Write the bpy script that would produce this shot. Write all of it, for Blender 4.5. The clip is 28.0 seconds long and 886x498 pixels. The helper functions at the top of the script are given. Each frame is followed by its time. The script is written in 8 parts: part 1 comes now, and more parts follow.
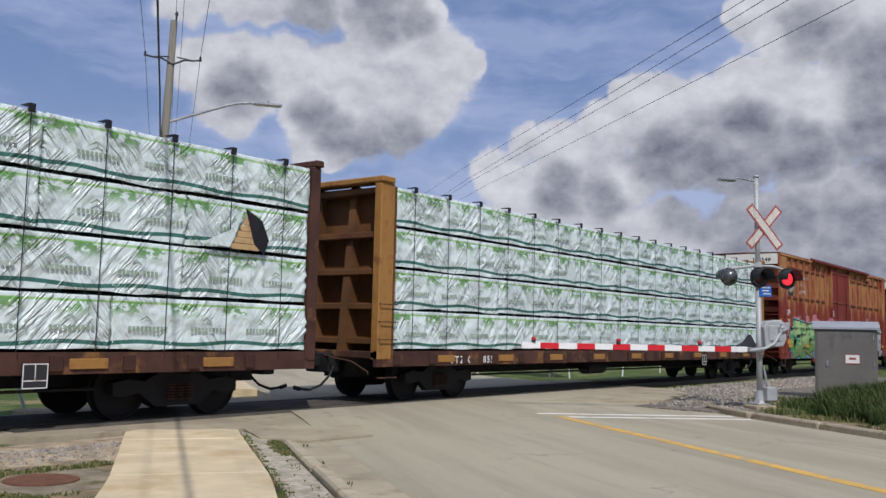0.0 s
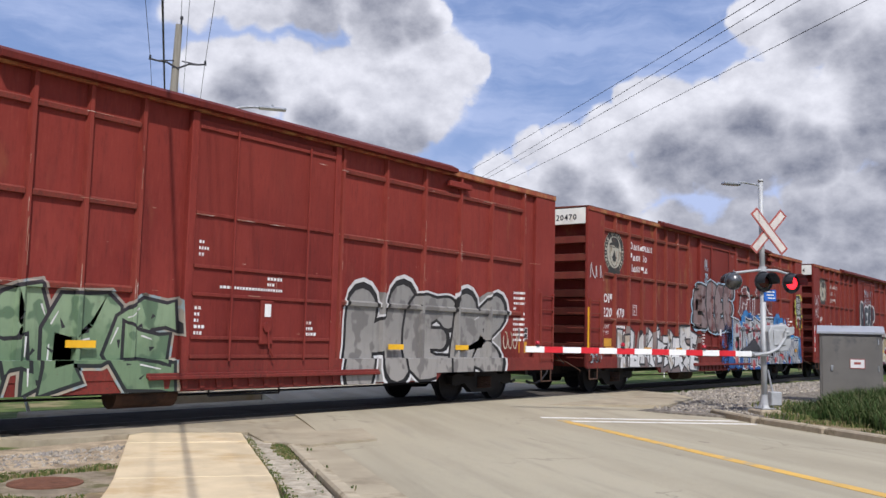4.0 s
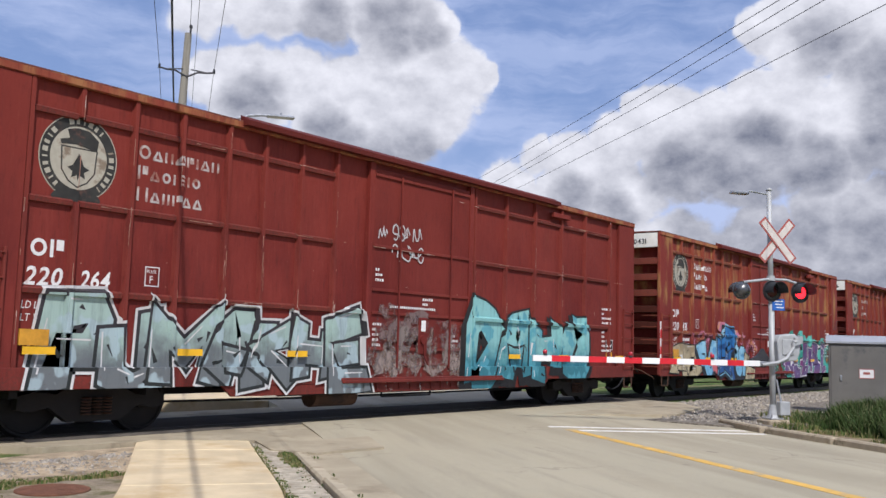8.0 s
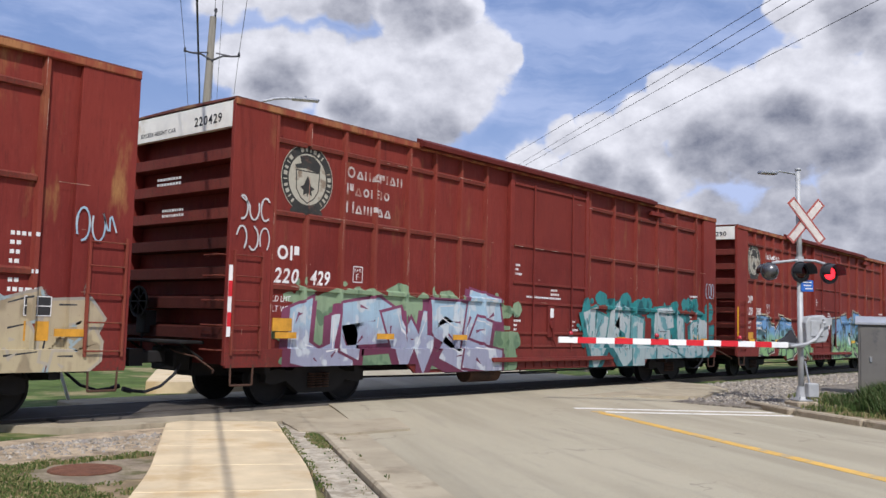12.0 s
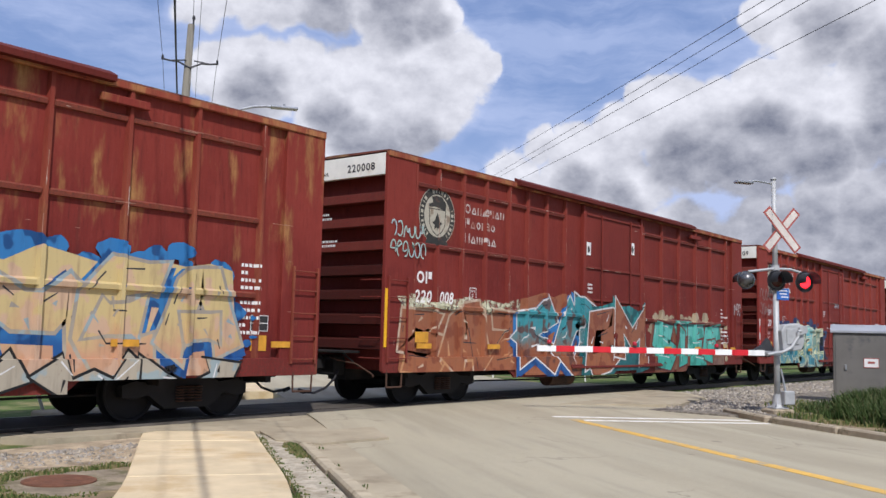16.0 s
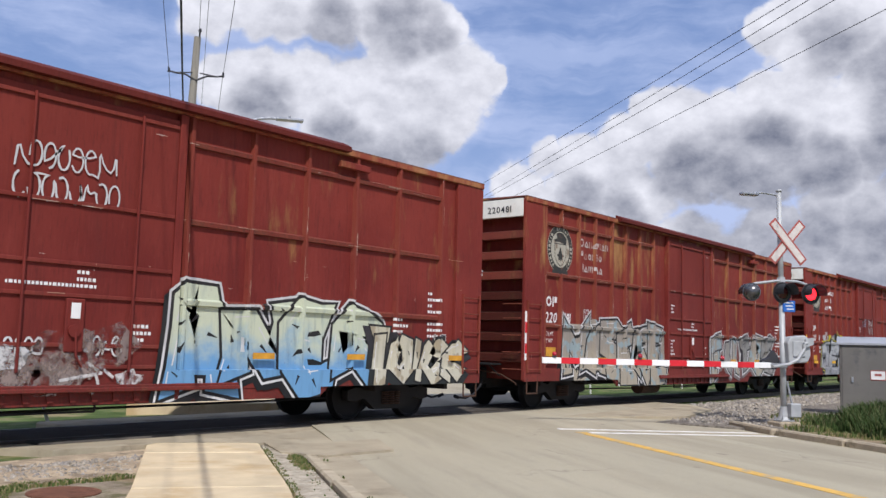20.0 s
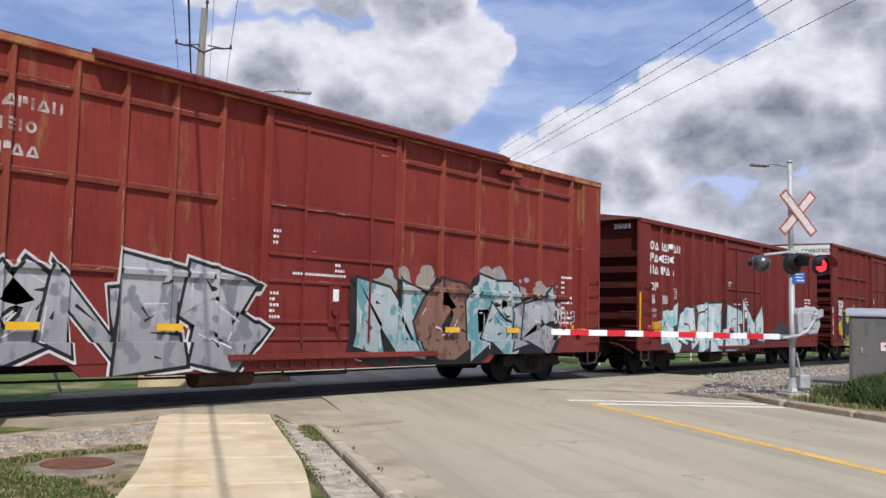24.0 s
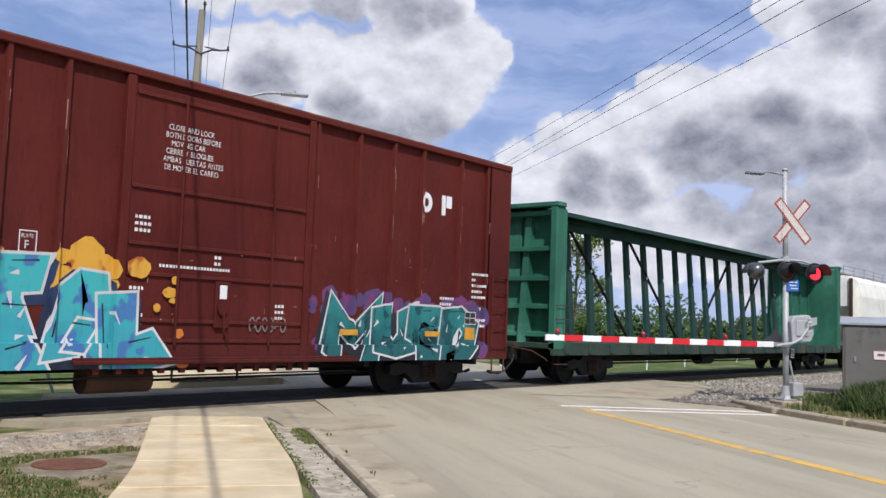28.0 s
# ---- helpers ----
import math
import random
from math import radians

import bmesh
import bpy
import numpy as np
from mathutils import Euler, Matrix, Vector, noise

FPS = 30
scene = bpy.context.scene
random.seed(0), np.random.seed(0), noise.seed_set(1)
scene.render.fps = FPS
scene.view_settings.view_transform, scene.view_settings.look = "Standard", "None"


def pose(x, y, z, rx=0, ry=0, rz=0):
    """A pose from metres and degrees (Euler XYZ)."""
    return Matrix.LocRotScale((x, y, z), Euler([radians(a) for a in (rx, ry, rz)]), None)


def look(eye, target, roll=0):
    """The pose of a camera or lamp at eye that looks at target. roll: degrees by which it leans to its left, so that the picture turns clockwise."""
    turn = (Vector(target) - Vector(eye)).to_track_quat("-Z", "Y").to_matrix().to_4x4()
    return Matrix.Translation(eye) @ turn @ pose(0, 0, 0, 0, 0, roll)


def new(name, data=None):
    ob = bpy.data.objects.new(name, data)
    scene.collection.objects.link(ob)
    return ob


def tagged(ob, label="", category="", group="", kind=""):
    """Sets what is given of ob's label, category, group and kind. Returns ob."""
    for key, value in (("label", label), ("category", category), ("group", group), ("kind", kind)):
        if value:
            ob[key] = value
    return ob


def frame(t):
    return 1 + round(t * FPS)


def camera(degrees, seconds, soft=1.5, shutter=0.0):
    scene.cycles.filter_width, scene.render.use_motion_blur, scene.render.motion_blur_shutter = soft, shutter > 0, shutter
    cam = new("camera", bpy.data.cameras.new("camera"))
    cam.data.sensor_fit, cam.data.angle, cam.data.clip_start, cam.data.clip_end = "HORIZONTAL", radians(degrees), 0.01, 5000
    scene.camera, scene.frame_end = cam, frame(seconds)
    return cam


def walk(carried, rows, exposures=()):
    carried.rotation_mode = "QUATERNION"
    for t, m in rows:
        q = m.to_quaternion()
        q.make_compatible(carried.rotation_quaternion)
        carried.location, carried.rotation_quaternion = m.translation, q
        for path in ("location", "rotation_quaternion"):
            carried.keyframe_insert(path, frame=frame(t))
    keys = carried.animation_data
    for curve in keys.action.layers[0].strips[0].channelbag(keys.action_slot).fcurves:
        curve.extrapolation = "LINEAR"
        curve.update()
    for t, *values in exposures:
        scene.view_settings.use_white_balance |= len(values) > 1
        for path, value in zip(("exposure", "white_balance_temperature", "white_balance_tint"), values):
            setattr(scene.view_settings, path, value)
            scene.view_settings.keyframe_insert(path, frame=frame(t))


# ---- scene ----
cam = camera(52.0, 28.0, soft=1.5)

# one standing point; the hand sways the view: seconds, yaw, tilt, lean
EYE = (0.0, 0.0, 1.474)
SWAY = [
    (0.0, -52.18, 95.23, -1.33), (0.5, -52.01, 95.19, -1.44), (1.0, -51.85, 95.21, -1.48), (1.5, -51.8, 95.22, -1.32), (2.0, -51.84, 95.3, -1.39),
    (2.5, -51.99, 95.64, -1.35), (4.5, -51.92, 95.43, -1.44), (5.0, -51.93, 95.4, -1.38), (5.5, -51.71, 95.34, -1.39), (6.0, -51.5, 95.29, -1.45),
    (6.5, -51.4, 95.58, -1.37), (7.0, -51.48, 95.64, -1.28), (7.5, -51.55, 95.73, -1.48), (8.0, -51.48, 95.98, -1.63), (8.5, -51.7, 95.63, -1.37),
    (9.0, -51.98, 95.03, -1.29), (9.5, -51.56, 95.08, -1.37), (10.0, -51.07, 95.36, -1.44), (10.5, -50.56, 95.34, -1.65), (11.0, -49.95, 95.05, -1.48),
    (11.5, -49.8, 94.83, -1.42), (12.0, -49.88, 94.8, -1.55), (12.5, -49.76, 94.81, -1.63), (14.5, -50.11, 95.02, -1.83), (15.0, -50.34, 95.4, -1.87),
    (15.5, -50.77, 95.47, -1.76), (16.0, -51.21, 95.38, -1.46), (16.5, -51.54, 95.55, -1.36), (17.0, -51.51, 95.44, -1.38), (17.5, -51.46, 95.39, -1.49),
    (18.0, -51.53, 95.54, -1.52), (18.5, -51.61, 95.67, -1.45), (19.0, -51.28, 95.89, -1.57), (19.5, -50.91, 96.06, -1.6), (20.0, -50.9, 96.11, -1.52),
    (20.5, -50.9, 96.02, -1.58), (21.0, -50.78, 95.89, -1.5), (21.5, -50.49, 95.7, -1.46), (22.0, -50.54, 95.1, -1.42), (22.5, -50.69, 94.42, -1.23),
    (24.5, -49.91, 94.33, -1.73), (25.0, -48.66, 94.19, -1.68), (25.5, -49.7, 94.27, -1.85), (26.0, -50.38, 94.44, -1.93), (26.5, -50.48, 94.18, -1.92),
    (27.0, -50.69, 94.17, -2.07), (27.5, -50.75, 94.38, -1.99), (28.0, -50.68, 94.62, -2.02),
]
walk(cam, [(t, pose(*EYE, a, b, c)) for t, c, a, b in SWAY], [(0.0, -0.4, 6300, 14), (1.5, -0.33, 6300, 14), (2.5, -0.05, 6300, 14), (5.0, 0.0, 6300, 14), (28.0, 0.0, 6300, 14)])

# ---- world, sun, exposure ----
SUN_TO = Vector((-0.56, -0.64, 1.0)).normalized()


def math_node(tree, op, a, b=None, clamp=False):
    n = tree.nodes.new("ShaderNodeMath")
    n.operation, n.use_clamp = op, clamp
    for i, v in ((0, a), (1, b)):
        if v is None:
            continue
        if isinstance(v, (int, float)):
            n.inputs[i].default_value = v
        else:
            tree.links.new(v, n.inputs[i])
    return n.outputs[0]


def ramp(tree, fac, lo, hi, out_lo=0.0, out_hi=1.0, smooth=True):
    n = tree.nodes.new("ShaderNodeMapRange")
    n.interpolation_type = "SMOOTHSTEP" if smooth else "LINEAR"
    n.inputs["From Min"].default_value, n.inputs["From Max"].default_value = lo, hi
    n.inputs["To Min"].default_value, n.inputs["To Max"].default_value = out_lo, out_hi
    tree.links.new(fac, n.inputs["Value"])
    return n.outputs["Result"]


def mix(tree, fac, a, b, blend="MIX"):
    n = tree.nodes.new("ShaderNodeMix")
    n.data_type, n.blend_type = "RGBA", blend
    for sock, v in ((n.inputs["Factor"], fac), (n.inputs[6], a), (n.inputs[7], b)):
        if isinstance(v, (int, float)):
            sock.default_value = v
        elif isinstance(v, tuple):
            sock.default_value = (*v, 1) if len(v) == 3 else v
        else:
            tree.links.new(v, sock)
    return n.outputs[2]


def noise_tex(tree, vec, scale, detail=4.0, rough=0.55, stretch=None):
    if stretch:
        m = tree.nodes.new("ShaderNodeMapping")
        m.inputs["Scale"].default_value = stretch
        tree.links.new(vec, m.inputs["Vector"])
        vec = m.outputs[0]
    n = tree.nodes.new("ShaderNodeTexNoise")
    n.inputs["Scale"].default_value, n.inputs["Detail"].default_value, n.inputs["Roughness"].default_value = scale, detail, rough
    tree.links.new(vec, n.inputs["Vector"])
    return n.outputs["Fac"]


def heap(az, el):
    a, e = radians(az), radians(el)
    return Vector((math.cos(a) * math.cos(e), math.sin(a) * math.cos(e), math.sin(e)))


# cloud heaps of the day: azimuth, elevation, half width in degrees
HEAP_MIDDLE = [(41.5, 16.9, 3.4), (38.9, 16.6, 2.7), (36.9, 16.7, 1.2), (45.1, 15.5, 3.0), (47.9, 15.7, 2.3), (51.4, 15.2, 2.7), (53.6, 15.5, 1.8), (42.8, 13.4, 3.0), (40.1, 14.2, 2.7), (46.4, 13.7, 2.7), (52.0, 13.3, 2.1), (43.5, 12.0, 1.8), (41.3, 12.2, 2.0), (46.7, 20.0, 2.1), (44.2, 21.0, 2.5), (41.4, 20.4, 2.5), (39.4, 19.8, 1.6), (49.6, 20.6, 2.5), (51.6, 20.0, 1.8), (54.2, 20.2, 2.1), (46.8, 10.9, 1.2), (44.9, 10.8, 0.9)]
HEAP_BESIDE = [(24.2, 14.0, 2.3), (25.8, 14.6, 1.6), (19.2, 14.6, 2.3), (17.8, 15.3, 1.6), (21.5, 13.7, 2.3), (15.9, 13.9, 2.3), (27.7, 12.7, 2.0), (30.5, 11.5, 2.0), (33.0, 11.7, 1.4), (23.6, 11.9, 2.7), (20.2, 11.8, 3.2), (17.0, 12.3, 3.0), (14.5, 11.6, 2.3), (12.8, 14.6, 2.3), (11.8, 12.3, 3.2), (13.9, 13.1, 2.3), (34.1, 10.1, 2.1), (30.5, 9.6, 2.9), (27.0, 9.8, 2.7), (32.2, 8.4, 2.3)]
HEAP_LOW = [(16.3, 18.4, 2.9), (13.8, 18.5, 3.0), (11.7, 17.3, 3.4), (12.5, 15.5, 2.7), (18.9, 19.3, 1.6), (30.1, 6.8, 2.9), (23.6, 6.8, 2.5), (19.3, 7.4, 2.1), (15.2, 8.3, 2.9), (12.2, 8.5, 2.9), (27.0, 5.4, 3.6), (20.2, 5.1, 3.9), (14.0, 5.7, 3.9), (9.8, 14.3, 4.3), (8.8, 9.6, 5.3), (10.0, 5.6, 4.3), (34.7, 6.0, 2.1)]
HEAP_ROUND = [(-12, 14, 8), (-30, 20, 12), (95, 18, 12), (130, 15, 10), (170, 20, 12), (215, 30, 12), (260, 18, 12), (300, 25, 12), (60, 45, 10), (10, 50, 12), (-60, 55, 14), (150, 60, 12)]
HEAPS = HEAP_MIDDLE + HEAP_BESIDE + HEAP_LOW + HEAP_ROUND

# their grey undersides
GREYS = [(43.1, 11.3, 1.6), (41.0, 11.5, 1.6), (44.9, 12.2, 1.2), (46.7, 19.6, 1.4), (42.3, 19.9, 1.6), (40.1, 19.6, 1.1), (51.4, 14.7, 1.4), (46.4, 13.6, 1.2), (23.6, 11.1, 1.6), (21.5, 11.2, 2.0), (19.3, 10.8, 2.0), (17.0, 10.9, 1.6), (15.8, 11.0, 1.2), (19.9, 12.2, 1.6), (12.1, 13.9, 1.6), (13.0, 11.1, 1.4), (15.4, 17.9, 1.4), (12.6, 16.3, 1.4), (21.9, 7.8, 1.8), (17.1, 6.7, 2.1), (12.8, 6.0, 2.9), (18.6, 5.4, 2.9), (30.5, 8.7, 1.4), (27.7, 8.9, 1.2), (9.8, 11.2, 3.2), (9.4, 6.5, 3.2)]

world = bpy.data.worlds.new("sky")
scene.world = world
world.use_nodes = True
wt = world.node_tree
wt.nodes.clear()
sky = wt.nodes.new("ShaderNodeTexSky")
sky.sky_type, sky.sun_disc = "NISHITA", False
sky.sun_elevation, sky.sun_rotation = math.asin(SUN_TO.z), math.atan2(SUN_TO.x, SUN_TO.y)
sky.air_density, sky.dust_density, sky.ozone_density = 1.0, 0.6, 1.5
coord = wt.nodes.new("ShaderNodeTexCoord").outputs["Generated"]


def nearest_heap(tree, vec, heaps, grow, soft=False):
    best = None
    for az, el, half in heaps:
        dot = tree.nodes.new("ShaderNodeVectorMath")
        dot.operation = "DOT_PRODUCT"
        dot.inputs[1].default_value = heap(az, el)
        tree.links.new(vec, dot.inputs[0])
        v = ramp(tree, dot.outputs["Value"], math.cos(radians(half * grow)), 1.0, smooth=soft)
        best = v if best is None else math_node(tree, "MAXIMUM", best, v)
    return best


def blown(tree, vec, amount):
    """Directions pushed about by eddies, so that no heap keeps a round edge."""
    out = vec
    for scale, amt in ((9.0, amount), (26.0, amount * 0.45)):
        n = tree.nodes.new("ShaderNodeTexNoise")
        n.inputs["Scale"].default_value, n.inputs["Detail"].default_value = scale, 3.0
        tree.links.new(vec, n.inputs["Vector"])
        sub = tree.nodes.new("ShaderNodeVectorMath")
        sub.operation = "SUBTRACT"
        sub.inputs[1].default_value = (0.5, 0.5, 0.5)
        tree.links.new(n.outputs["Color"], sub.inputs[0])
        mul = tree.nodes.new("ShaderNodeVectorMath")
        mul.operation = "MULTIPLY_ADD"
        mul.inputs[1].default_value = (amt, amt, amt * 0.7)
        tree.links.new(sub.outputs[0], mul.inputs[0])
        tree.links.new(out, mul.inputs[2])
        out = mul.outputs[0]
    unit = tree.nodes.new("ShaderNodeVectorMath")
    unit.operation = "NORMALIZE"
    tree.links.new(out, unit.inputs[0])
    return unit.outputs[0]


def shifted(vec, by):
    n = wt.nodes.new("ShaderNodeVectorMath")
    n.operation = "ADD"
    n.inputs[1].default_value = by
    wt.links.new(vec, n.inputs[0])
    return n.outputs[0]


def cloud_field(vec, detail):
    """Heaps broken up by billows at two sizes."""
    puffs = noise_tex(wt, vec, 17.0, detail, 0.58, (1, 1, 1.35))
    lumps = noise_tex(wt, vec, 6.5, 3.0, 0.5, (1, 1, 1.5))
    mass = nearest_heap(wt, blown(wt, vec, 0.055), HEAPS, 1.22)
    rough = math_node(wt, "ADD", math_node(wt, "MULTIPLY", puffs, 0.95), math_node(wt, "MULTIPLY", lumps, 0.45))
    return math_node(wt, "ADD", math_node(wt, "MULTIPLY", mass, 0.80), math_node(wt, "SUBTRACT", rough, 0.735)), lumps


here, puffs = cloud_field(coord, 9.0)
above, puffs_up = cloud_field(shifted(coord, (-0.008, -0.008, 0.030)), 4.0)
under = nearest_heap(wt, blown(wt, coord, 0.06), GREYS, 1.7, soft=True)
streaks = noise_tex(wt, blown(wt, coord, 0.06), 4.0, 6.0, 0.6, (1, 1, 6.0))
height = wt.nodes.new("ShaderNodeSeparateXYZ")
wt.links.new(coord, height.inputs[0])
cover = ramp(wt, here, 0.17, 0.40)
haze = ramp(wt, height.outputs[2], 0.30, 0.05, 0.0, 0.42)
thin = math_node(wt, "ADD", math_node(wt, "ADD", ramp(wt, here, -0.15, 0.25, 0.05, 0.30), ramp(wt, streaks, 0.36, 0.64, 0.0, 0.55)), haze, True)
relief = math_node(wt, "SUBTRACT", puffs_up, puffs)
gloom = math_node(wt, "ADD", math_node(wt, "MULTIPLY", ramp(wt, above, 0.25, 0.9), 0.16), math_node(wt, "MULTIPLY", under, 0.66))
soft = math_node(wt, "SUBTRACT", noise_tex(wt, shifted(coord, (-0.006, -0.006, 0.012)), 21.0, 7.0, 0.6, (1, 1, 1.4)), noise_tex(wt, coord, 21.0, 7.0, 0.6, (1, 1, 1.4)))
gloom = math_node(wt, "ADD", gloom, math_node(wt, "ADD", math_node(wt, "MULTIPLY", relief, 0.7), math_node(wt, "MULTIPLY", soft, 1.15)))
shade = ramp(wt, gloom, -0.26, 1.22, smooth=False)
base_tint = mix(wt, shade, (9.0, 9.15, 9.6), (1.45, 1.65, 2.3))
veil = mix(wt, thin, mix(wt, 0.6, sky.outputs[0], (2.1, 3.25, 6.5)), (4.9, 5.9, 8.4))
tint = mix(wt, cover, veil, base_tint)
bg = wt.nodes.new("ShaderNodeBackground")
bg.inputs["Strength"].default_value = 0.1
wt.links.new(tint, bg.inputs["Color"])
wt.links.new(bg.outputs[0], wt.nodes.new("ShaderNodeOutputWorld").inputs["Surface"])

sun = new("sun", bpy.data.lights.new("sun", "SUN"))
sun.data.energy, sun.data.angle, sun.data.color = 4.0, radians(0.55), (1.0, 0.965, 0.91)
sun.matrix_world = look((0, 0, 60), Vector((0, 0, 60)) - SUN_TO)

# ---- materials ----
MATS = {}


def material(name, color, rough=0.7, metal=0.0, vary=0.25, scale=3.0, fine=60.0, bump=0.1, second=None, second_amt=0.4,
             second_scale=1.2, stretch=None, spec=0.3):
    """A painted, cast or mineral surface: broad stains, a fine grain and a little relief."""
    if name in MATS:
        return MATS[name]
    m = bpy.data.materials.new(name)
    m.use_nodes = True
    t = m.node_tree
    b = t.nodes["Principled BSDF"]
    co = t.nodes.new("ShaderNodeTexCoord").outputs["Object"]
    broad = noise_tex(t, co, scale, 5.0, 0.6, stretch)
    grain = noise_tex(t, co, fine, 3.0, 0.6)
    dark = tuple(c * (1 - vary) for c in color)
    light = tuple(min(1, c * (1 + vary)) for c in color)
    col = mix(t, ramp(t, broad, 0.3, 0.7), dark, light)
    col = mix(t, ramp(t, grain, 0.25, 0.75, 0.0, 0.22), col, dark)
    if second:
        patch = noise_tex(t, co, second_scale, 6.0, 0.65, stretch)
        col = mix(t, ramp(t, patch, 0.62 - 0.3 * second_amt, 0.75 - 0.2 * second_amt), col, second)
    t.links.new(col, b.inputs["Base Color"])
    t.links.new(ramp(t, broad, 0.2, 0.8, max(0.05, rough - 0.12), min(1, rough + 0.1)), b.inputs["Roughness"])
    b.inputs["Metallic"].default_value = metal
    b.inputs["Specular IOR Level"].default_value = spec
    if bump:
        bn = t.nodes.new("ShaderNodeBump")
        bn.inputs["Strength"].default_value, bn.inputs["Distance"].default_value = bump, 0.02
        t.links.new(grain, bn.inputs["Height"])
        t.links.new(bn.outputs[0], b.inputs["Normal"])
    MATS[name] = m
    return m


def glow(name, color, strength):
    if name not in MATS:
        m = bpy.data.materials.new(name)
        m.use_nodes = True
        b = m.node_tree.nodes["Principled BSDF"]
        b.inputs["Base Color"].default_value = (*color, 1)
        b.inputs["Emission Color"].default_value = (*color, 1)
        b.inputs["Emission Strength"].default_value = strength
        MATS[name] = m
    return MATS[name]


def car_paint():
    """Old freight-car paint. The object's colour gives, per car: sun-bleach, brightness, seed."""
    m = bpy.data.materials.new("car_paint")
    m.use_nodes = True
    t = m.node_tree
    b = t.nodes["Principled BSDF"]
    info = t.nodes.new("ShaderNodeObjectInfo")
    sep = t.nodes.new("ShaderNodeSeparateColor")
    t.links.new(info.outputs["Color"], sep.inputs[0])
    bleach, bright, seed = sep.outputs[0], sep.outputs[1], sep.outputs[2]
    co = t.nodes.new("ShaderNodeTexCoord").outputs["Object"]
    off = t.nodes.new("ShaderNodeCombineXYZ")
    t.links.new(math_node(t, "MULTIPLY", seed, 57.0), off.inputs[0])
    t.links.new(math_node(t, "MULTIPLY", seed, 31.0), off.inputs[2])
    add = t.nodes.new("ShaderNodeVectorMath")
    t.links.new(co, add.inputs[0])
    t.links.new(off.outputs[0], add.inputs[1])
    v = add.outputs[0]
    broad = noise_tex(t, v, 0.5, 4.0, 0.55)
    streak = noise_tex(t, v, 1.3, 5.0, 0.6, (1.7, 1, 0.42))
    grain = noise_tex(t, v, 28.0, 4.0, 0.65)
    xyz = t.nodes.new("ShaderNodeSeparateXYZ")
    t.links.new(co, xyz.inputs[0])
    col = mix(t, ramp(t, broad, 0.3, 0.7), (0.162, 0.0225, 0.019), (0.236, 0.039, 0.030))
    col = mix(t, ramp(t, streak, 0.45, 0.75, 0, 0.5), col, (0.12, 0.023, 0.021))
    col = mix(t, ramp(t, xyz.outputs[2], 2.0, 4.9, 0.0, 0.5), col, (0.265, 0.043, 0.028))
    # bleached primer showing in tall flecks on the upper panels
    high = ramp(t, xyz.outputs[2], 2.0, 3.4)
    lift = math_node(t, "MULTIPLY", bleach, math_node(t, "ADD", math_node(t, "MULTIPLY", high, 0.75), 0.25))
    thr = math_node(t, "SUBTRACT", math_node(t, "ADD", streak, math_node(t, "MULTIPLY", lift, 0.26)), 0.64)
    fade = math_node(t, "MULTIPLY", ramp(t, thr, 0.0, 0.2), math_node(t, "MINIMUM", math_node(t, "MULTIPLY", bleach, 2.2), 1.0), True)
    col = mix(t, fade, col, mix(t, grain, (0.30, 0.12, 0.045), (0.48, 0.27, 0.10)))
    # scuffed edges of posts and rails
    scuff = math_node(t, "MULTIPLY", math_node(t, "SUBTRACT", 1.0, info.outputs["Alpha"]), ramp(t, streak, 0.30, 0.72, 0.1, 0.75), True)
    col = mix(t, scuff, col, mix(t, bleach, (0.27, 0.06, 0.045), (0.40, 0.18, 0.075)))
    # runs below the rails, paler rubbed patches and chips
    runs = noise_tex(t, v, 2.0, 5.0, 0.66, (3.6, 1, 0.24))
    col = mix(t, ramp(t, runs, 0.54, 0.80, 0.0, 0.55), col, (0.085, 0.020, 0.018))
    col = mix(t, ramp(t, runs, 0.44, 0.24, 0.0, 0.45), col, (0.29, 0.06, 0.044))
    fine = noise_tex(t, v, 9.0, 5.0, 0.7, (2.6, 1, 0.35))
    col = mix(t, ramp(t, fine, 0.50, 0.78, 0.0, 0.55), col, (0.075, 0.016, 0.014))
    col = mix(t, ramp(t, fine, 0.46, 0.25, 0.0, 0.35), col, (0.30, 0.075, 0.05))
    chips = noise_tex(t, v, 46.0, 3.0, 0.7)
    col = mix(t, ramp(t, chips, 0.70, 0.76, 0.0, 0.6), col, (0.36, 0.20, 0.14))
    # road grime near the sill
    low = ramp(t, xyz.outputs[2], 1.6, 0.5)
    col = mix(t, math_node(t, "MULTIPLY", low, ramp(t, grain, 0.35, 0.75, 0.0, 0.6)), col, (0.07, 0.045, 0.035))
    scale = t.nodes.new("ShaderNodeVectorMath")
    scale.operation = "SCALE"
    t.links.new(col, scale.inputs[0])
    t.links.new(math_node(t, "MULTIPLY", bright, 1.78), scale.inputs["Scale"])
    t.links.new(scale.outputs[0], b.inputs["Base Color"])
    t.links.new(ramp(t, grain, 0.2, 0.8, 0.55, 0.8), b.inputs["Roughness"])
    b.inputs["Specular IOR Level"].default_value = 0.16
    bn = t.nodes.new("ShaderNodeBump")
    bn.inputs["Strength"].default_value, bn.inputs["Distance"].default_value = 0.25, 0.03
    t.links.new(math_node(t, "ADD", broad, math_node(t, "MULTIPLY", grain, 0.15)), bn.inputs["Height"])
    t.links.new(bn.outputs[0], b.inputs["Normal"])
    return m


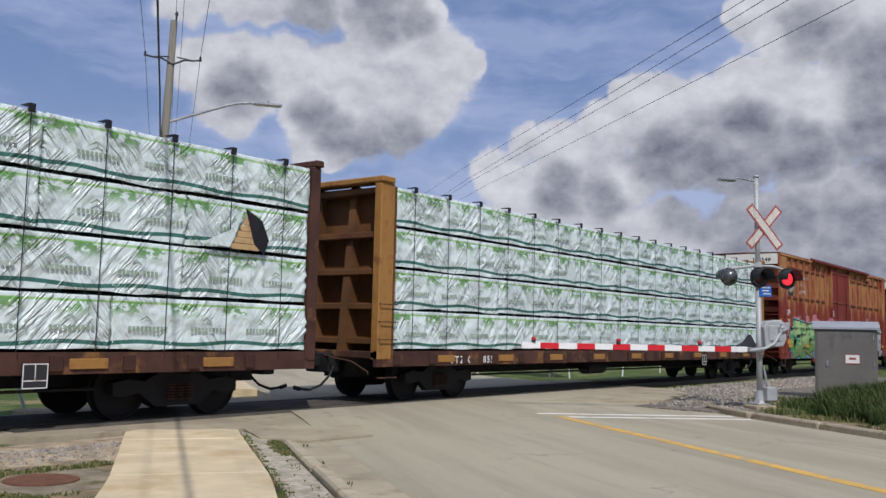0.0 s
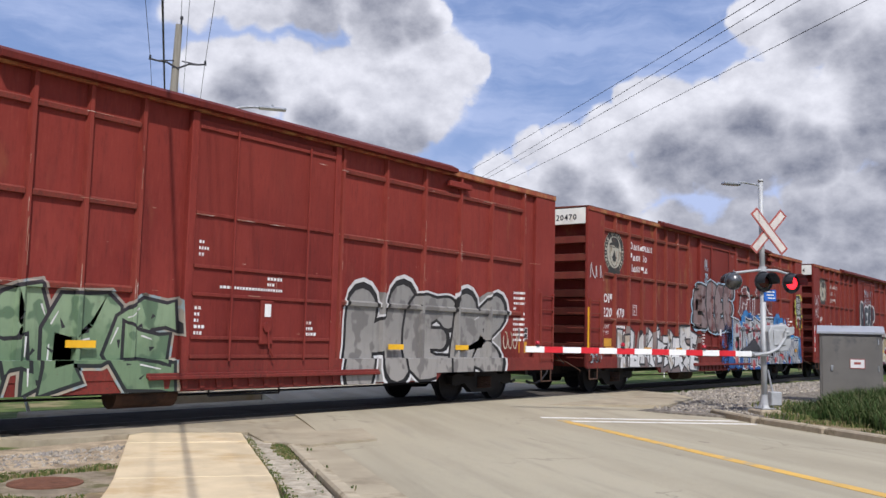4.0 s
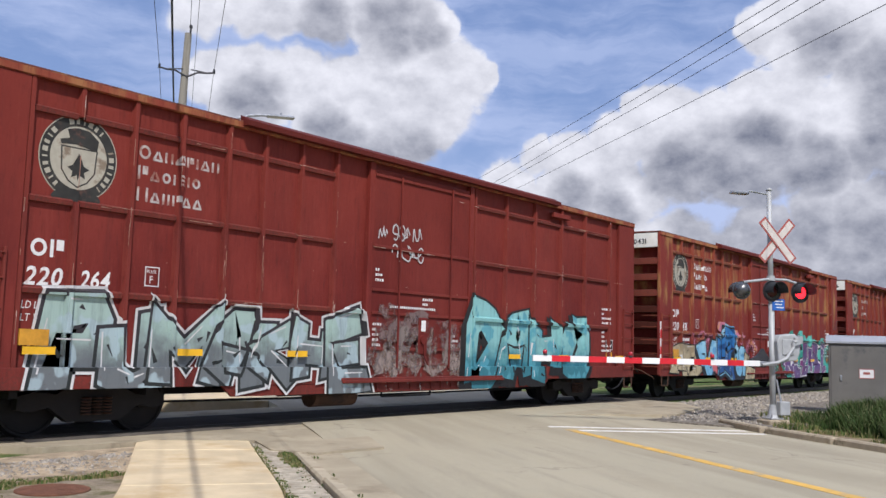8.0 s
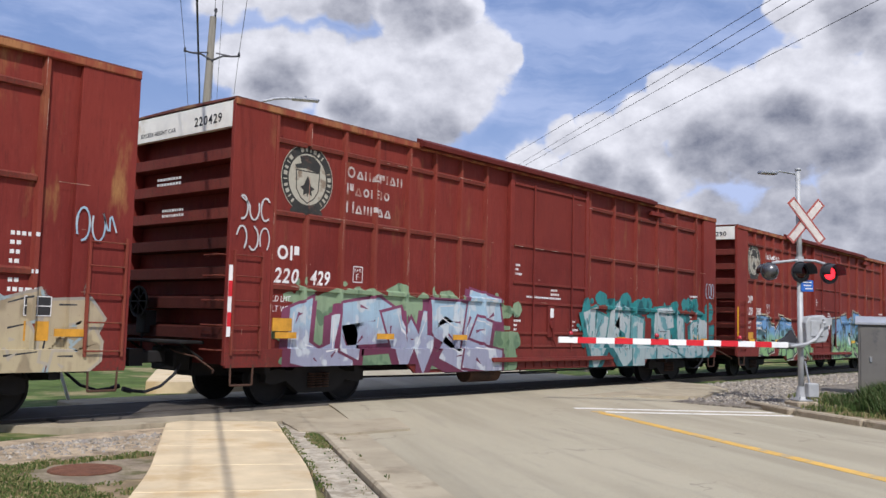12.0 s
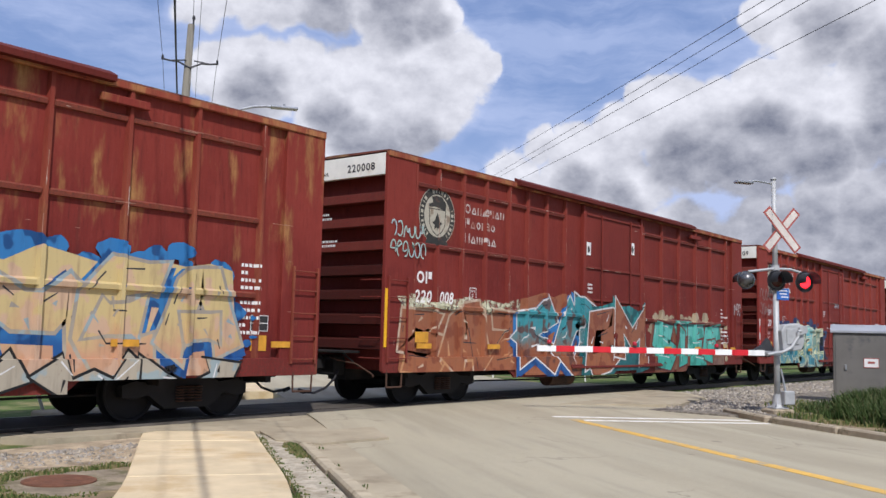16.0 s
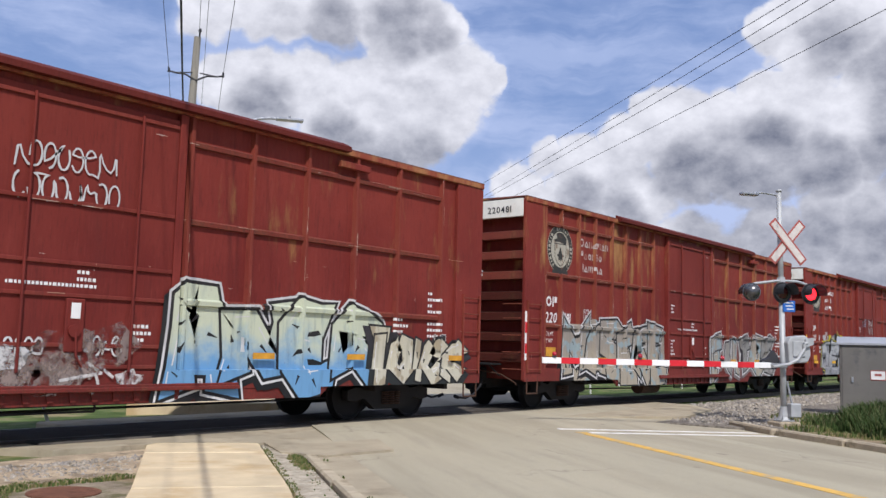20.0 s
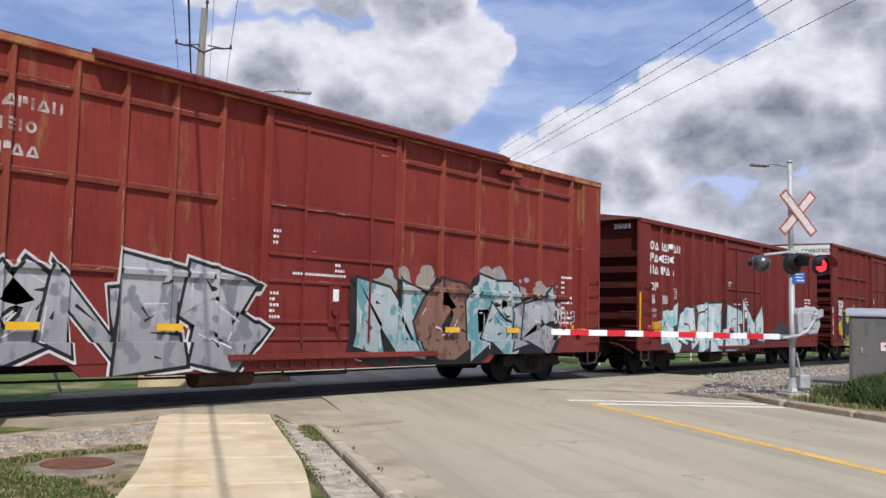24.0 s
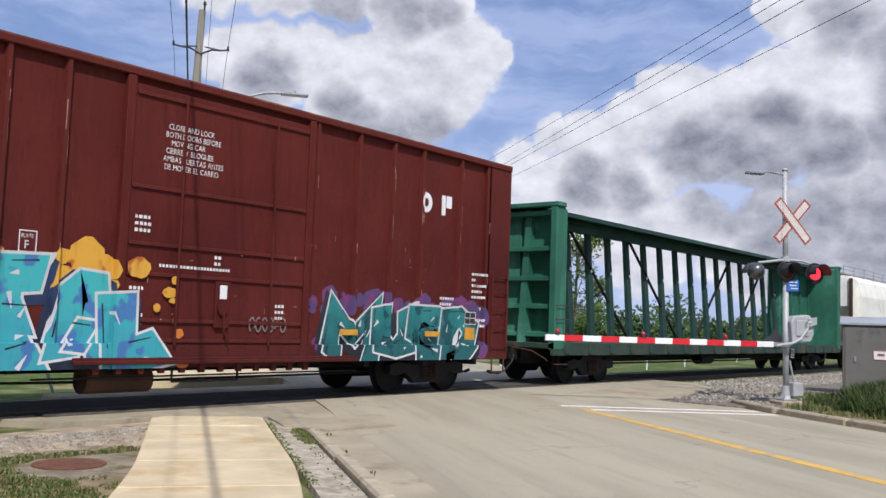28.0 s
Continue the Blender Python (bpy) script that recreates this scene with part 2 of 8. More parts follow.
PAINT = car_paint()
BLACK = material("black_iron", (0.016, 0.015, 0.015), 0.8, 0.1, 0.4, 2.0, 40, 0.3, (0.035, 0.026, 0.02), 0.25)
RUST = material("rusty_iron", (0.085, 0.045, 0.03), 0.8, 0.2, 0.4, 2.0, 40, 0.3, (0.03, 0.022, 0.02), 0.4)
STEEL = material("galvanised", (0.42, 0.43, 0.44), 0.45, 0.75, 0.15, 5, 60, 0.05)
ALU = material("silver_paint", (0.42, 0.43, 0.43), 0.58, 0.25, 0.12, 5, 60, 0.05)
WHITE = material("white_paint", (0.75, 0.75, 0.73), 0.55, 0, 0.08, 3, 60, 0.05, (0.5, 0.47, 0.42), 0.15)
STENCIL = material("white_stencil", (0.72, 0.71, 0.69), 0.6, 0, 0.1, 6, 50, 0.0, (0.45, 0.25, 0.2), 0.18, 5)
FADED = material("faded_stencil", (0.47, 0.42, 0.39), 0.65, 0, 0.15, 6, 50, 0.0, (0.28, 0.12, 0.09), 0.55, 4)
CREAM = material("cream_white_panel", (0.78, 0.76, 0.68), 0.55, 0, 0.10, 1.4, 40, 0.05, (0.55, 0.46, 0.33), 0.15, 1.2)
YELLOWP = material("safety_yellow", (0.75, 0.42, 0.02), 0.5, 0, 0.1, 4, 60, 0.02)
AMBER = material("amber_label", (0.55, 0.27, 0.03), 0.6, 0, 0.2, 6, 60, 0.02)
INK = material("black_ink", (0.015, 0.015, 0.018), 0.6, 0, 0.2, 5, 50, 0)
BLUEP = material("sign_blue", (0.03, 0.13, 0.45), 0.5, 0, 0.1, 5, 50, 0)

# ---- building helpers ----


def box(bm, x0, x1, y0, y1, z0, z1, bevel=0.0):
    r = bmesh.ops.create_cube(bm, size=1.0, matrix=Matrix.Translation(((x0 + x1) / 2, (y0 + y1) / 2, (z0 + z1) / 2)) @ Matrix.Diagonal((abs(x1 - x0), abs(y1 - y0), abs(z1 - z0), 1)))
    if bevel:
        vs = set(r["verts"])
        es = [e for e in bm.edges if e.verts[0] in vs and e.verts[1] in vs]
        bmesh.ops.bevel(bm, geom=es, offset=bevel, segments=1, affect="EDGES", profile=0.5)
    return bm


def rod(bm, a, b, r0, r1=None, seg=10):
    a, b = Vector(a), Vector(b)
    d = b - a
    m = Matrix.Translation((a + b) / 2) @ d.to_track_quat("Z", "Y").to_matrix().to_4x4()
    bmesh.ops.create_cone(bm, cap_ends=True, segments=seg, radius1=r0, radius2=r0 if r1 is None else r1, depth=d.length, matrix=m)
    return bm


def tube(bm, points, r, seg=8):
    for a, b in zip(points, points[1:]):
        rod(bm, a, b, r, None, seg)
    return bm


def ball(bm, c, r, sx=1, sy=1, sz=1, u=16, v=10):
    bmesh.ops.create_uvsphere(bm, u_segments=u, v_segments=v, radius=r, matrix=Matrix.Translation(c) @ Matrix.Diagonal((sx, sy, sz, 1)))
    return bm


def poly(bm, pts, depth):
    """A flat outline of (x, y, z) points, thickened along depth."""
    a = [bm.verts.new(p) for p in pts]
    b = [bm.verts.new(Vector(p) + Vector(depth)) for p in pts]
    bm.faces.new(a)
    bm.faces.new(b[::-1])
    for i in range(len(a)):
        j = (i + 1) % len(a)
        bm.faces.new((a[j], a[i], b[i], b[j]))
    bmesh.ops.recalc_face_normals(bm, faces=bm.faces)
    return bm


def lathe(bm, prof, axis_from, axis_dir, seg=20):
    """Turn a profile of (along, radius) round an axis."""
    m = Matrix.Translation(axis_from) @ Vector(axis_dir).to_track_quat("Z", "Y").to_matrix().to_4x4()
    rings = []
    for h, r in prof:
        rings.append([bm.verts.new(m @ Vector((r * math.cos(2 * math.pi * i / seg), r * math.sin(2 * math.pi * i / seg), h))) for i in range(seg)])
    for a, b in zip(rings, rings[1:]):
        for i in range(seg):
            bm.faces.new((a[i], a[(i + 1) % seg], b[(i + 1) % seg], b[i]))
    bm.faces.new(rings[0][::-1])
    bm.faces.new(rings[-1])
    bmesh.ops.recalc_face_normals(bm, faces=bm.faces)
    return bm


def mesh_of(name, bm, mat, smooth=False):
    me = bpy.data.meshes.new(name)
    bm.to_mesh(me)
    bm.free()
    me.materials.append(mat)
    if smooth:
        for p in me.polygons:
            p.use_smooth = True
    return me


def part(name, bm, mat, parent=None, label="", smooth=False):
    ob = new(name, mesh_of(name, bm, mat, smooth))
    if parent:
        ob.parent = parent
    if label:
        tagged(ob, label)
    return ob


def again(name, me, parent, at=(0, 0, 0), rz=0.0):
    """One more piece on a mesh that is there already."""
    ob = new(name, me)
    ob.parent = parent
    ob.matrix_local = pose(*at, 0, 0, rz)
    return ob


def thing(name, label, category, group="", at=(0, 0, 0), rz=0.0):
    ob = new(name)
    ob.empty_display_size = 0.3
    ob.matrix_world = pose(*at, 0, 0, rz)
    return tagged(ob, label, category, group)


def B():
    return bmesh.new()

# ---- plan: the road runs at 55 degrees to the track, which lies along x ----
ROAD_O = Vector((15.01, 8.71, 0))
ROAD_D = Vector((0.575, 0.818, 0))
ROAD_N = Vector((0.818, -0.575, 0))
ROAD_RZ = math.degrees(math.atan2(ROAD_D.y, ROAD_D.x)) - 90
SIDE_Y, RAIL_A, RAIL_B = 12.022, 12.82, 14.33


def rd(off, along, z=0.0):
    p = ROAD_O + ROAD_N * off + ROAD_D * along
    return Vector((p.x, p.y, z))


def smooth01(v):
    v = max(0.0, min(1.0, v))
    return v * v * (3 - 2 * v)


def road_z(p, off):
    """Top of the carriageway: crowned, and lifted to the rails at the crossing."""
    z = -0.05 - 0.018 * max(0.0, off) - 0.006 * max(0.0, -off)
    k = smooth01((p.y - 8.6) / 3.0) * (1 - smooth01((p.y - 15.6) / 3.5) * 0.7)
    return z * (1 - k) + -0.008 * k




def road_surface():
    """Sun-bleached asphalt: wheel paths and oil along the lanes, patches, grit and a few cracks."""
    m = bpy.data.materials.new("worn_asphalt")
    m.use_nodes = True
    t = m.node_tree
    b = t.nodes["Principled BSDF"]
    co = t.nodes.new("ShaderNodeTexCoord").outputs["Object"]
    turn = t.nodes.new("ShaderNodeMapping")
    turn.inputs["Rotation"].default_value = (0, 0, -radians(ROAD_RZ))
    t.links.new(co, turn.inputs["Vector"])
    lane = turn.outputs[0]
    split = t.nodes.new("ShaderNodeSeparateXYZ")
    t.links.new(lane, split.inputs[0])
    broad = noise_tex(t, lane, 0.45, 5.0, 0.6, (1.0, 0.35, 1))
    paths = noise_tex(t, lane, 1.1, 3.0, 0.5, (1.0, 0.06, 1))
    streak = noise_tex(t, lane, 4.5, 4.0, 0.6, (1.0, 0.10, 1))
    grit = noise_tex(t, co, 75.0, 4.0, 0.7)
    coarse = noise_tex(t, co, 9.0, 6.0, 0.7)
    col = mix(t, ramp(t, broad, 0.3, 0.7), (0.33, 0.292, 0.205), (0.43, 0.38, 0.268))
    col = mix(t, ramp(t, paths, 0.40, 0.62, 0.0, 0.6), col, (0.48, 0.43, 0.305))
    col = mix(t, ramp(t, streak, 0.52, 0.75, 0.0, 0.28), col, (0.24, 0.215, 0.165))
    col = mix(t, ramp(t, coarse, 0.52, 0.72, 0.0, 0.22), col, (0.26, 0.235, 0.18))
    col = mix(t, ramp(t, grit, 0.30, 0.75, 0.0, 0.34), col, (0.16, 0.145, 0.12))
    spots = noise_tex(t, lane, 2.3, 2.0, 0.5, (1.0, 0.6, 1))
    col = mix(t, ramp(t, spots, 0.735, 0.76, 0.0, 0.6), col, (0.14, 0.125, 0.10))
    cell = t.nodes.new("ShaderNodeTexVoronoi")
    cell.feature = "DISTANCE_TO_EDGE"
    cell.inputs["Scale"].default_value = 0.33
    wob = t.nodes.new("ShaderNodeVectorMath")
    wob.operation = "ADD"
    bend = t.nodes.new("ShaderNodeTexNoise")
    bend.inputs["Scale"].default_value, bend.inputs["Detail"].default_value = 1.6, 5.0
    t.links.new(lane, bend.inputs["Vector"])
    t.links.new(lane, wob.inputs[0])
    t.links.new(bend.outputs["Color"], wob.inputs[1])
    t.links.new(wob.outputs[0], cell.inputs["Vector"])
    where = ramp(t, noise_tex(t, lane, 0.35, 2.0, 0.5), 0.50, 0.58)
    crack = math_node(t, "MULTIPLY", ramp(t, cell.outputs["Distance"], 0.003, 0.007, 0.75, 0.0), where)
    col = mix(t, math_node(t, "MULTIPLY", crack, 0.6), col, (0.14, 0.125, 0.10))
    t.links.new(col, b.inputs["Base Color"])
    t.links.new(ramp(t, paths, 0.3, 0.7, 0.9, 0.72), b.inputs["Roughness"])
    b.inputs["Specular IOR Level"].default_value = 0.22
    bn = t.nodes.new("ShaderNodeBump")
    bn.inputs["Strength"].default_value, bn.inputs["Distance"].default_value = 0.35, 0.012
    t.links.new(math_node(t, "SUBTRACT", math_node(t, "ADD", grit, coarse), crack), bn.inputs["Height"])
    t.links.new(bn.outputs[0], b.inputs["Normal"])
    return m


ASPHALT = road_surface()
PATCH = material("older_asphalt", (0.385, 0.33, 0.232), 0.9, 0, 0.16, 1.1, 60, 0.5, (0.27, 0.225, 0.155), 0.36, 1.3, None, 0.2)
CONCRETE = material("sidewalk_concrete", (0.62, 0.505, 0.325), 0.87, 0, 0.12, 1.6, 70, 0.3, (0.52, 0.385, 0.215), 0.42, 0.9, None, 0.2)
# asphalt darkened to carry the shade under the train
SHADED_ASPHALT = material("shaded_asphalt", (0.09, 0.08, 0.068), 0.9, 0, 0.25, 1.2, 60, 0.3, (0.05, 0.045, 0.04), 0.35, 1.0, None, 0.15)
KERB = material("kerb_concrete", (0.40, 0.335, 0.24), 0.9, 0, 0.22, 2.2, 50, 0.5, (0.20, 0.165, 0.105), 0.42, 2.2, None, 0.15)
PALE_KERB = material("pale_kerb_concrete", (0.45, 0.385, 0.275), 0.9, 0, 0.18, 2.0, 50, 0.4, (0.29, 0.24, 0.16), 0.4, 2.2, None, 0.15)
GRAVEL = material("tan_gravel", (0.42, 0.335, 0.23), 0.95, 0, 0.3, 3.0, 45, 0.8, (0.20, 0.16, 0.11), 0.4, 2.0, None, 0.1)
PALE_GRAVEL = material("pale_grey_gravel", (0.47, 0.415, 0.32), 0.95, 0, 0.32, 7.0, 55, 0.9, (0.31, 0.26, 0.185), 0.45, 4.0, None, 0.1)
MAST_GRAVEL = material("grey_crushed_stone", (0.21, 0.185, 0.15), 0.95, 0, 0.45, 9.0, 22, 1.0, (0.10, 0.09, 0.075), 0.42, 11.0, None, 0.1)
DIRT = material("bare_dirt", (0.27, 0.205, 0.13), 0.95, 0, 0.3, 3.0, 40, 0.6, (0.16, 0.15, 0.06), 0.45, 2.0, None, 0.1)
BALLAST = material("grey_ballast", (0.20, 0.18, 0.155), 0.95, 0, 0.4, 4.0, 30, 1.0, (0.09, 0.08, 0.07), 0.4, 6.0, None, 0.1)
GRASS = material("short_grass", (0.085, 0.125, 0.035), 0.95, 0, 0.35, 1.2, 30, 0.8, (0.27, 0.22, 0.12), 0.38, 0.6, None, 0.1)
LINE_W = material("worn_white_line", (0.76, 0.74, 0.69), 0.7, 0, 0.1, 4, 50, 0.1, (0.36, 0.33, 0.28), 0.22, 3.0)
LINE_Y = material("worn_yellow_line", (0.66, 0.40, 0.085), 0.7, 0, 0.15, 4, 50, 0.1, (0.42, 0.33, 0.19), 0.42, 3.0)
WOOD = material("grey_pole_wood", (0.20, 0.185, 0.15), 0.9, 0, 0.25, 2, 30, 0.4, (0.12, 0.11, 0.09), 0.3, 2, (6, 6, 0.5))
TIE = material("dark_tie", (0.035, 0.028, 0.022), 0.95, 0, 0.4, 3, 30, 0.5)
RAILM = material("rail_steel", (0.075, 0.06, 0.05), 0.5, 0.6, 0.3, 3, 40, 0.2)


def ground():
    bm = B()
    n = 40
    xs = sorted({-900, -300, 300, 900} | {-60 + 6 * i for i in range(n)})
    ys = sorted({-900, -300, 300, 900} | {-40 + 6 * i for i in range(n)})
    grid = [[bm.verts.new((x, y, -0.14 if y < 15.5 else -0.35 + 0.012 * min(60.0, max(0.0, y - 30)))) for x in xs] for y in ys]
    for r0, r1 in zip(grid, grid[1:]):
        for a, b, c, d in zip(r0, r0[1:], r1[1:], r1):
            bm.faces.new((a, b, c, d))
    return tagged(part("ground", bm, GRASS), "short green grass with dry patches", "ground", kind="structure")


def strip(name, mat, offs, alongs, zf, depth, label, category="road"):
    """A carriageway sheet over (off, along), with a skirt."""
    bm = B()
    top = [[bm.verts.new(Vector((rd(o, s).x, rd(o, s).y, zf(rd(o, s), o)))) for o in offs] for s in alongs]
    for r0, r1 in zip(top, top[1:]):
        for a, b, c, d in zip(r0, r0[1:], r1[1:], r1):
            bm.faces.new((a, b, c, d))
    edge = [v for v in top[0]] + [r[-1] for r in top[1:]] + list(reversed(top[-1]))[1:] + [r[0] for r in reversed(top)][1:-1]
    low = [bm.verts.new((v.co.x, v.co.y, v.co.z - depth)) for v in edge]
    for i in range(len(edge)):
        j = (i + 1) % len(edge)
        bm.faces.new((edge[i], low[i], low[j], edge[j]))
    bmesh.ops.recalc_face_normals(bm, faces=bm.faces)
    return tagged(part(name, bm, mat), label, category, kind="structure")


def frange(a, b, n):
    return [a + (b - a) * i / (n - 1) for i in range(n)]


def roadworks():
    road = strip("road", ASPHALT, [-4.98, -3.5, -2, -1, 0, 1, 2, 3, 4.2], frange(-32, 70, 120), road_z, 0.25, "worn light grey asphalt road crossing the railway")
    # wide apron of the level crossing, square to the track
    # the train's shade is painted into the two strips along the rails
    for x0, x1, y0, y1, z, m in ((5.8, 25.3, 12.88, 14.27, -0.003, SHADED_ASPHALT), (6.4, 25.3, 12.34, 12.77, -0.003, SHADED_ASPHALT), (8.0, 27, 14.42, 15.6, -0.02, PATCH)):
        bm = B()
        box(bm, x0, x1, y0, y1, z - 0.3, z, 0.03)
        tagged(part("crossing_apron", bm, m), "patched asphalt of the crossing beside the rails", "apron", kind="structure")
    bm = B()
    poly(bm, [(14.5, 12.70, -0.3), (20.5, 9.2, -0.3), (23.6, 9.9, -0.3), (25.2, 11.2, -0.3), (25.4, 12.70, -0.3)], (0, 0, 0.283))
    tagged(part("apron", bm, PATCH), "rounded asphalt shoulder of the crossing", "apron", kind="structure")
    bm = B()
    poly(bm, [(5.7, 12.70, -0.3), (6.3, 11.75, -0.3), (7.6, 11.62, -0.3), (7.95, 11.75, -0.3), (9.1, 10.8, -0.3), (8.55, 9.8, -0.3), (8.75, 9.1, -0.3), (9.25, 9.1, -0.3), (10.0, 9.0, -0.3), (12.6, 12.3, -0.3), (12.8, 12.70, -0.3)], (0, 0, 0.262))
    tagged(part("apron", bm, PATCH), "cracked asphalt shoulder at the sidewalk's end", "apron", kind="structure")
    gut = strip("gutter", PATCH, [-5.5, -5.2, -4.98], frange(-32, -2.6, 30), lambda p, o: road_z(p, o) + 0.004, 0.2, "tan weathered asphalt gutter along the kerb", "gutter")
    # broken kerb lengths on the sidewalk side
    holder = tagged(new("kerb"), "low worn concrete kerb beside the road", "kerb", kind="structure")
    s = -3.35
    rng = random.Random(4)
    while s > -30:
        ln = 2.4 if s > -29 else 1.0
        bm = B()
        box(bm, -0.085, 0.085, -ln + 0.012, 0, -0.25, 0.03 + rng.uniform(-0.01, 0.01), 0.025)
        k = part("kerb_stone", bm, PALE_KERB, holder)
        p = rd(-5.57, s)
        k.matrix_local = pose(p.x, p.y, -0.02 if s < -4 else -0.035, 0, 0, ROAD_RZ + rng.uniform(-0.3, 0.3))
        s -= ln
    # far kerb, on the signal's side
    holder = tagged(new("kerb"), "pale concrete kerb beside the grass verge", "kerb", kind="structure")
    s = 2.2
    while s > -26:
        bm = B()
        box(bm, -0.1, 0.1, -2.0 + 0.01, 0, -0.3, 0.0, 0.03)
        k = part("kerb_stone", bm, KERB, holder)
        bend = 0.05 * max(0, s) ** 2
        p = rd(4.3 + bend, s)
        k.matrix_local = pose(p.x, p.y, 0.0, 0, 0, ROAD_RZ - 4 * max(0, s))
        s -= 2.0
    # sidewalk slabs
    holder = tagged(new("sidewalk"), "pale buff concrete sidewalk with cut joints", "sidewalk", kind="structure")

    def bend(r):
        return -min(0.9, 0.035 * max(0.0, -r - 5.6) ** 1.6)
    cuts = [-1.55, -2.75, -4.25, -5.8, -7.3, -8.8, -10.3, -11.8, -13.3, -14.8, -16.3, -17.8, -19.3]
    for a, b in zip(cuts, cuts[1:]):
        bm = B()
        rows = frange(a - 0.013, b + 0.013, 4)
        edge = [(bend(r) - 0.8, r) for r in rows] + [(bend(r) + 0.8, r) for r in reversed(rows)]
        poly(bm, [(x, y, -0.2) for x, y in edge], (0, 0, 0.2))
        bmesh.ops.bevel(bm, geom=[e for e in bm.edges if all(v.co.z > -0.01 for v in e.verts)], offset=0.012, segments=1, affect="EDGES", profile=0.5)
        k = part("slab", bm, CONCRETE, holder)
        p = rd(-6.92, 0)
        k.matrix_local = pose(p.x, p.y, -0.05 + rng.uniform(-0.004, 0.004), 0, 0, ROAD_RZ)
    # lines
    for s, w in ((0.62, 0.13), (-0.02, 0.13)):
        strip("stop_line", LINE_W, frange(-0.30 if s > 0.3 else 0.05, 4.05, 9), (s - w / 2, s + w / 2), lambda p, o: road_z(p, o) + 0.006, 0.006, "worn white stop line on the asphalt", "road marking")
    strip("centre_line", LINE_Y, (-0.20, -0.01), frange(-30, 0.1, 60), lambda p, o: road_z(p, o) + 0.005, 0.005, "single yellow centre line on the asphalt", "road marking")
    strip("far_sidewalk", CONCRETE, frange(-8.5, -5.0, 5), frange(6.9, 55, 25), lambda p, o: road_z(p, -3.0) + 0.015, 0.45, "pale concrete sidewalk and kerb beyond the track", "sidewalk")
    # verge strip between sidewalk and kerb
    bm = B()
    poly(bm, [rd(-6.1, -30, -0.3), rd(-5.69, -30, -0.3), rd(-5.69, -2.9, -0.3), rd(-6.1, -1.8, -0.3)], (0, 0, 0.24))
    tagged(part("verge", bm, PALE_GRAVEL), "narrow verge of packed grey gravel", "verge", kind="structure")
    # gravel beside the apron
    bm = B()
    poly(bm, [(-6, 9.9, -0.3), (3, 9.75, -0.3), (6.2, 9.5, -0.3), (8.4, 11.6, -0.3), (6.2, 11.6, -0.3), (3.5, 11.2, -0.3), (-6, 10.9, -0.3)], (0, 0, 0.20))
    tagged(part("gravel_patch", bm, GRAVEL), "packed tan gravel between track and grass", "gravel", kind="structure")
    bm = B()
    poly(bm, [(19.0, 9.3, -0.3), (19.2, 7.6, -0.3), (20.0, 6.4, -0.3), (22.3, 6.0, -0.3), (24.6, 7.4, -0.3), (45, 9.0, -0.3), (45, 11.7, -0.3), (25.1, 11.7, -0.3), (23.7, 9.8, -0.3), (21.2, 9.4, -0.3)], (0, 0, 0.215))
    tagged(part("gravel_patch", bm, MAST_GRAVEL), "grey gravel round the signal mast", "gravel", kind="structure")
    bm = B()
    poly(bm, [rd(4.42, -26, -0.3), rd(8.5, -26, -0.3), rd(8.5, -0.6, -0.3), rd(5.3, 0.3, -0.3), rd(4.42, 0.6, -0.3)], (0, 0, 0.225))
    tagged(part("dirt_strip", bm, DIRT), "bare dry dirt with weeds behind the kerb", "dirt", kind="structure")
    bm = B()
    poly(bm, [(-8, 9.85, -0.3), (-8, 3.0, -0.3), (2.0, 3.0, -0.3), rd(-7.74, -9.0, -0.3), rd(-7.74, -4.35, -0.3), (3, 9.8, -0.3)], (0, 0, 0.166))
    tagged(part("dirt_verge", bm, DIRT), "worn dirt verge with patchy grass beside the sidewalk", "dirt", kind="structure")
    # rusty inspection cover in a bed of asphalt
    bm = B()
    rng = random.Random(12)
    poly(bm, [(5.2 + (1.15 + 0.25 * rng.uniform(-1, 1)) * math.cos(i * math.tau / 18), 8.82 + (0.68 + 0.12 * rng.uniform(-1, 1)) * math.sin(i * math.tau / 18), -0.3) for i in range(18)], (0, 0, 0.171))
    tagged(part("cover_bed", bm, MUD), "patch of grey broken asphalt and mud round the inspection cover", "asphalt", kind="structure")
    c = thing("inspection_cover", "rust-brown iron inspection cover set in the verge", "cover", at=(4.97, 9.0, -0.122))
    bm = B()
    lathe(bm, [(-0.1, 0.365), (0.006, 0.365), (0.012, 0.35)], (0, 0, 0), (0, 0, 1), 30)
    part("rim", bm, RUSTY, c)
    bm = B()
    lathe(bm, [(-0.05, 0.335), (0.010, 0.335), (0.016, 0.32)], (0, 0, 0), (0, 0, 1), 30)
    part("lid", bm, RUSTY, c)


MUD = material("grey_mud", (0.26, 0.215, 0.155), 0.95, 0, 0.3, 4, 40, 0.5, (0.13, 0.12, 0.06), 0.4, 2.5, None, 0.1)
RUSTY = material("rusted_cover", (0.17, 0.075, 0.045), 0.9, 0.1, 0.3, 4, 50, 0.4, (0.11, 0.05, 0.03), 0.4, 3)


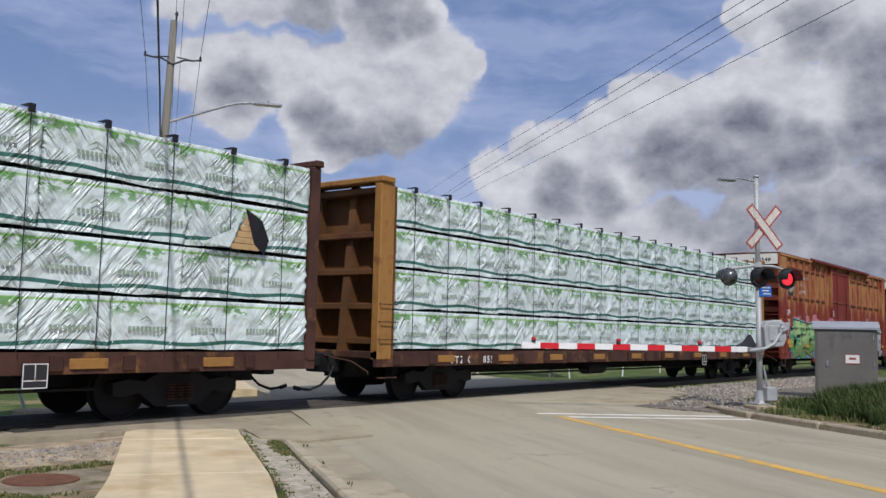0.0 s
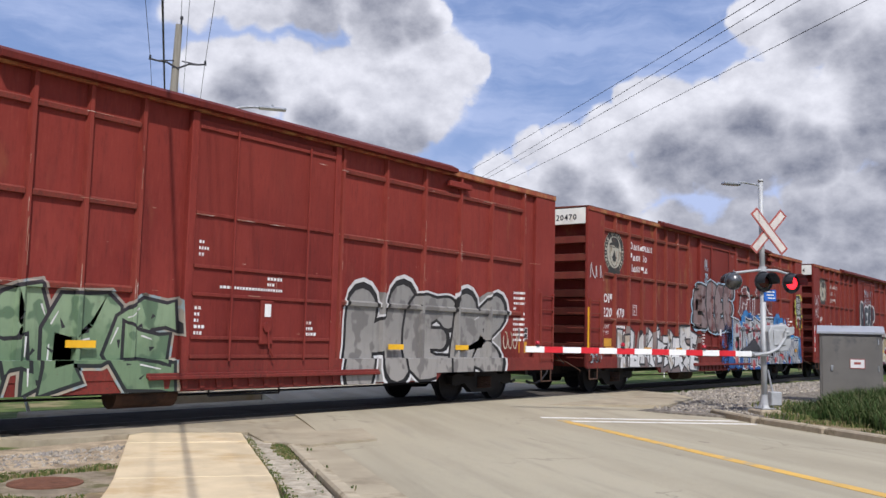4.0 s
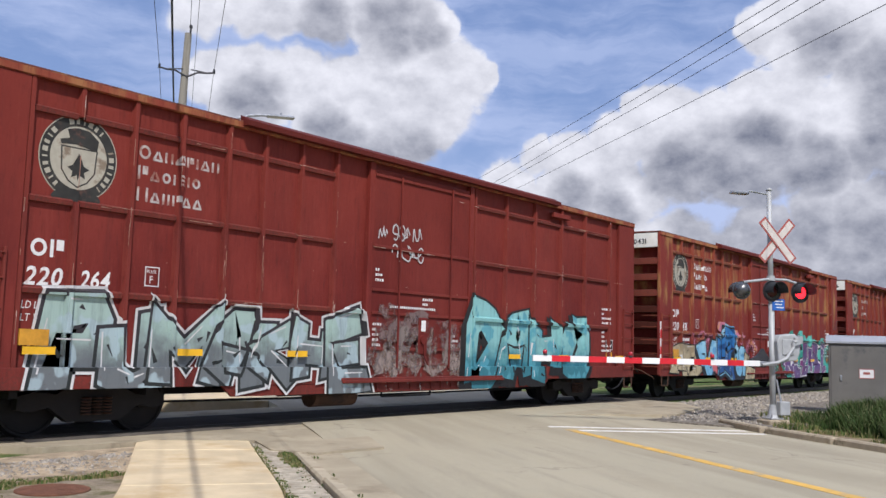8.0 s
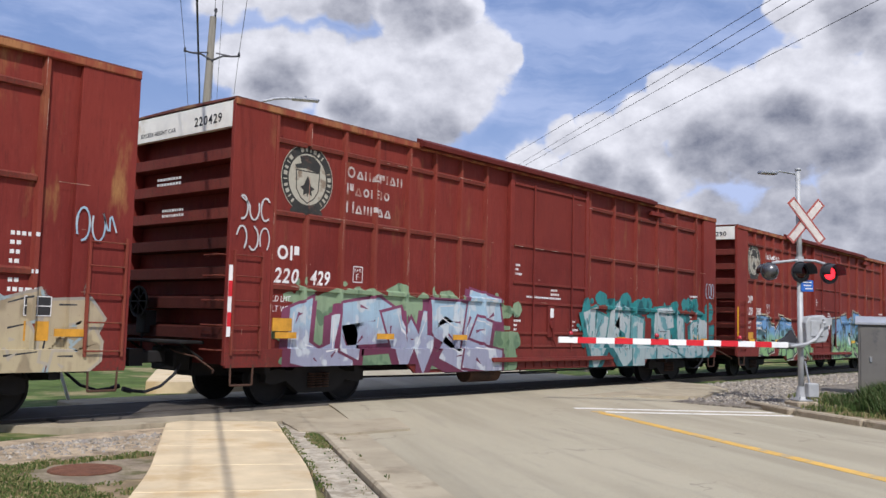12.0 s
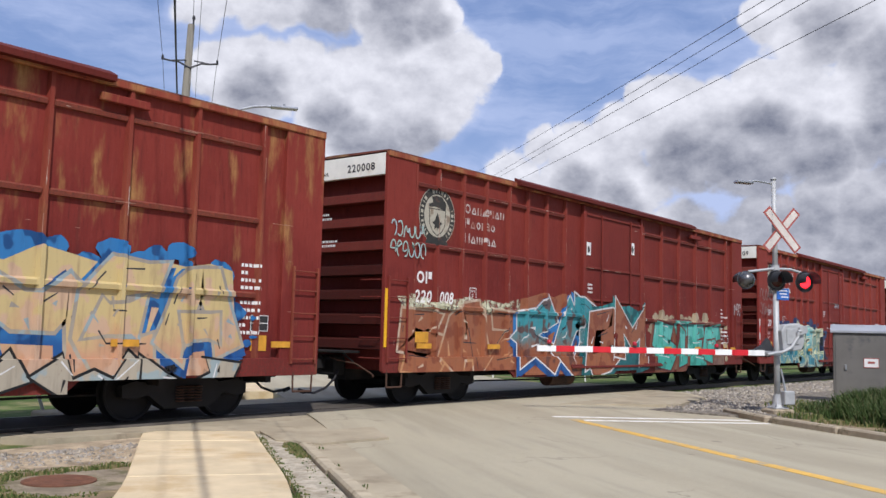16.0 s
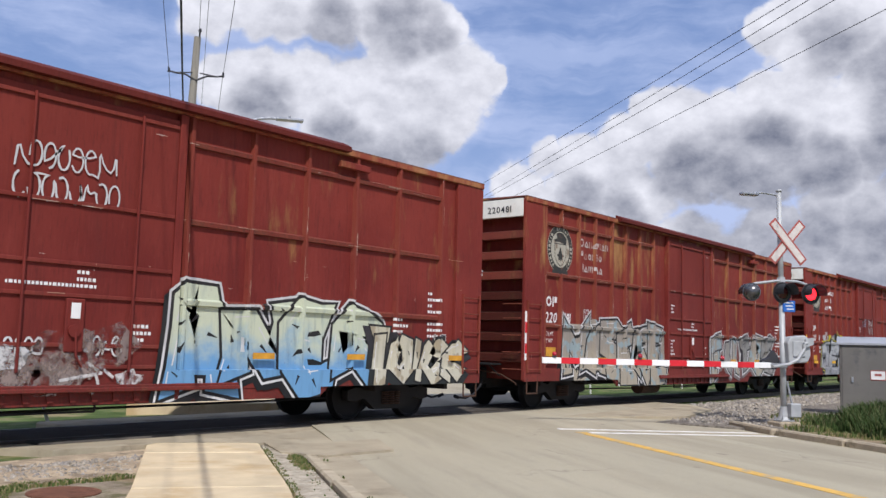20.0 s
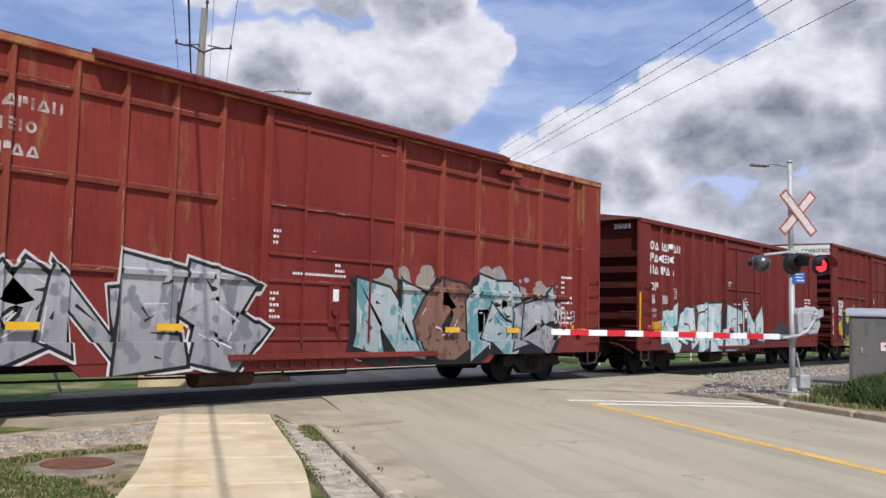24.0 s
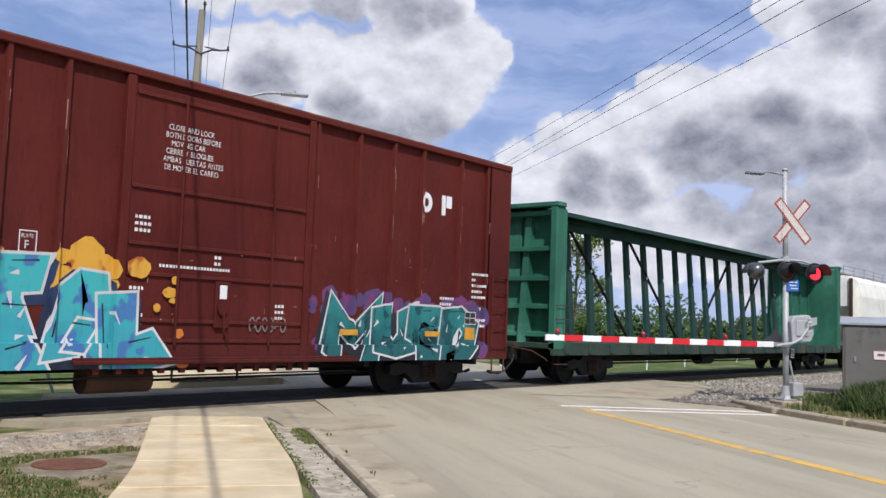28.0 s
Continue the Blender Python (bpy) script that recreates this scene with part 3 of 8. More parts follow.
def track():
    holder = tagged(new("railway_track"), "railway track on dark ties and grey ballast", "track", kind="structure")
    for y in (RAIL_A, RAIL_B):
        bm = B()
        prof = [(-0.075, -0.172), (0.075, -0.172), (0.075, -0.16), (0.012, -0.14), (0.012, -0.045), (0.037, -0.035), (0.037, -0.004), (0.03, 0.0), (-0.03, 0.0), (-0.037, -0.004), (-0.037, -0.035), (-0.012, -0.045), (-0.012, -0.14), (-0.075, -0.16)]
        poly(bm, [(-260, y + a, z) for a, z in prof], (560, 0, 0))
        part("rail", bm, RAILM, holder)
    bm = B()
    box(bm, -0.115, 0.115, -1.3, 1.3, -0.16, 0, 0.015)
    me = mesh_of("tie", bm, TIE)
    for i in range(190):
        x = -22 + 0.52 * i
        if 5.6 < x < 25.2:
            continue
        again("tie", me, holder, (x, (RAIL_A + RAIL_B) / 2, -0.172), random.Random(i).uniform(-1, 1))
    bm = B()
    rng = random.Random(2)
    for x0, x1 in ((-260, -30), (-30, 5.7), (25.2, 80), (80, 300)):
        n = max(2, int((x1 - x0) / (0.6 if x1 - x0 < 60 else 20)))
        prof = [(10.3, -0.3), (11.2, -0.17), (12.0, -0.21), (12.6, -0.185), (13.57, -0.19), (14.6, -0.185), (15.4, -0.22), (17.2, -0.5)]
        rows = [[bm.verts.new((x, y + rng.uniform(-0.05, 0.05), z + rng.uniform(-0.02, 0.02))) for y, z in prof] for x in frange(x0, x1, n)]
        for a, b in zip(rows, rows[1:]):
            for i in range(len(prof) - 1):
                bm.faces.new((a[i], b[i], b[i + 1], a[i + 1]))
    bmesh.ops.recalc_face_normals(bm, faces=bm.faces)
    tagged(part("ballast", bm, BALLAST), "grey crushed stone ballast under the track", "ballast", kind="structure")


def stones():
    rng = random.Random(8)
    verts, faces = [], []
    spots = [(-2, 6.4, 9.9, 11.9, 2600, 0.026), (2.0, 7.4, 10.7, 12.0, 1500, 0.034), (25.3, 42, 9.2, 12.4, 3600, 0.055), (19.6, 26, 7.0, 11.2, 2600, 0.042), (5.5, 8.2, 9.7, 11.6, 260, 0.022)]
    for x0, x1, y0, y1, n, size in spots:
        for _ in range(n):
            x, y = rng.uniform(x0, x1), rng.uniform(y0, y1)
            if x1 == 26 and y > 9.35 + 0.55 * max(0.0, x - 21.2):
                continue
            if x1 == 8.2 and (y - 9.5) < (x - 6.0) * 0.95:
                continue
            s = size * rng.uniform(0.5, 1.3)
            z = -0.10 if y < 11 else -0.17
            if x > 20:
                z = -0.08 if y < 11.7 else -0.17
            k = len(verts)
            for dx, dy, dz in ((1, 0, 0), (-1, 0, 0), (0, 1, 0), (0, -1, 0), (0, 0, 0.8), (0, 0, -0.8)):
                verts.append((x + s * (dx + rng.uniform(-0.4, 0.4)), y + s * (dy + rng.uniform(-0.4, 0.4)), z + s * (dz + rng.uniform(-0.3, 0.3))))
            faces += [(k + a, k + b, k + c) for a, b, c in ((0, 2, 4), (2, 1, 4), (1, 3, 4), (3, 0, 4), (2, 0, 5), (1, 2, 5), (3, 1, 5), (0, 3, 5))]
    me = bpy.data.meshes.new("loose_stones")
    me.from_pydata(verts, [], faces)
    me.materials.append(STONE)
    return tagged(new("loose_stones", me), "loose grey and tan crushed stones", "stones", kind="stuff")


def island_mat(name, stops, rough=0.9):
    m = bpy.data.materials.new(name)
    m.use_nodes = True
    t = m.node_tree
    b = t.nodes["Principled BSDF"]
    g = t.nodes.new("ShaderNodeNewGeometry")
    r = t.nodes.new("ShaderNodeValToRGB")
    r.color_ramp.elements[0].color, r.color_ramp.elements[1].color = (*stops[0], 1), (*stops[-1], 1)
    for i, c in enumerate(stops[1:-1]):
        r.color_ramp.elements.new((i + 1) / (len(stops) - 1)).color = (*c, 1)
    t.links.new(g.outputs["Random Per Island"], r.inputs[0])
    t.links.new(r.outputs[0], b.inputs["Base Color"])
    b.inputs["Roughness"].default_value = rough
    b.inputs["Specular IOR Level"].default_value = 0.2
    return m


STONE = island_mat("crushed_stone", [(0.13, 0.12, 0.105), (0.30, 0.26, 0.20), (0.22, 0.20, 0.18), (0.42, 0.38, 0.31)])
BLADES = island_mat("blades", [(0.055, 0.09, 0.022), (0.08, 0.12, 0.03), (0.17, 0.16, 0.06), (0.26, 0.21, 0.11)], 0.8)
TALL = island_mat("tall_blades", [(0.028, 0.05, 0.014), (0.042, 0.075, 0.018), (0.06, 0.095, 0.028), (0.13, 0.125, 0.06)], 0.8)
LEAF = island_mat("leaves", [(0.03, 0.065, 0.014), (0.05, 0.10, 0.02), (0.085, 0.14, 0.03), (0.11, 0.16, 0.04)], 0.65)
LEAF_FAR = island_mat("far_leaves", [(0.03, 0.06, 0.018), (0.045, 0.08, 0.022), (0.07, 0.105, 0.03)], 0.8)


def grass(name, label, spots, seed, mat=None):
    """Blades of grass: each spot is (x, y, z, radius x, radius y, count, height)."""
    rng = random.Random(seed)
    verts, faces = [], []
    for cx, cy, cz, rx, ry, n, h in spots:
        for _ in range(n):
            a, r = rng.uniform(0, 6.283), math.sqrt(rng.random())
            x, y = cx + rx * r * math.cos(a), cy + ry * r * math.sin(a)
            hh = h * rng.uniform(0.45, 1.15) * (1 - 0.35 * r * r)
            w = 0.006 + 0.008 * rng.random() + 0.012 * h
            b = rng.uniform(0, 6.283)
            ux, uy = math.cos(b) * w, math.sin(b) * w
            lx, ly = rng.uniform(-0.5, 0.5) * hh, rng.uniform(-0.5, 0.5) * hh
            k = len(verts)
            verts += [(x - ux, y - uy, cz - 0.03), (x + ux, y + uy, cz - 0.03), (x + ux * 0.8 + lx * 0.35, y + uy * 0.8 + ly * 0.35, cz + hh * 0.6), (x - ux * 0.8 + lx * 0.35, y - uy * 0.8 + ly * 0.35, cz + hh * 0.6), (x + lx, y + ly, cz + hh)]
            faces += [(k, k + 1, k + 2, k + 3), (k + 3, k + 2, k + 4)]
    me = bpy.data.meshes.new(name)
    me.from_pydata(verts, [], faces)
    me.materials.append(mat or BLADES)
    return tagged(new(name, me), label, "grass", kind="stuff")


HOODS = material("grey_hood", (0.10, 0.105, 0.11), 0.5, 0.2, 0.2, 6, 40, 0.05)
CREAM_FACE = material("aged_reflective_white", (0.60, 0.55, 0.50), 0.6, 0, 0.1, 3, 40, 0.05, (0.48, 0.42, 0.37), 0.3, 2)


def crossing_signal():
    mx, my = 20.66, 6.99
    s = thing("crossing_signal", "grey railway crossing signal mast with crossbuck and lowered gate", "crossing signal", at=(mx, my, 0.0), rz=ROAD_RZ)
    # in the signal's space x runs across the road to its right, y along the road towards the track
    bm = B()
    rod(bm, (0, 0, 0.02), (-0.02, 0, 2.6), 0.067, 0.064, 16)
    rod(bm, (-0.02, 0, 2.6), (-0.06, 0, 5.2), 0.062, 0.055, 16)
    rod(bm, (-0.06, 0, 5.17), (-0.06, 0, 5.22), 0.07, 0.06, 16)
    part("mast", bm, ALU, s, "aluminium mast tube", True)
    bm = B()
    box(bm, -0.27, 0.27, -0.25, 0.25, -0.3, 0.02, 0.03)
    part("foundation", bm, KERB, s, "worn concrete footing")
    bm = B()
    box(bm, -0.17, 0.17, -0.17, 0.17, 0.02, 0.06, 0.01)
    lathe(bm, [(0.06, 0.15), (0.12, 0.12), (0.28, 0.09), (0.34, 0.085)], (0, 0, 0), (0, 0, 1), 16)
    part("mast_base", bm, ALU, s)
    me = mesh_of("bolt", rod(B(), (0, 0, 0.05), (0, 0, 0.13), 0.018, None, 6), STEEL)
    for x, y in ((-0.13, -0.13), (0.13, -0.13), (-0.13, 0.13), (0.13, 0.13)):
        again("bolt", me, s, (x, y, 0))
    bm = B()
    box(bm, 0.02, 0.28, -0.24, -0.08, 0.12, 0.42, 0.015)
    jb = part("junction_box", bm, ALU, s, "grey junction box")
    bm = B()
    rod(bm, (0.12, -0.12, 0.42), (0.05, -0.06, 0.9), 0.022)
    part("conduit", bm, STEEL, jb)
    # crossbuck: two white blades with red edges
    for lean in (1, -1):
        bm = B()
        box(bm, -0.61, 0.61, -0.006, 0.006, -0.115, 0.115)
        blade = part("crossbuck_blade", bm, REDEDGE, s, "white crossbuck blade with red border")
        blade.matrix_local = pose(0.08, -0.10 - 0.012 * lean, 4.02, 0, 48 * lean, 0)
        bm = B()
        box(bm, -0.565, 0.565, -0.011, -0.007, -0.075, 0.075)
        part("blade_face", bm, CREAM_FACE, blade)
    bm = B()
    box(bm, -0.07, 0.12, -0.09, 0.06, 3.97, 4.07, 0.01)
    part("bracket", bm, STEEL, s)
    # small lamp on its arm at the top
    bm = B()
    tube(bm, [(-0.06, 0, 5.08), (-0.5, 0.0, 5.12), (-0.72, 0, 5.10)], 0.022)
    arm = part("lamp_arm", bm, STEEL, s)
    bm = B()
    box(bm, -1.05, -0.62, -0.09, 0.09, 5.03, 5.10, 0.02)
    part("lamp_head", bm, STEEL, arm)
    # crossarm and lamps
    bm = B()
    tube(bm, [(-0.72, 0.02, 3.05), (-0.1, -0.02, 3.14), (0.35, -0.04, 3.14), (0.72, -0.06, 3.05)], 0.03, 10)
    rod(bm, (-0.02, 0, 2.95), (-0.03, 0, 3.22), 0.09, None, 14)
    part("crossarm", bm, ALU, s)
    for x, turn, lit in ((-0.06, 0, False), (0.68, 0, True), (-0.72, 165, False)):
        bm = B()
        lathe(bm, [(-0.20, 0.05), (-0.17, 0.12), (-0.09, 0.17), (0.0, 0.185), (0.02, 0.185)], (0, 0, 0), (0, -1, 0), 24)
        lamp = part("flasher", bm, HOODS if turn == 0 else DULL, s, "lit red flashing lamp" if lit else "dark flashing lamp", True)
        lamp.matrix_local = pose(x, -0.08 if turn == 0 else 0.1, 2.87, 0, 0, turn)
        bm = B()
        lathe(bm, [(0.0, 0.205), (0.008, 0.205), (0.012, 0.195)], (0, 0.0, 0), (0, -1, 0), 28)
        if turn == 0:
            bm.free()
            bm = B()
            lathe(bm, [(0.0, 0.24), (0.008, 0.24), (0.012, 0.23)], (0, 0.0, 0), (0, -1, 0), 28)
        part("backing_plate", bm, INK if turn == 0 else DULL, lamp)
        bm = B()
        lathe(bm, [(0.021, 0.145), (0.04, 0.12), (0.052, 0.06), (0.055, 0.01)], (0, 0, 0), (0, -1, 0), 24)
        part("lens", bm, LIT if lit else LENS, lamp, "glowing red lens" if lit else "unlit dark red lens", True)
        bm = B()
        n = 14
        rings = []
        for y, r in ((-0.015, 0.20), (-0.32, 0.20)):
            rings.append([bm.verts.new((r * math.cos(math.pi * (i / n) * 1.15 - 0.24), y, r * math.sin(math.pi * (i / n) * 1.15 - 0.24))) for i in range(n + 1)])
        for i in range(n):
            bm.faces.new((rings[0][i], rings[0][i + 1], rings[1][i + 1], rings[1][i]))
        bmesh.ops.solidify(bm, geom=bm.faces[:], thickness=0.008)
        part("hood", bm, HOODS if turn == 0 else DULL, lamp)
    # blue notice
    bm = B()
    box(bm, -0.05, 0.27, -0.085, -0.07, 2.44, 2.70, 0.01)
    sign = part("blue_sign", bm, BLUEP, s, "small blue notice plate with white lines")
    for i, (a, b) in enumerate(((0.0, 0.22), (0.02, 0.2), (0.05, 0.24))):
        bm = B()
        box(bm, a, b, -0.09, -0.086, 2.635 - 0.07 * i, 2.66 - 0.07 * i)
        part("sign_line", bm, WHITE, sign)
    # gate machine
    bm = B()
    poly(bm, [(0.02, -0.2, 1.28), (0.5, -0.2, 1.33), (0.58, -0.2, 1.5), (0.55, -0.2, 1.85), (0.44, -0.2, 1.93), (0.06, -0.2, 1.88), (-0.02, -0.2, 1.75)], (0, 0.32, 0))
    bmesh.ops.bevel(bm, geom=bm.edges[:], offset=0.025, segments=2, affect="EDGES", profile=0.5)
    gm = part("gate_machine", bm, ALU, s, "rounded silver gate machine")
    bm = B()
    box(bm, 0.1, 0.42, -0.225, -0.2, 1.45, 1.8, 0.01)
    part("cover_plate", bm, ALU, gm)
    for y in (-0.26, 0.17):
        bm = B()
        tube(bm, [(-0.45, y, 1.22), (-0.05, y, 1.28), (0.18, y, 1.38), (0.36, y, 1.62), (0.36, y, 1.74), (0.44, y, 1.76)], 0.035, 8)
        part("gate_support", bm, ALU, gm, "bent silver support arm")
    bm = B()
    poly(bm, [(0.40, -0.27, 1.66), (0.60, -0.27, 1.72), (0.60, -0.27, 1.88), (0.40, -0.27, 1.84)], (0, 0.06, 0))
    part("counterweight", bm, ALU, gm)
    bm = B()
    poly(bm, [(-0.62, -0.1, 1.16), (-0.25, -0.1, 1.16), (-0.16, -0.1, 1.36), (-0.3, -0.1, 1.58), (-0.44, -0.1, 1.42), (-0.62, -0.1, 1.33)], (0, 0.1, 0))
    part("arm_bracket", bm, DARKGREY, gm, "dark arm bracket")
    # the lowered arm reaches across the near lane
    gate = thing("gate_arm", "lowered red and white striped crossing gate arm", "gate arm", at=(mx, my, 1.245), rz=ROAD_RZ)
    x0, x1, n = -0.42, -5.82, 13
    me_r = mesh_of("stripe", box(B(), -0.2095, 0.2095, -0.022, 0.022, -0.062, 0.062, 0.006), STRIPE_R)
    me_w = mesh_of("stripe", box(B(), -0.2095, 0.2095, -0.022, 0.022, -0.062, 0.062, 0.006), STRIPE_W)
    for i in range(n):
        x = x0 + (x1 - x0) * (i + 0.5) / n
        again("stripe", me_r if i % 2 else me_w, gate, (x, -0.12, 0.0))
    bm = B()
    box(bm, -0.42, 0.0, -0.16, -0.08, -0.05, 0.05, 0.01)
    part("arm_root", bm, STEEL, gate)
    for x in (-5.55, -3.6, -1.62):
        bm = B()
        rod(bm, (x, -0.12, 0.062), (x, -0.12, 0.10), 0.045, None, 12)
        b = part("arm_lamp", bm, DARKGREY, gate, "small red gate lamp")
        bm = B()
        ball(bm, (x, -0.12, 0.135), 0.05, 1, 1, 1, 12, 8)
        part("lens", bm, LENS_B, b, "", True)


REDEDGE = material("red_border", (0.36, 0.10, 0.085), 0.5, 0, 0.1, 4, 50, 0)
DULL = material("dull_lamp_back", (0.13, 0.13, 0.132), 0.25, 0.7, 0.2, 4, 50, 0.1)
DARKGREY = material("dark_grey_metal", (0.05, 0.05, 0.055), 0.6, 0.4, 0.2, 4, 50, 0.1)
LIT = glow("lit_red_lens", (1.0, 0.02, 0.03), 3.0)
LENS = material("dark_red_lens", (0.06, 0.008, 0.01), 0.2, 0, 0.1, 4, 50, 0, spec=0.6)
LENS_B = material("red_lens", (0.42, 0.015, 0.03), 0.25, 0, 0.1, 4, 50, 0, spec=0.6)
STRIPE_R = material("reflective_red", (0.60, 0.025, 0.035), 0.4, 0, 0.08, 4, 50, 0)
STRIPE_W = material("reflective_white", (0.80, 0.80, 0.78), 0.4, 0, 0.05, 4, 50, 0)
CABINET = material("grey_cabinet", (0.165, 0.155, 0.14), 0.55, 0.15, 0.1, 1.2, 60, 0.05, (0.10, 0.10, 0.10), 0.25, 1.5)
# paler than the body: the sky's reflection is put into the roof colour
CABINET_TOP = material("sky_lit_cabinet_roof", (0.36, 0.37, 0.39), 0.45, 0.2, 0.1, 1.2, 60, 0.05, (0.27, 0.27, 0.27), 0.3, 1.5)


def signal_cabinet():
    c = thing("signal_cabinet", "grey steel signal equipment cabinet in tall grass", "cabinet", at=(25.85, 7.25, -0.1), rz=-75)
    bm = B()
    box(bm, 0, 1.55, 0, 1.3, 0.0, 1.92, 0.02)
    part("body", bm, CABINET, c)
    bm = B()
    poly(bm, [(-0.06, -0.07, 1.90), (-0.06, -0.07, 1.95), (-0.06, 0.65, 2.13), (-0.06, 1.37, 1.95), (-0.06, 1.37, 1.90)], (1.67, 0, 0))
    part("roof", bm, CABINET_TOP, c, "low pitched roof with drip edge")
    bm = B()
    box(bm, 0.06, 1.49, -0.02, 0.0, 0.12, 1.84, 0.008)
    door = part("door", bm, CABINET, c)
    bm = B()
    box(bm, 0.28, 0.34, -0.05, -0.02, 0.9, 1.05, 0.01)
    part("handle", bm, STEEL, door)
    me = mesh_of("hinge", rod(B(), (1.45, -0.03, -0.07), (1.45, -0.03, 0.07), 0.015, None, 8), STEEL)
    for z in (0.3, 1.0, 1.7):
        again("hinge", me, door, (0, 0, z))
    bm = B()
    box(bm, 0.75, 1.12, -0.028, -0.02, 0.98, 1.24)
    notice = part("notice", bm, WHITE, c, "white notice with a red border")
    for z0, z1, x0, x1 in ((1.22, 1.24, 0.75, 1.12), (0.98, 1.0, 0.75, 1.12), (0.98, 1.24, 0.75, 0.765), (0.98, 1.24, 1.105, 1.12), (1.09, 1.15, 0.85, 1.02)):
        bm = B()
        box(bm, x0, x1, -0.032, -0.0285, z0, z1)
        part("notice_print", bm, REDEDGE, notice)


def utility_pole(at, h, lamp=True, arms=(10.25,)):
    p = thing("utility_pole", "weathered grey wooden utility pole with street lamp" if lamp else "weathered grey wooden utility pole", "utility pole", at=(at[0], at[1], -0.2), rz=ROAD_RZ)
    bm = B()
    rod(bm, (-0.12, 0, 0), (0.2, 0, h), 0.18, 0.11, 14)
    part("shaft", bm, WOOD, p, "", True)
    bm = B()
    rod(bm, (0.26, 0, h - 0.05), (0.27, 0, h + 0.25), 0.03, None, 8)
    rod(bm, (0.27, 0, h + 0.2), (0.27, 0, h + 0.3), 0.06, 0.04, 10)
    part("top_insulator", bm, DARKGREY, p)
    for z in arms:
        for sgn in (-1, 1):
            bm = B()
            tube(bm, [(0.22, -0.1, z - 0.22), (0.22 + sgn * 0.35, -0.12, z - 0.05), (0.22 + sgn * 0.62, -0.12, z - 0.04), (0.22 + sgn * 0.85, -0.12, z)], 0.03, 8)
            rod(bm, (0.22 + sgn * 0.12, -0.1, z + 0.03), (0.22 + sgn * 0.6, -0.12, z - 0.03), 0.022, None, 8)
            b = part("wire_bracket", bm, DARKGREY, p)
            bm = B()
            rod(bm, (0.22 + sgn * 0.85, -0.12, z - 0.03), (0.22 + sgn * 0.85, -0.12, z + 0.12), 0.045, 0.03, 8)
            part("insulator", bm, DARKGREY, b)
    if lamp:
        bm = B()
        tube(bm, [(0.15, 0, 8.15), (0.9, 0, 8.45), (1.9, 0, 8.85), (2.3, 0, 8.98), (2.7, 0, 9.03), (3.0, 0, 9.03)], 0.045, 10)
        a = part("lamp_arm", bm, STEEL, p, "curved galvanised lamp arm")
        bm = B()
        box(bm, 2.85, 3.75, -0.13, 0.13, 8.98, 9.07, 0.03)
        rod(bm, (3.3, 0, 9.07), (3.3, 0, 9.16), 0.04, None, 8)
        part("lamp_head", bm, STEEL, a, "slim grey lamp head")
    return p


def cable(name, pts, sag, r, label):
    """A wire hung over a row of points."""
    row = []
    for a, b in zip(pts, pts[1:]):
        a, b = Vector(a), Vector(b)
        for i in range(17):
            k = i / 16
            q = a.lerp(b, k)
            q.z -= sag * 4 * k * (1 - k)
            if not row or (q - row[-1]).length > 0.01:
                row.append(q)
    bm = B()
    rings = []
    for i, q in enumerate(row):
        d = (row[min(i + 1, len(row) - 1)] - row[max(i - 1, 0)]).normalized()
        u = d.cross(Vector((0, 0, 1))).normalized()
        w = u.cross(d)
        rings.append([bm.verts.new(q + (u * math.cos(j * math.tau / 6) + w * math.sin(j * math.tau / 6)) * r) for j in range(6)])
    for p, q in zip(rings, rings[1:]):
        for j in range(6):
            bm.faces.new((p[j], p[(j + 1) % 6], q[(j + 1) % 6], q[j]))
    return tagged(part(name, bm, INK), label, "wire")


def wires():
    bx, by = 16.95, 24.7
    for off, z, r, lab in ((-0.85, 10.1, 0.008, "thin dark overhead wire on the poles"), (-0.35, 9.0, 0.026, "thick black overhead cable"), (0.03, 11.45, 0.008, "thin dark overhead wire on the poles"), (0.24, 10.6, 0.007, "thin dark overhead wire on the poles"), (0.85, 10.15, 0.008, "thin dark overhead wire on the poles")):
        base = Vector((bx, by, 0)) + ROAD_N * (off + 0.22)
        pts = [base + ROAD_D * 45, base, base - ROAD_D * 42, base - ROAD_D * 84]
        cable("overhead_wire", [(p.x, p.y, z) for p in pts], 0.55, r, lab)
    # a second run of thin wires over the signal, from a pole behind the viewer to one beyond the track
    for near, far in (((19.42, 7.14, 8.95), (40.98, 30.62, 10.81)), ((19.58, 6.67, 8.96), (41.17, 30.55, 10.15)), ((19.75, 6.19, 8.92), (41.29, 30.43, 10.02)), ((20.14, 5.06, 8.74), (41.8, 29.8, 9.78))):
        near, far = Vector(near), Vector(far)
        back = near - (far - near) * 1.2
        cable("overhead_wire", [tuple(back), tuple(far), tuple(far + (far - near) * 1.2)], 0.12, 0.008, "thin overhead wire along the road")


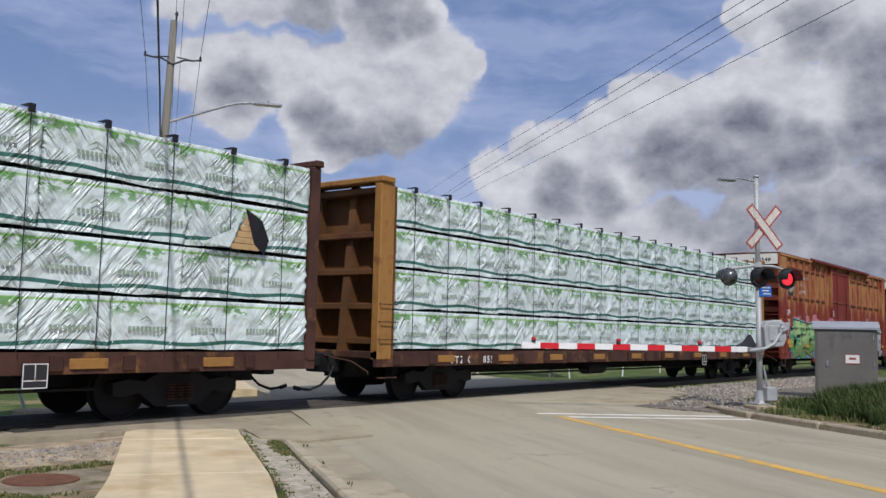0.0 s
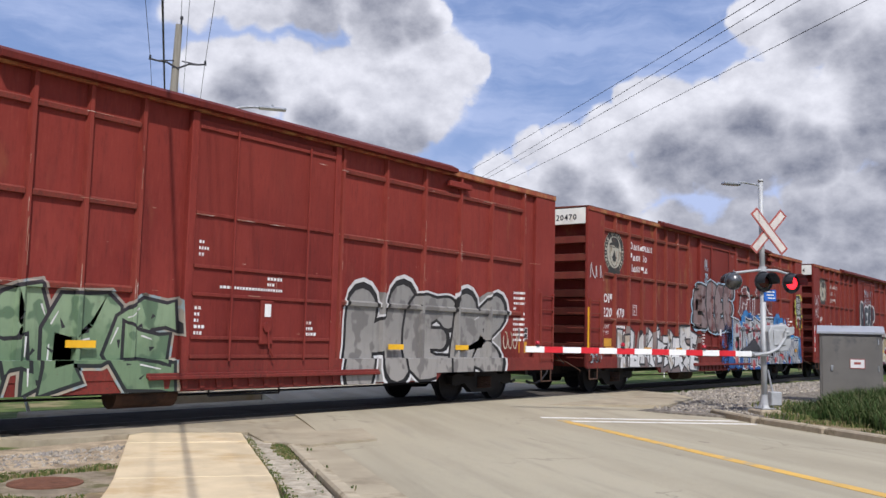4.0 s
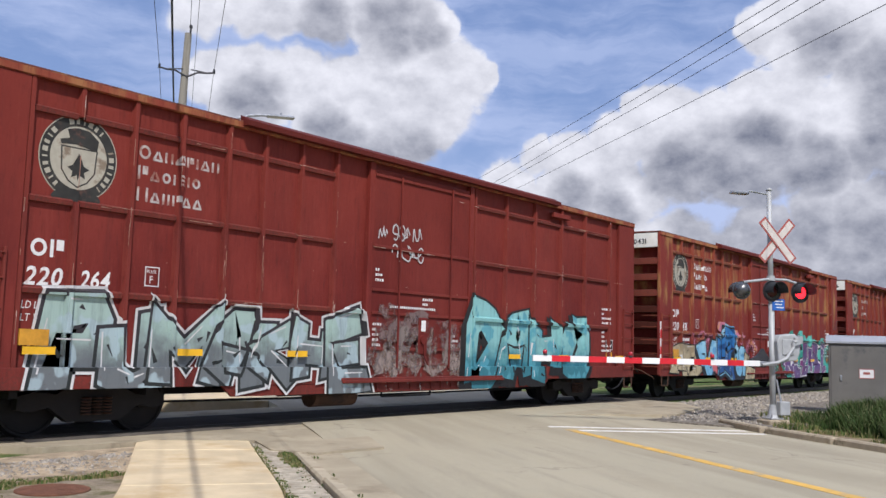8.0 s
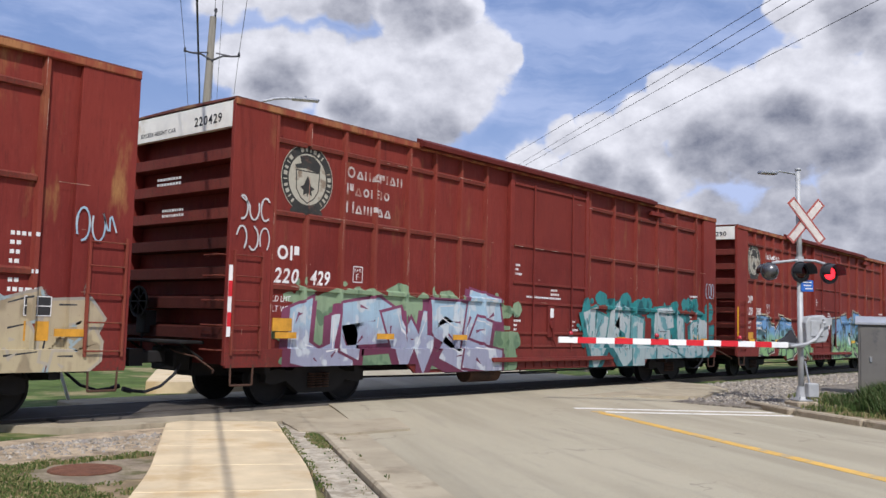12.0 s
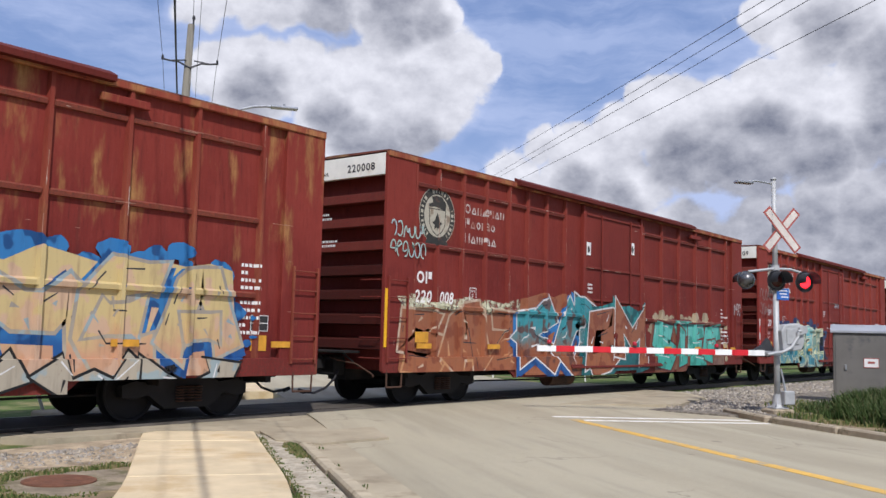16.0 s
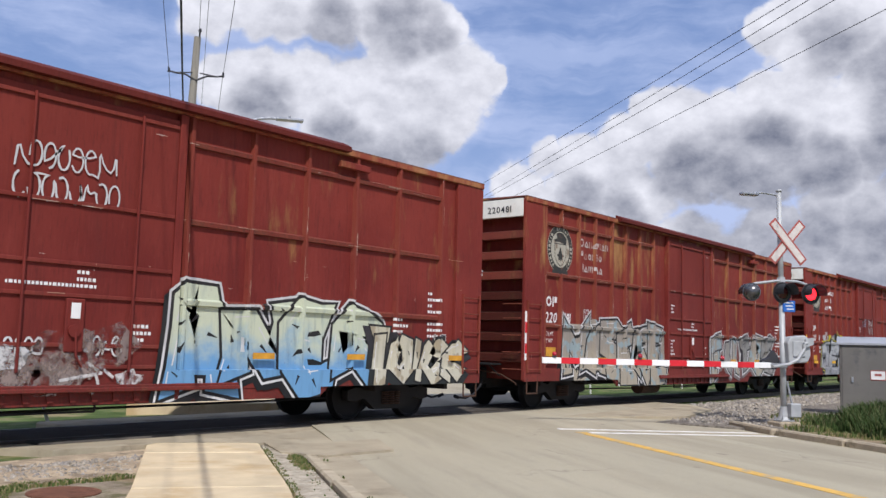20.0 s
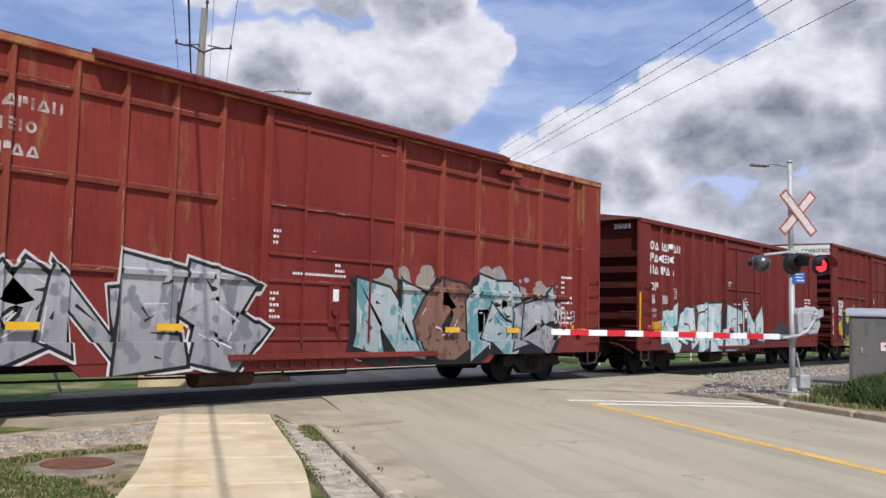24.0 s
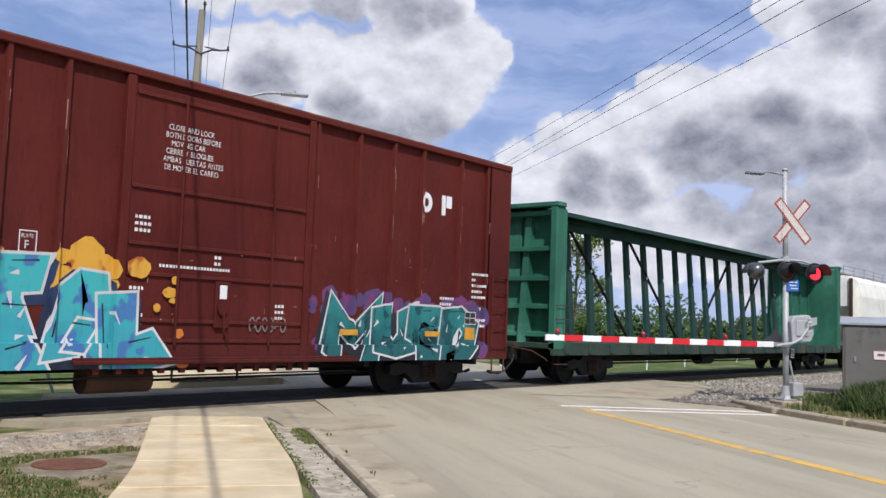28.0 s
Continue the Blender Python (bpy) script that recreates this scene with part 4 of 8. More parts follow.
def leaf_tree(name, label, at, h, spread, seed, leaves=7000, leaf=0.075, mat=None):
    """A broadleaf tree: tapered trunk, limbs, and a crown of small leaves in clumps."""
    rng = random.Random(seed)
    t = thing(name, label, "tree", at=at)
    bm = B()
    rod(bm, (0, 0, -0.2), (0.05, 0.02, h * 0.55), 0.035 * h * 0.55, 0.02 * h * 0.5, 9)
    rod(bm, (0.05, 0.02, h * 0.55), (0.1, -0.05, h * 0.9), 0.02 * h * 0.5, 0.02, 7)
    clumps = []
    for i in range(26):
        a, z = rng.uniform(0, 6.283), h * (0.28 + 0.68 * rng.random())
        reach = spread * (1.0 - 0.6 * abs(z / h - 0.5)) * rng.uniform(0.35, 1.0)
        c = Vector((reach * math.cos(a), reach * math.sin(a), z))
        rod(bm, (0.05, 0, z * 0.72), c, 0.012 * h * 0.35, 0.012, 5)
        clumps.append((c, rng.uniform(0.14, 0.28) * spread + 0.25))
    part("trunk", bm, WOOD, t)
    verts, faces = [], []
    for i in range(leaves):
        c, r = clumps[i % len(clumps)]
        d = Vector((rng.gauss(0, 1), rng.gauss(0, 1), rng.gauss(0, 0.8)))
        p = c + d.normalized() * r * rng.random() ** 0.45
        u = Vector((rng.gauss(0, 1), rng.gauss(0, 1), rng.gauss(0, 1))).normalized()
        w = u.orthogonal().normalized()
        s = leaf * rng.uniform(0.6, 1.3)
        k = len(verts)
        verts += [p - u * s, p + w * s * 0.55, p + u * s, p - w * s * 0.55]
        faces.append((k, k + 1, k + 2, k + 3))
    me = bpy.data.meshes.new("crown")
    me.from_pydata([tuple(v) for v in verts], [], faces)
    me.materials.append(mat or LEAF)
    o = new("crown", me)
    o.parent = t
    return t


def far_woods():
    """A ragged belt of trees beyond the field."""
    rng = random.Random(12)
    verts, faces = [], []
    for i in range(150):
        a = radians(-8 + 88 * i / 149 + rng.uniform(-0.3, 0.3))
        dist = 120 + rng.uniform(-12, 14)
        x, y = dist * math.cos(a), dist * math.sin(a)
        if y < 24:
            continue
        hh = rng.uniform(2.6, 5.2) * (1.0 + 0.3 * math.sin(i * 0.7))
        for _ in range(380):
            d = Vector((rng.gauss(0, 1), rng.gauss(0, 1), rng.gauss(0, 1))).normalized() * rng.random() ** 0.4
            p = Vector((x + d.x * 3.6, y + d.y * 3.6, hh * 0.52 + d.z * hh * 0.5))
            u = Vector((rng.gauss(0, 1), rng.gauss(0, 1), rng.gauss(0, 1))).normalized()
            w = u.orthogonal().normalized()
            s = rng.uniform(0.16, 0.40)
            k = len(verts)
            verts += [tuple(p - u * s), tuple(p + w * s * 0.6), tuple(p + u * s), tuple(p - w * s * 0.6)]
            faces.append((k, k + 1, k + 2, k + 3))
    me = bpy.data.meshes.new("far_woods")
    me.from_pydata(verts, [], faces)
    me.materials.append(LEAF_FAR)
    tagged(new("far_woods", me), "distant belt of green trees", "woods", kind="stuff")


def far_side():
    me = mesh_of("marker_post", rod(B(), (0, 0, 0), (0.03, 0, 1.0), 0.035, None, 8), WHITE)
    for x, y, lean in ((33.4, 19.2, -8), (37.0, 18.6, 4), (9.3, 17.5, -22), (30.0, 21.5, 3), (44, 20, 0), (56, 22, 3)):
        ob = new("marker_post", me)
        ob.matrix_world = pose(x, y, -0.42, 0, lean, 0)
        tagged(ob, "slim white marker post in the grass", "post", "marker posts")


ground()
roadworks()
track()
stones()
crossing_signal()
signal_cabinet()
utility_pole((16.95, 24.7), 11.5)
wires()
far_woods()
far_side()


def house():
    """A house far beyond the field, its gables over the bushes."""
    h = thing("house", "distant brown house with two gables", "house", at=(29.0, 72.0, -0.3))
    bm = B()
    box(bm, -3.0, 5.6, 0, 7.0, 0, 4.4)
    part("wall", bm, HOUSE_WALL, h)
    for x0, x1, top in ((-3.3, 2.4, 6.3), (1.6, 6.0, 5.6)):
        bm = B()
        poly(bm, [(x0, -0.4, 4.2), (x1, -0.4, 4.2), ((x0 + x1) / 2, -0.4, top)], (0, 7.6, 0))
        part("roof", bm, HOUSE_ROOF, h, "dark shingled gable roof")
    for x in (-1.4, 3.4):
        bm = B()
        box(bm, x, x + 1.1, -0.05, 0.02, 2.4, 3.8)
        w = part("window", bm, DARKGREY, h)
        for z in (2.35, 3.75):
            bm = B()
            box(bm, x - 0.08, x + 1.18, -0.09, -0.03, z, z + 0.1)
            part("window_frame", bm, WHITE, w)


HOUSE_WALL = material("brown_siding", (0.22, 0.17, 0.13), 0.8, 0, 0.15, 1.0, 20, 0.2)
HOUSE_ROOF = material("dark_shingles", (0.10, 0.085, 0.08), 0.9, 0, 0.25, 1.5, 15, 0.4)
house()
leaf_tree("tree", "bushy green tree before the distant house", (30.2, 64, -0.3), 3.9, 2.3, 21, 4500, 0.12)
leaf_tree("tree", "bushy green tree before the distant house", (33.6, 66, -0.3), 3.4, 2.2, 22, 4500, 0.12)
leaf_tree("tree", "slim green tree beyond the field", (38.6, 69, -0.3), 5.8, 1.9, 23, 4500, 0.12)
leaf_tree("tree", "slender green broadleaf tree beyond the track", (34, 20.5, -0.4), 6.2, 1.5, 3)
leaf_tree("tree", "bushy green tree beyond the track", (22, 41, -0.3), 5.2, 2.4, 9)
leaf_tree("tree", "bushy green tree beyond the track", (19, 47, -0.3), 6.0, 2.8, 10)
grass("tall_grass", "tall green grass round the cabinet", [(22.6, 5.2, -0.1, 1.7, 1.0, 5200, 0.62), (21.3, 4.0, -0.1, 1.3, 1.1, 4200, 0.6), (23.5, 4.2, -0.1, 2.3, 1.5, 5000, 0.75), (21.2, 5.9, -0.08, 0.4, 0.4, 260, 0.25),
    (21.3, 5.45, -0.09, 0.5, 0.5, 1000, 0.40), (20.5, 4.9, -0.09, 0.5, 0.5, 1200, 0.42), (19.6, 4.5, -0.09, 0.75, 0.7, 1900, 0.5), (18.9, 3.5, -0.09, 0.8, 0.8, 1900, 0.5), (22.3, 6.4, -0.09, 1.0, 0.6, 900, 0.3)], 5, TALL)
grass("weeds", "dry weeds and short grass behind the kerb", [(20.1, 6.3, -0.08, 0.5, 0.5, 260, 0.12), (19.0, 4.9, -0.08, 0.35, 0.9, 420, 0.14), (17.8, 3.2, -0.08, 0.4, 1.1, 500, 0.14), (21.6, 6.9, -0.08, 0.6, 0.5, 160, 0.14), (23.4, 7.6, -0.08, 1.2, 0.5, 300, 0.2)], 15)
rng_v = random.Random(31)
TUFTS = [(rng_v.uniform(2.6, 5.0), rng_v.uniform(6.4, 9.55)) for _ in range(330)]
TUFTS = [(x, y) for x, y in TUFTS if ((x - 5.0) / 0.75) ** 2 + ((y - 8.95) / 0.6) ** 2 > 1.0 and noise.noise(Vector((x * 1.3, y * 1.3, 3.3))) > -0.25]
grass("verge_grass", "patchy green grass beside the sidewalk", [
    *[(x, y, -0.135, rng_v.uniform(0.12, 0.3), rng_v.uniform(0.1, 0.22), rng_v.randint(60, 170), rng_v.uniform(0.03, 0.06)) for x, y in TUFTS],
    *[(3.0 + 0.17 * k, 9.72 - 0.012 * k + 0.06 * math.sin(k * 1.9), -0.115, 0.17, 0.08 + 0.04 * math.sin(k * 3.1), 60 + 40 * (k % 3), 0.035 + 0.012 * (k % 2)) for k in range(21)],
    *[(rng_v.uniform(4.2, 6.0), rng_v.uniform(7.4, 8.2), -0.135, 0.15, 0.1, 40, 0.035) for _ in range(8)],
    *[(*rd(-5.76 + 0.05 * math.sin(k * 2.7), -3.2 - 0.16 * k, -0.06), 0.10, 0.10, 60 if k < 9 else 2 + k % 4, 0.045 if k < 9 else 0.02) for k in range(30)],
    *[(*rd(-6.08, -2.2 - 0.2 * k, -0.06), 0.05, 0.08, 8 + 22 * (k * 7 % 5 > 2), 0.025) for k in range(26)],
    *[(*rd(-5.44, -3.6 - 0.5 * k, -0.06), 0.08, 0.10, 8 * (k % 3 == 0), 0.025) for k in range(10)]], 6)


# ---- the train: seconds and metres travelled; the cars move towards -x ----
TRAVEL = [(0.0, 0.0), (2.0, 28.75), (5.0, 71.92), (8.0, 115.12), (9.0, 129.57), (11.0, 158.45), (12.0, 172.85), (15.0, 215.98), (17.0, 244.42), (18.0, 258.72), (20.0, 287.05),
          (22.0, 315.44), (25.0, 358.1), (26.3, 376.6), (27.5, 393.3), (28.0, 400.5)]
CARS = []
MESHES = {}

# ---- lettering ----
GLYPHS = {}


def load_glyphs():
    """Letter shapes from the built-in font, plain and at growing weights, in a unit square."""
    obs = []
    for offset in (0.0, 0.022):
        for ch in "ABCDEFGHIJKLMNOPQRSTUVWXYZ0123456789.-":
            cu = bpy.data.curves.new("glyph", "FONT")
            cu.body, cu.offset, cu.resolution_u, cu.fill_mode = ch, offset, 3, "FRONT"
            ob = bpy.data.objects.new("glyph", cu)
            scene.collection.objects.link(ob)
            obs.append((ch, offset, ob))
    bpy.context.view_layer.update()
    dg = bpy.context.evaluated_depsgraph_get()
    for ch, offset, ob in obs:
        me = bpy.data.meshes.new_from_object(ob.evaluated_get(dg))
        xs, ys = [v.co.x for v in me.vertices], [v.co.y for v in me.vertices]
        x0, x1, y0, y1 = min(xs), max(xs), min(ys), max(ys)
        GLYPHS[ch, offset] = ([((v.co.x - x0) / (x1 - x0), (v.co.y - y0) / (y1 - y0)) for v in me.vertices], [tuple(p.vertices) for p in me.polygons], (x1 - x0) / 0.72)
        bpy.data.meshes.remove(me)
    for _, _, ob in obs:
        cu = ob.data
        bpy.data.objects.remove(ob)
        bpy.data.curves.remove(cu)


load_glyphs()


def glyph_into(bm, ch, offset, x0, x1, z0, z1, y, slant=0.0, warp=(0, 0, 0, 0)):
    """A letter filling a slot on a wall that faces -y. warp lifts bottom left, bottom right, top left, top right."""
    pts, faces, _ = GLYPHS[ch, offset]
    vs = []
    for u, v in pts:
        dz = (warp[0] * (1 - u) + warp[1] * u) * (1 - v) + (warp[2] * (1 - u) + warp[3] * u) * v
        vs.append(bm.verts.new((x0 + (x1 - x0) * u + slant * v * (z1 - z0), y, z0 + (z1 - z0) * v + dz)))
    for f in faces:
        try:
            bm.faces.new([vs[i] for i in f])
        except ValueError:
            pass


def write(bm, text, x, z, h, y, offset=0.0, slant=0.0, space=0.16, narrow=1.0):
    """A line of letters of height h from x; returns its end."""
    for ch in text:
        if ch == " ":
            x += 0.45 * h * narrow
            continue
        w = max(0.12, GLYPHS[ch, offset][2]) * h * narrow
        glyph_into(bm, ch, offset, x, x + w, z, z + h, y, slant)
        x += w + space * h * narrow
    return x


def write_end(bm, text, y, z, h, x):
    """Letters on a car's end, which faces -x; they run towards -y from y."""
    tmp = B()
    write(tmp, text, 0, z, h, 0.0, 0.022)
    me = bpy.data.meshes.new("tmp")
    tmp.to_mesh(me)
    tmp.free()
    vs = [bm.verts.new((x, y - v.co.x, v.co.z)) for v in me.vertices]
    for p in me.polygons:
        bm.faces.new([vs[i] for i in p.vertices])
    bpy.data.meshes.remove(me)


def flat_poly(bm, pts, y):
    bm.faces.new([bm.verts.new((x, y, z)) for x, z in pts])


def bars(bm, x, z, widths, h, y, gap=0.03):
    """A row of plain blocks standing for lettering."""
    for w in widths:
        if w > 0:
            flat_poly(bm, [(x, z), (x + w, z), (x + w, z + h), (x, z + h)], y)
        x += abs(w) + gap


def marks(bm, x, z, kinds, h, y, s=0.042, first=1.25):
    """A row of plain shapes standing for painted display lettering: o ring, v triangle, l bar, n two bars, t bar and block, s stacked blocks."""
    def quad(a, b, c, d):
        flat_poly(bm, [(a, c), (b, c), (b, d), (a, d)], y)
    for i, k in enumerate(kinds):
        hh = h * (first if i == 0 else 1.0)
        w = hh * {"o": 0.95, "v": 1.0, "l": 0.28, "n": 0.9, "t": 0.8, "s": 0.75}[k]
        if k == "o":
            ring = [[(x + w / 2 + (w / 2 - q) * math.cos(a), z + hh / 2 + (hh / 2 - q) * math.sin(a)) for a in (j * math.tau / 12 for j in range(13))] for q in (0, s)]
            for j in range(12):
                flat_poly(bm, [ring[0][j], ring[0][j + 1], ring[1][j + 1], ring[1][j]], y)
        elif k == "v":
            for sg in (-1, 1):
                flat_poly(bm, [(x + w / 2 + sg * w / 2, z + s), (x + w / 2 + sg * (w / 2 - s * 1.2), z + s), (x + w / 2, z + hh * 0.8), (x + w / 2 + sg * s * 0.4, z + hh)], y)
            quad(x, x + w, z, z + s * 0.9)
        elif k == "l":
            quad(x + w / 2 - s / 2, x + w / 2 + s / 2, z, z + hh)
        elif k == "n":
            quad(x, x + s, z, z + hh)
            quad(x + w - s, x + w, z, z + hh)
        elif k == "t":
            quad(x, x + s, z, z + hh)
            quad(x + w * 0.45, x + w, z + hh * 0.4, z + hh)
        else:
            for q in (0.0, 0.4, 0.8):
                quad(x, x + w, z + hh * q, z + hh * (q + 0.2))
        x += w + 0.045
    return x


# ---- sprayed paint ----
# tones near the sill, above it, and of the blotches laid between (or None)
SPRAY = {
    "frost": ((0.66, 0.72, 0.70), (0.60, 0.68, 0.66), (0.22, 0.52, 0.54)), "hollow": ((0.13, 0.04, 0.035), (0.17, 0.05, 0.045), None),
    "mauve": ((0.19, 0.13, 0.125), (0.25, 0.18, 0.17), (0.13, 0.06, 0.055)), "faded": ((0.34, 0.27, 0.24), (0.22, 0.15, 0.14), None),
    "green": ((0.15, 0.22, 0.055), (0.38, 0.55, 0.24), (0.03, 0.33, 0.13)), "dark": ((0.025, 0.03, 0.03), (0.04, 0.035, 0.04), None),
    "pink": ((0.62, 0.16, 0.17), (0.55, 0.20, 0.28), (0.70, 0.30, 0.12)), "salmon": ((0.55, 0.15, 0.09), (0.62, 0.26, 0.17), (0.50, 0.19, 0.14)),
    "silver": ((0.32, 0.32, 0.33), (0.44, 0.45, 0.46), (0.19, 0.20, 0.22)), "grey": ((0.34, 0.325, 0.30), (0.27, 0.26, 0.24), (0.17, 0.16, 0.15)),
    "black": ((0.013, 0.013, 0.014), (0.025, 0.023, 0.022), None), "white": ((0.72, 0.72, 0.71), (0.62, 0.61, 0.60), None),
    "chalk": ((0.66, 0.65, 0.63), (0.58, 0.56, 0.53), (0.42, 0.35, 0.26)), "bone": ((0.44, 0.39, 0.30), (0.34, 0.30, 0.25), (0.30, 0.40, 0.43)),
    "smoke": ((0.20, 0.155, 0.145), (0.27, 0.22, 0.20), None), "wine": ((0.11, 0.025, 0.022), (0.15, 0.03, 0.025), None),
    "plum": ((0.13, 0.03, 0.06), (0.22, 0.06, 0.12), None), "navy": ((0.015, 0.022, 0.045), (0.03, 0.05, 0.12), None),
    "blue": ((0.02, 0.10, 0.30), (0.035, 0.19, 0.45), (0.01, 0.05, 0.17)), "cream": ((0.60, 0.57, 0.45), (0.55, 0.51, 0.38), (0.36, 0.30, 0.20)),
    "butter": ((0.66, 0.65, 0.42), (0.70, 0.69, 0.50), None), "ink": ((0.018, 0.022, 0.03), (0.03, 0.035, 0.045), None),
    "inkblue": ((0.015, 0.10, 0.19), (0.016, 0.02, 0.035), (0.02, 0.07, 0.16)), "tan": ((0.52, 0.26, 0.12), (0.46, 0.34, 0.24), (0.60, 0.47, 0.36)),
    "sandy": ((0.50, 0.42, 0.26), (0.44, 0.36, 0.24), (0.30, 0.24, 0.15)), "red": ((0.42, 0.06, 0.065), (0.30, 0.05, 0.06), (0.50, 0.22, 0.20)),
    "mint": ((0.16, 0.18, 0.19), (0.38, 0.52, 0.47), (0.42, 0.54, 0.58)), "teal": ((0.04, 0.20, 0.25), (0.27, 0.56, 0.55), (0.10, 0.36, 0.44)),
    "sky": ((0.20, 0.47, 0.66), (0.32, 0.58, 0.72), (0.10, 0.30, 0.52)), "purple": ((0.13, 0.075, 0.21), (0.10, 0.06, 0.16), (0.20, 0.05, 0.16)),
    "lavender": ((0.24, 0.24, 0.42), (0.30, 0.30, 0.52), None), "aqua": ((0.06, 0.40, 0.32), (0.13, 0.50, 0.43), (0.03, 0.24, 0.19)),
    "lime": ((0.15, 0.40, 0.03), (0.22, 0.52, 0.07), None), "camo": ((0.13, 0.055, 0.05), (0.20, 0.17, 0.035), (0.09, 0.05, 0.035)),
    "pale": ((0.30, 0.31, 0.40), (0.36, 0.50, 0.60), (0.56, 0.60, 0.62)), "sage": ((0.17, 0.26, 0.15), (0.26, 0.36, 0.22), (0.10, 0.17, 0.10)),
    "slate": ((0.34, 0.42, 0.42), (0.45, 0.50, 0.50), (0.08, 0.29, 0.31)), "bluegreen": ((0.26, 0.45, 0.19), (0.17, 0.33, 0.55), (0.05, 0.09, 0.08)),
    "olive": ((0.68, 0.65, 0.61), (0.38, 0.33, 0.06), None), "rose": ((0.48, 0.17, 0.13), (0.44, 0.20, 0.17), (0.55, 0.32, 0.28)),
    "sand": ((0.58, 0.33, 0.20), (0.60, 0.47, 0.22), (0.60, 0.40, 0.28)), "brown": ((0.34, 0.12, 0.055), (0.30, 0.11, 0.055), (0.22, 0.06, 0.03)),
    "tealbrown": ((0.30, 0.10, 0.045), (0.05, 0.28, 0.32), (0.12, 0.05, 0.04)), "rust": ((0.20, 0.07, 0.035), (0.25, 0.09, 0.05), None),
    "seafoam": ((0.08, 0.25, 0.30), (0.24, 0.34, 0.28), (0.36, 0.40, 0.20)), "citrus": ((0.20, 0.50, 0.62), (0.55, 0.62, 0.30), (0.26, 0.55, 0.52)),
    "paleblue": ((0.16, 0.36, 0.60), (0.58, 0.62, 0.46), None), "lemon": ((0.60, 0.50, 0.03), (0.55, 0.47, 0.05), None),
    "turq": ((0.05, 0.38, 0.45), (0.06, 0.46, 0.48), (0.07, 0.16, 0.45)), "orange": ((0.62, 0.16, 0.03), (0.75, 0.40, 0.05), (0.45, 0.08, 0.02)),
    "deepteal": ((0.02, 0.13, 0.14), (0.03, 0.23, 0.23), (0.01, 0.07, 0.08)), "hazel": ((0.22, 0.13, 0.09), (0.26, 0.13, 0.09), (0.14, 0.06, 0.05)),
}


def spray(name, mist=False):
    """Spray paint that shades from one tone at the sill to another above, blotched, dusty and streaked. Mist is thin and worn through."""
    key = ("mist_" if mist else "spray_") + name
    if key in MATS:
        return MATS[key]
    low, high, third = (c and tuple(0.86 * v for v in c) for c in SPRAY[name])
    m = bpy.data.materials.new(key)
    m.use_nodes = True
    t = m.node_tree
    b = t.nodes["Principled BSDF"]
    co = t.nodes.new("ShaderNodeTexCoord").outputs["Object"]
    xyz = t.nodes.new("ShaderNodeSeparateXYZ")
    t.links.new(co, xyz.inputs[0])
    cloud = noise_tex(t, co, 1.9, 4.0, 0.6)
    streak = noise_tex(t, co, 3.0, 4.0, 0.6, (3, 1, 0.4))
    k = math_node(t, "ADD", ramp(t, xyz.outputs[2], 0.75, 2.0, 0, 1, False), math_node(t, "MULTIPLY", math_node(t, "SUBTRACT", cloud, 0.5), 1.1), True)
    col = mix(t, ramp(t, k, 0.2, 0.8), low, high)
    if third:
        patch = noise_tex(t, co, 2.3, 2.0, 0.5, (1.2, 1, 1.0))
        col = mix(t, ramp(t, patch, 0.53, 0.59, 0.0, 0.85), col, third)
    col = mix(t, ramp(t, streak, 0.48, 0.80, 0.0, 0.5), col, tuple(0.35 * c + 0.025 for c in low))
    speck = noise_tex(t, co, 22.0, 5.0, 0.7)
    col = mix(t, ramp(t, speck, 0.60, 0.75, 0.0, 0.45), col, (0.12, 0.04, 0.035))
    t.links.new(col, b.inputs["Base Color"])
    t.links.new(ramp(t, speck, 0.3, 0.7, 0.42, 0.6), b.inputs["Roughness"])
    b.inputs["Specular IOR Level"].default_value = 0.3
    if mist:
        patchy = noise_tex(t, co, 3.2, 7.0, 0.72, (1, 1, 0.8))
        t.links.new(ramp(t, patchy, 0.42, 0.60, 0.0, 0.9), b.inputs["Alpha"])
    MATS[key] = m
    return m


SILL = 0.27


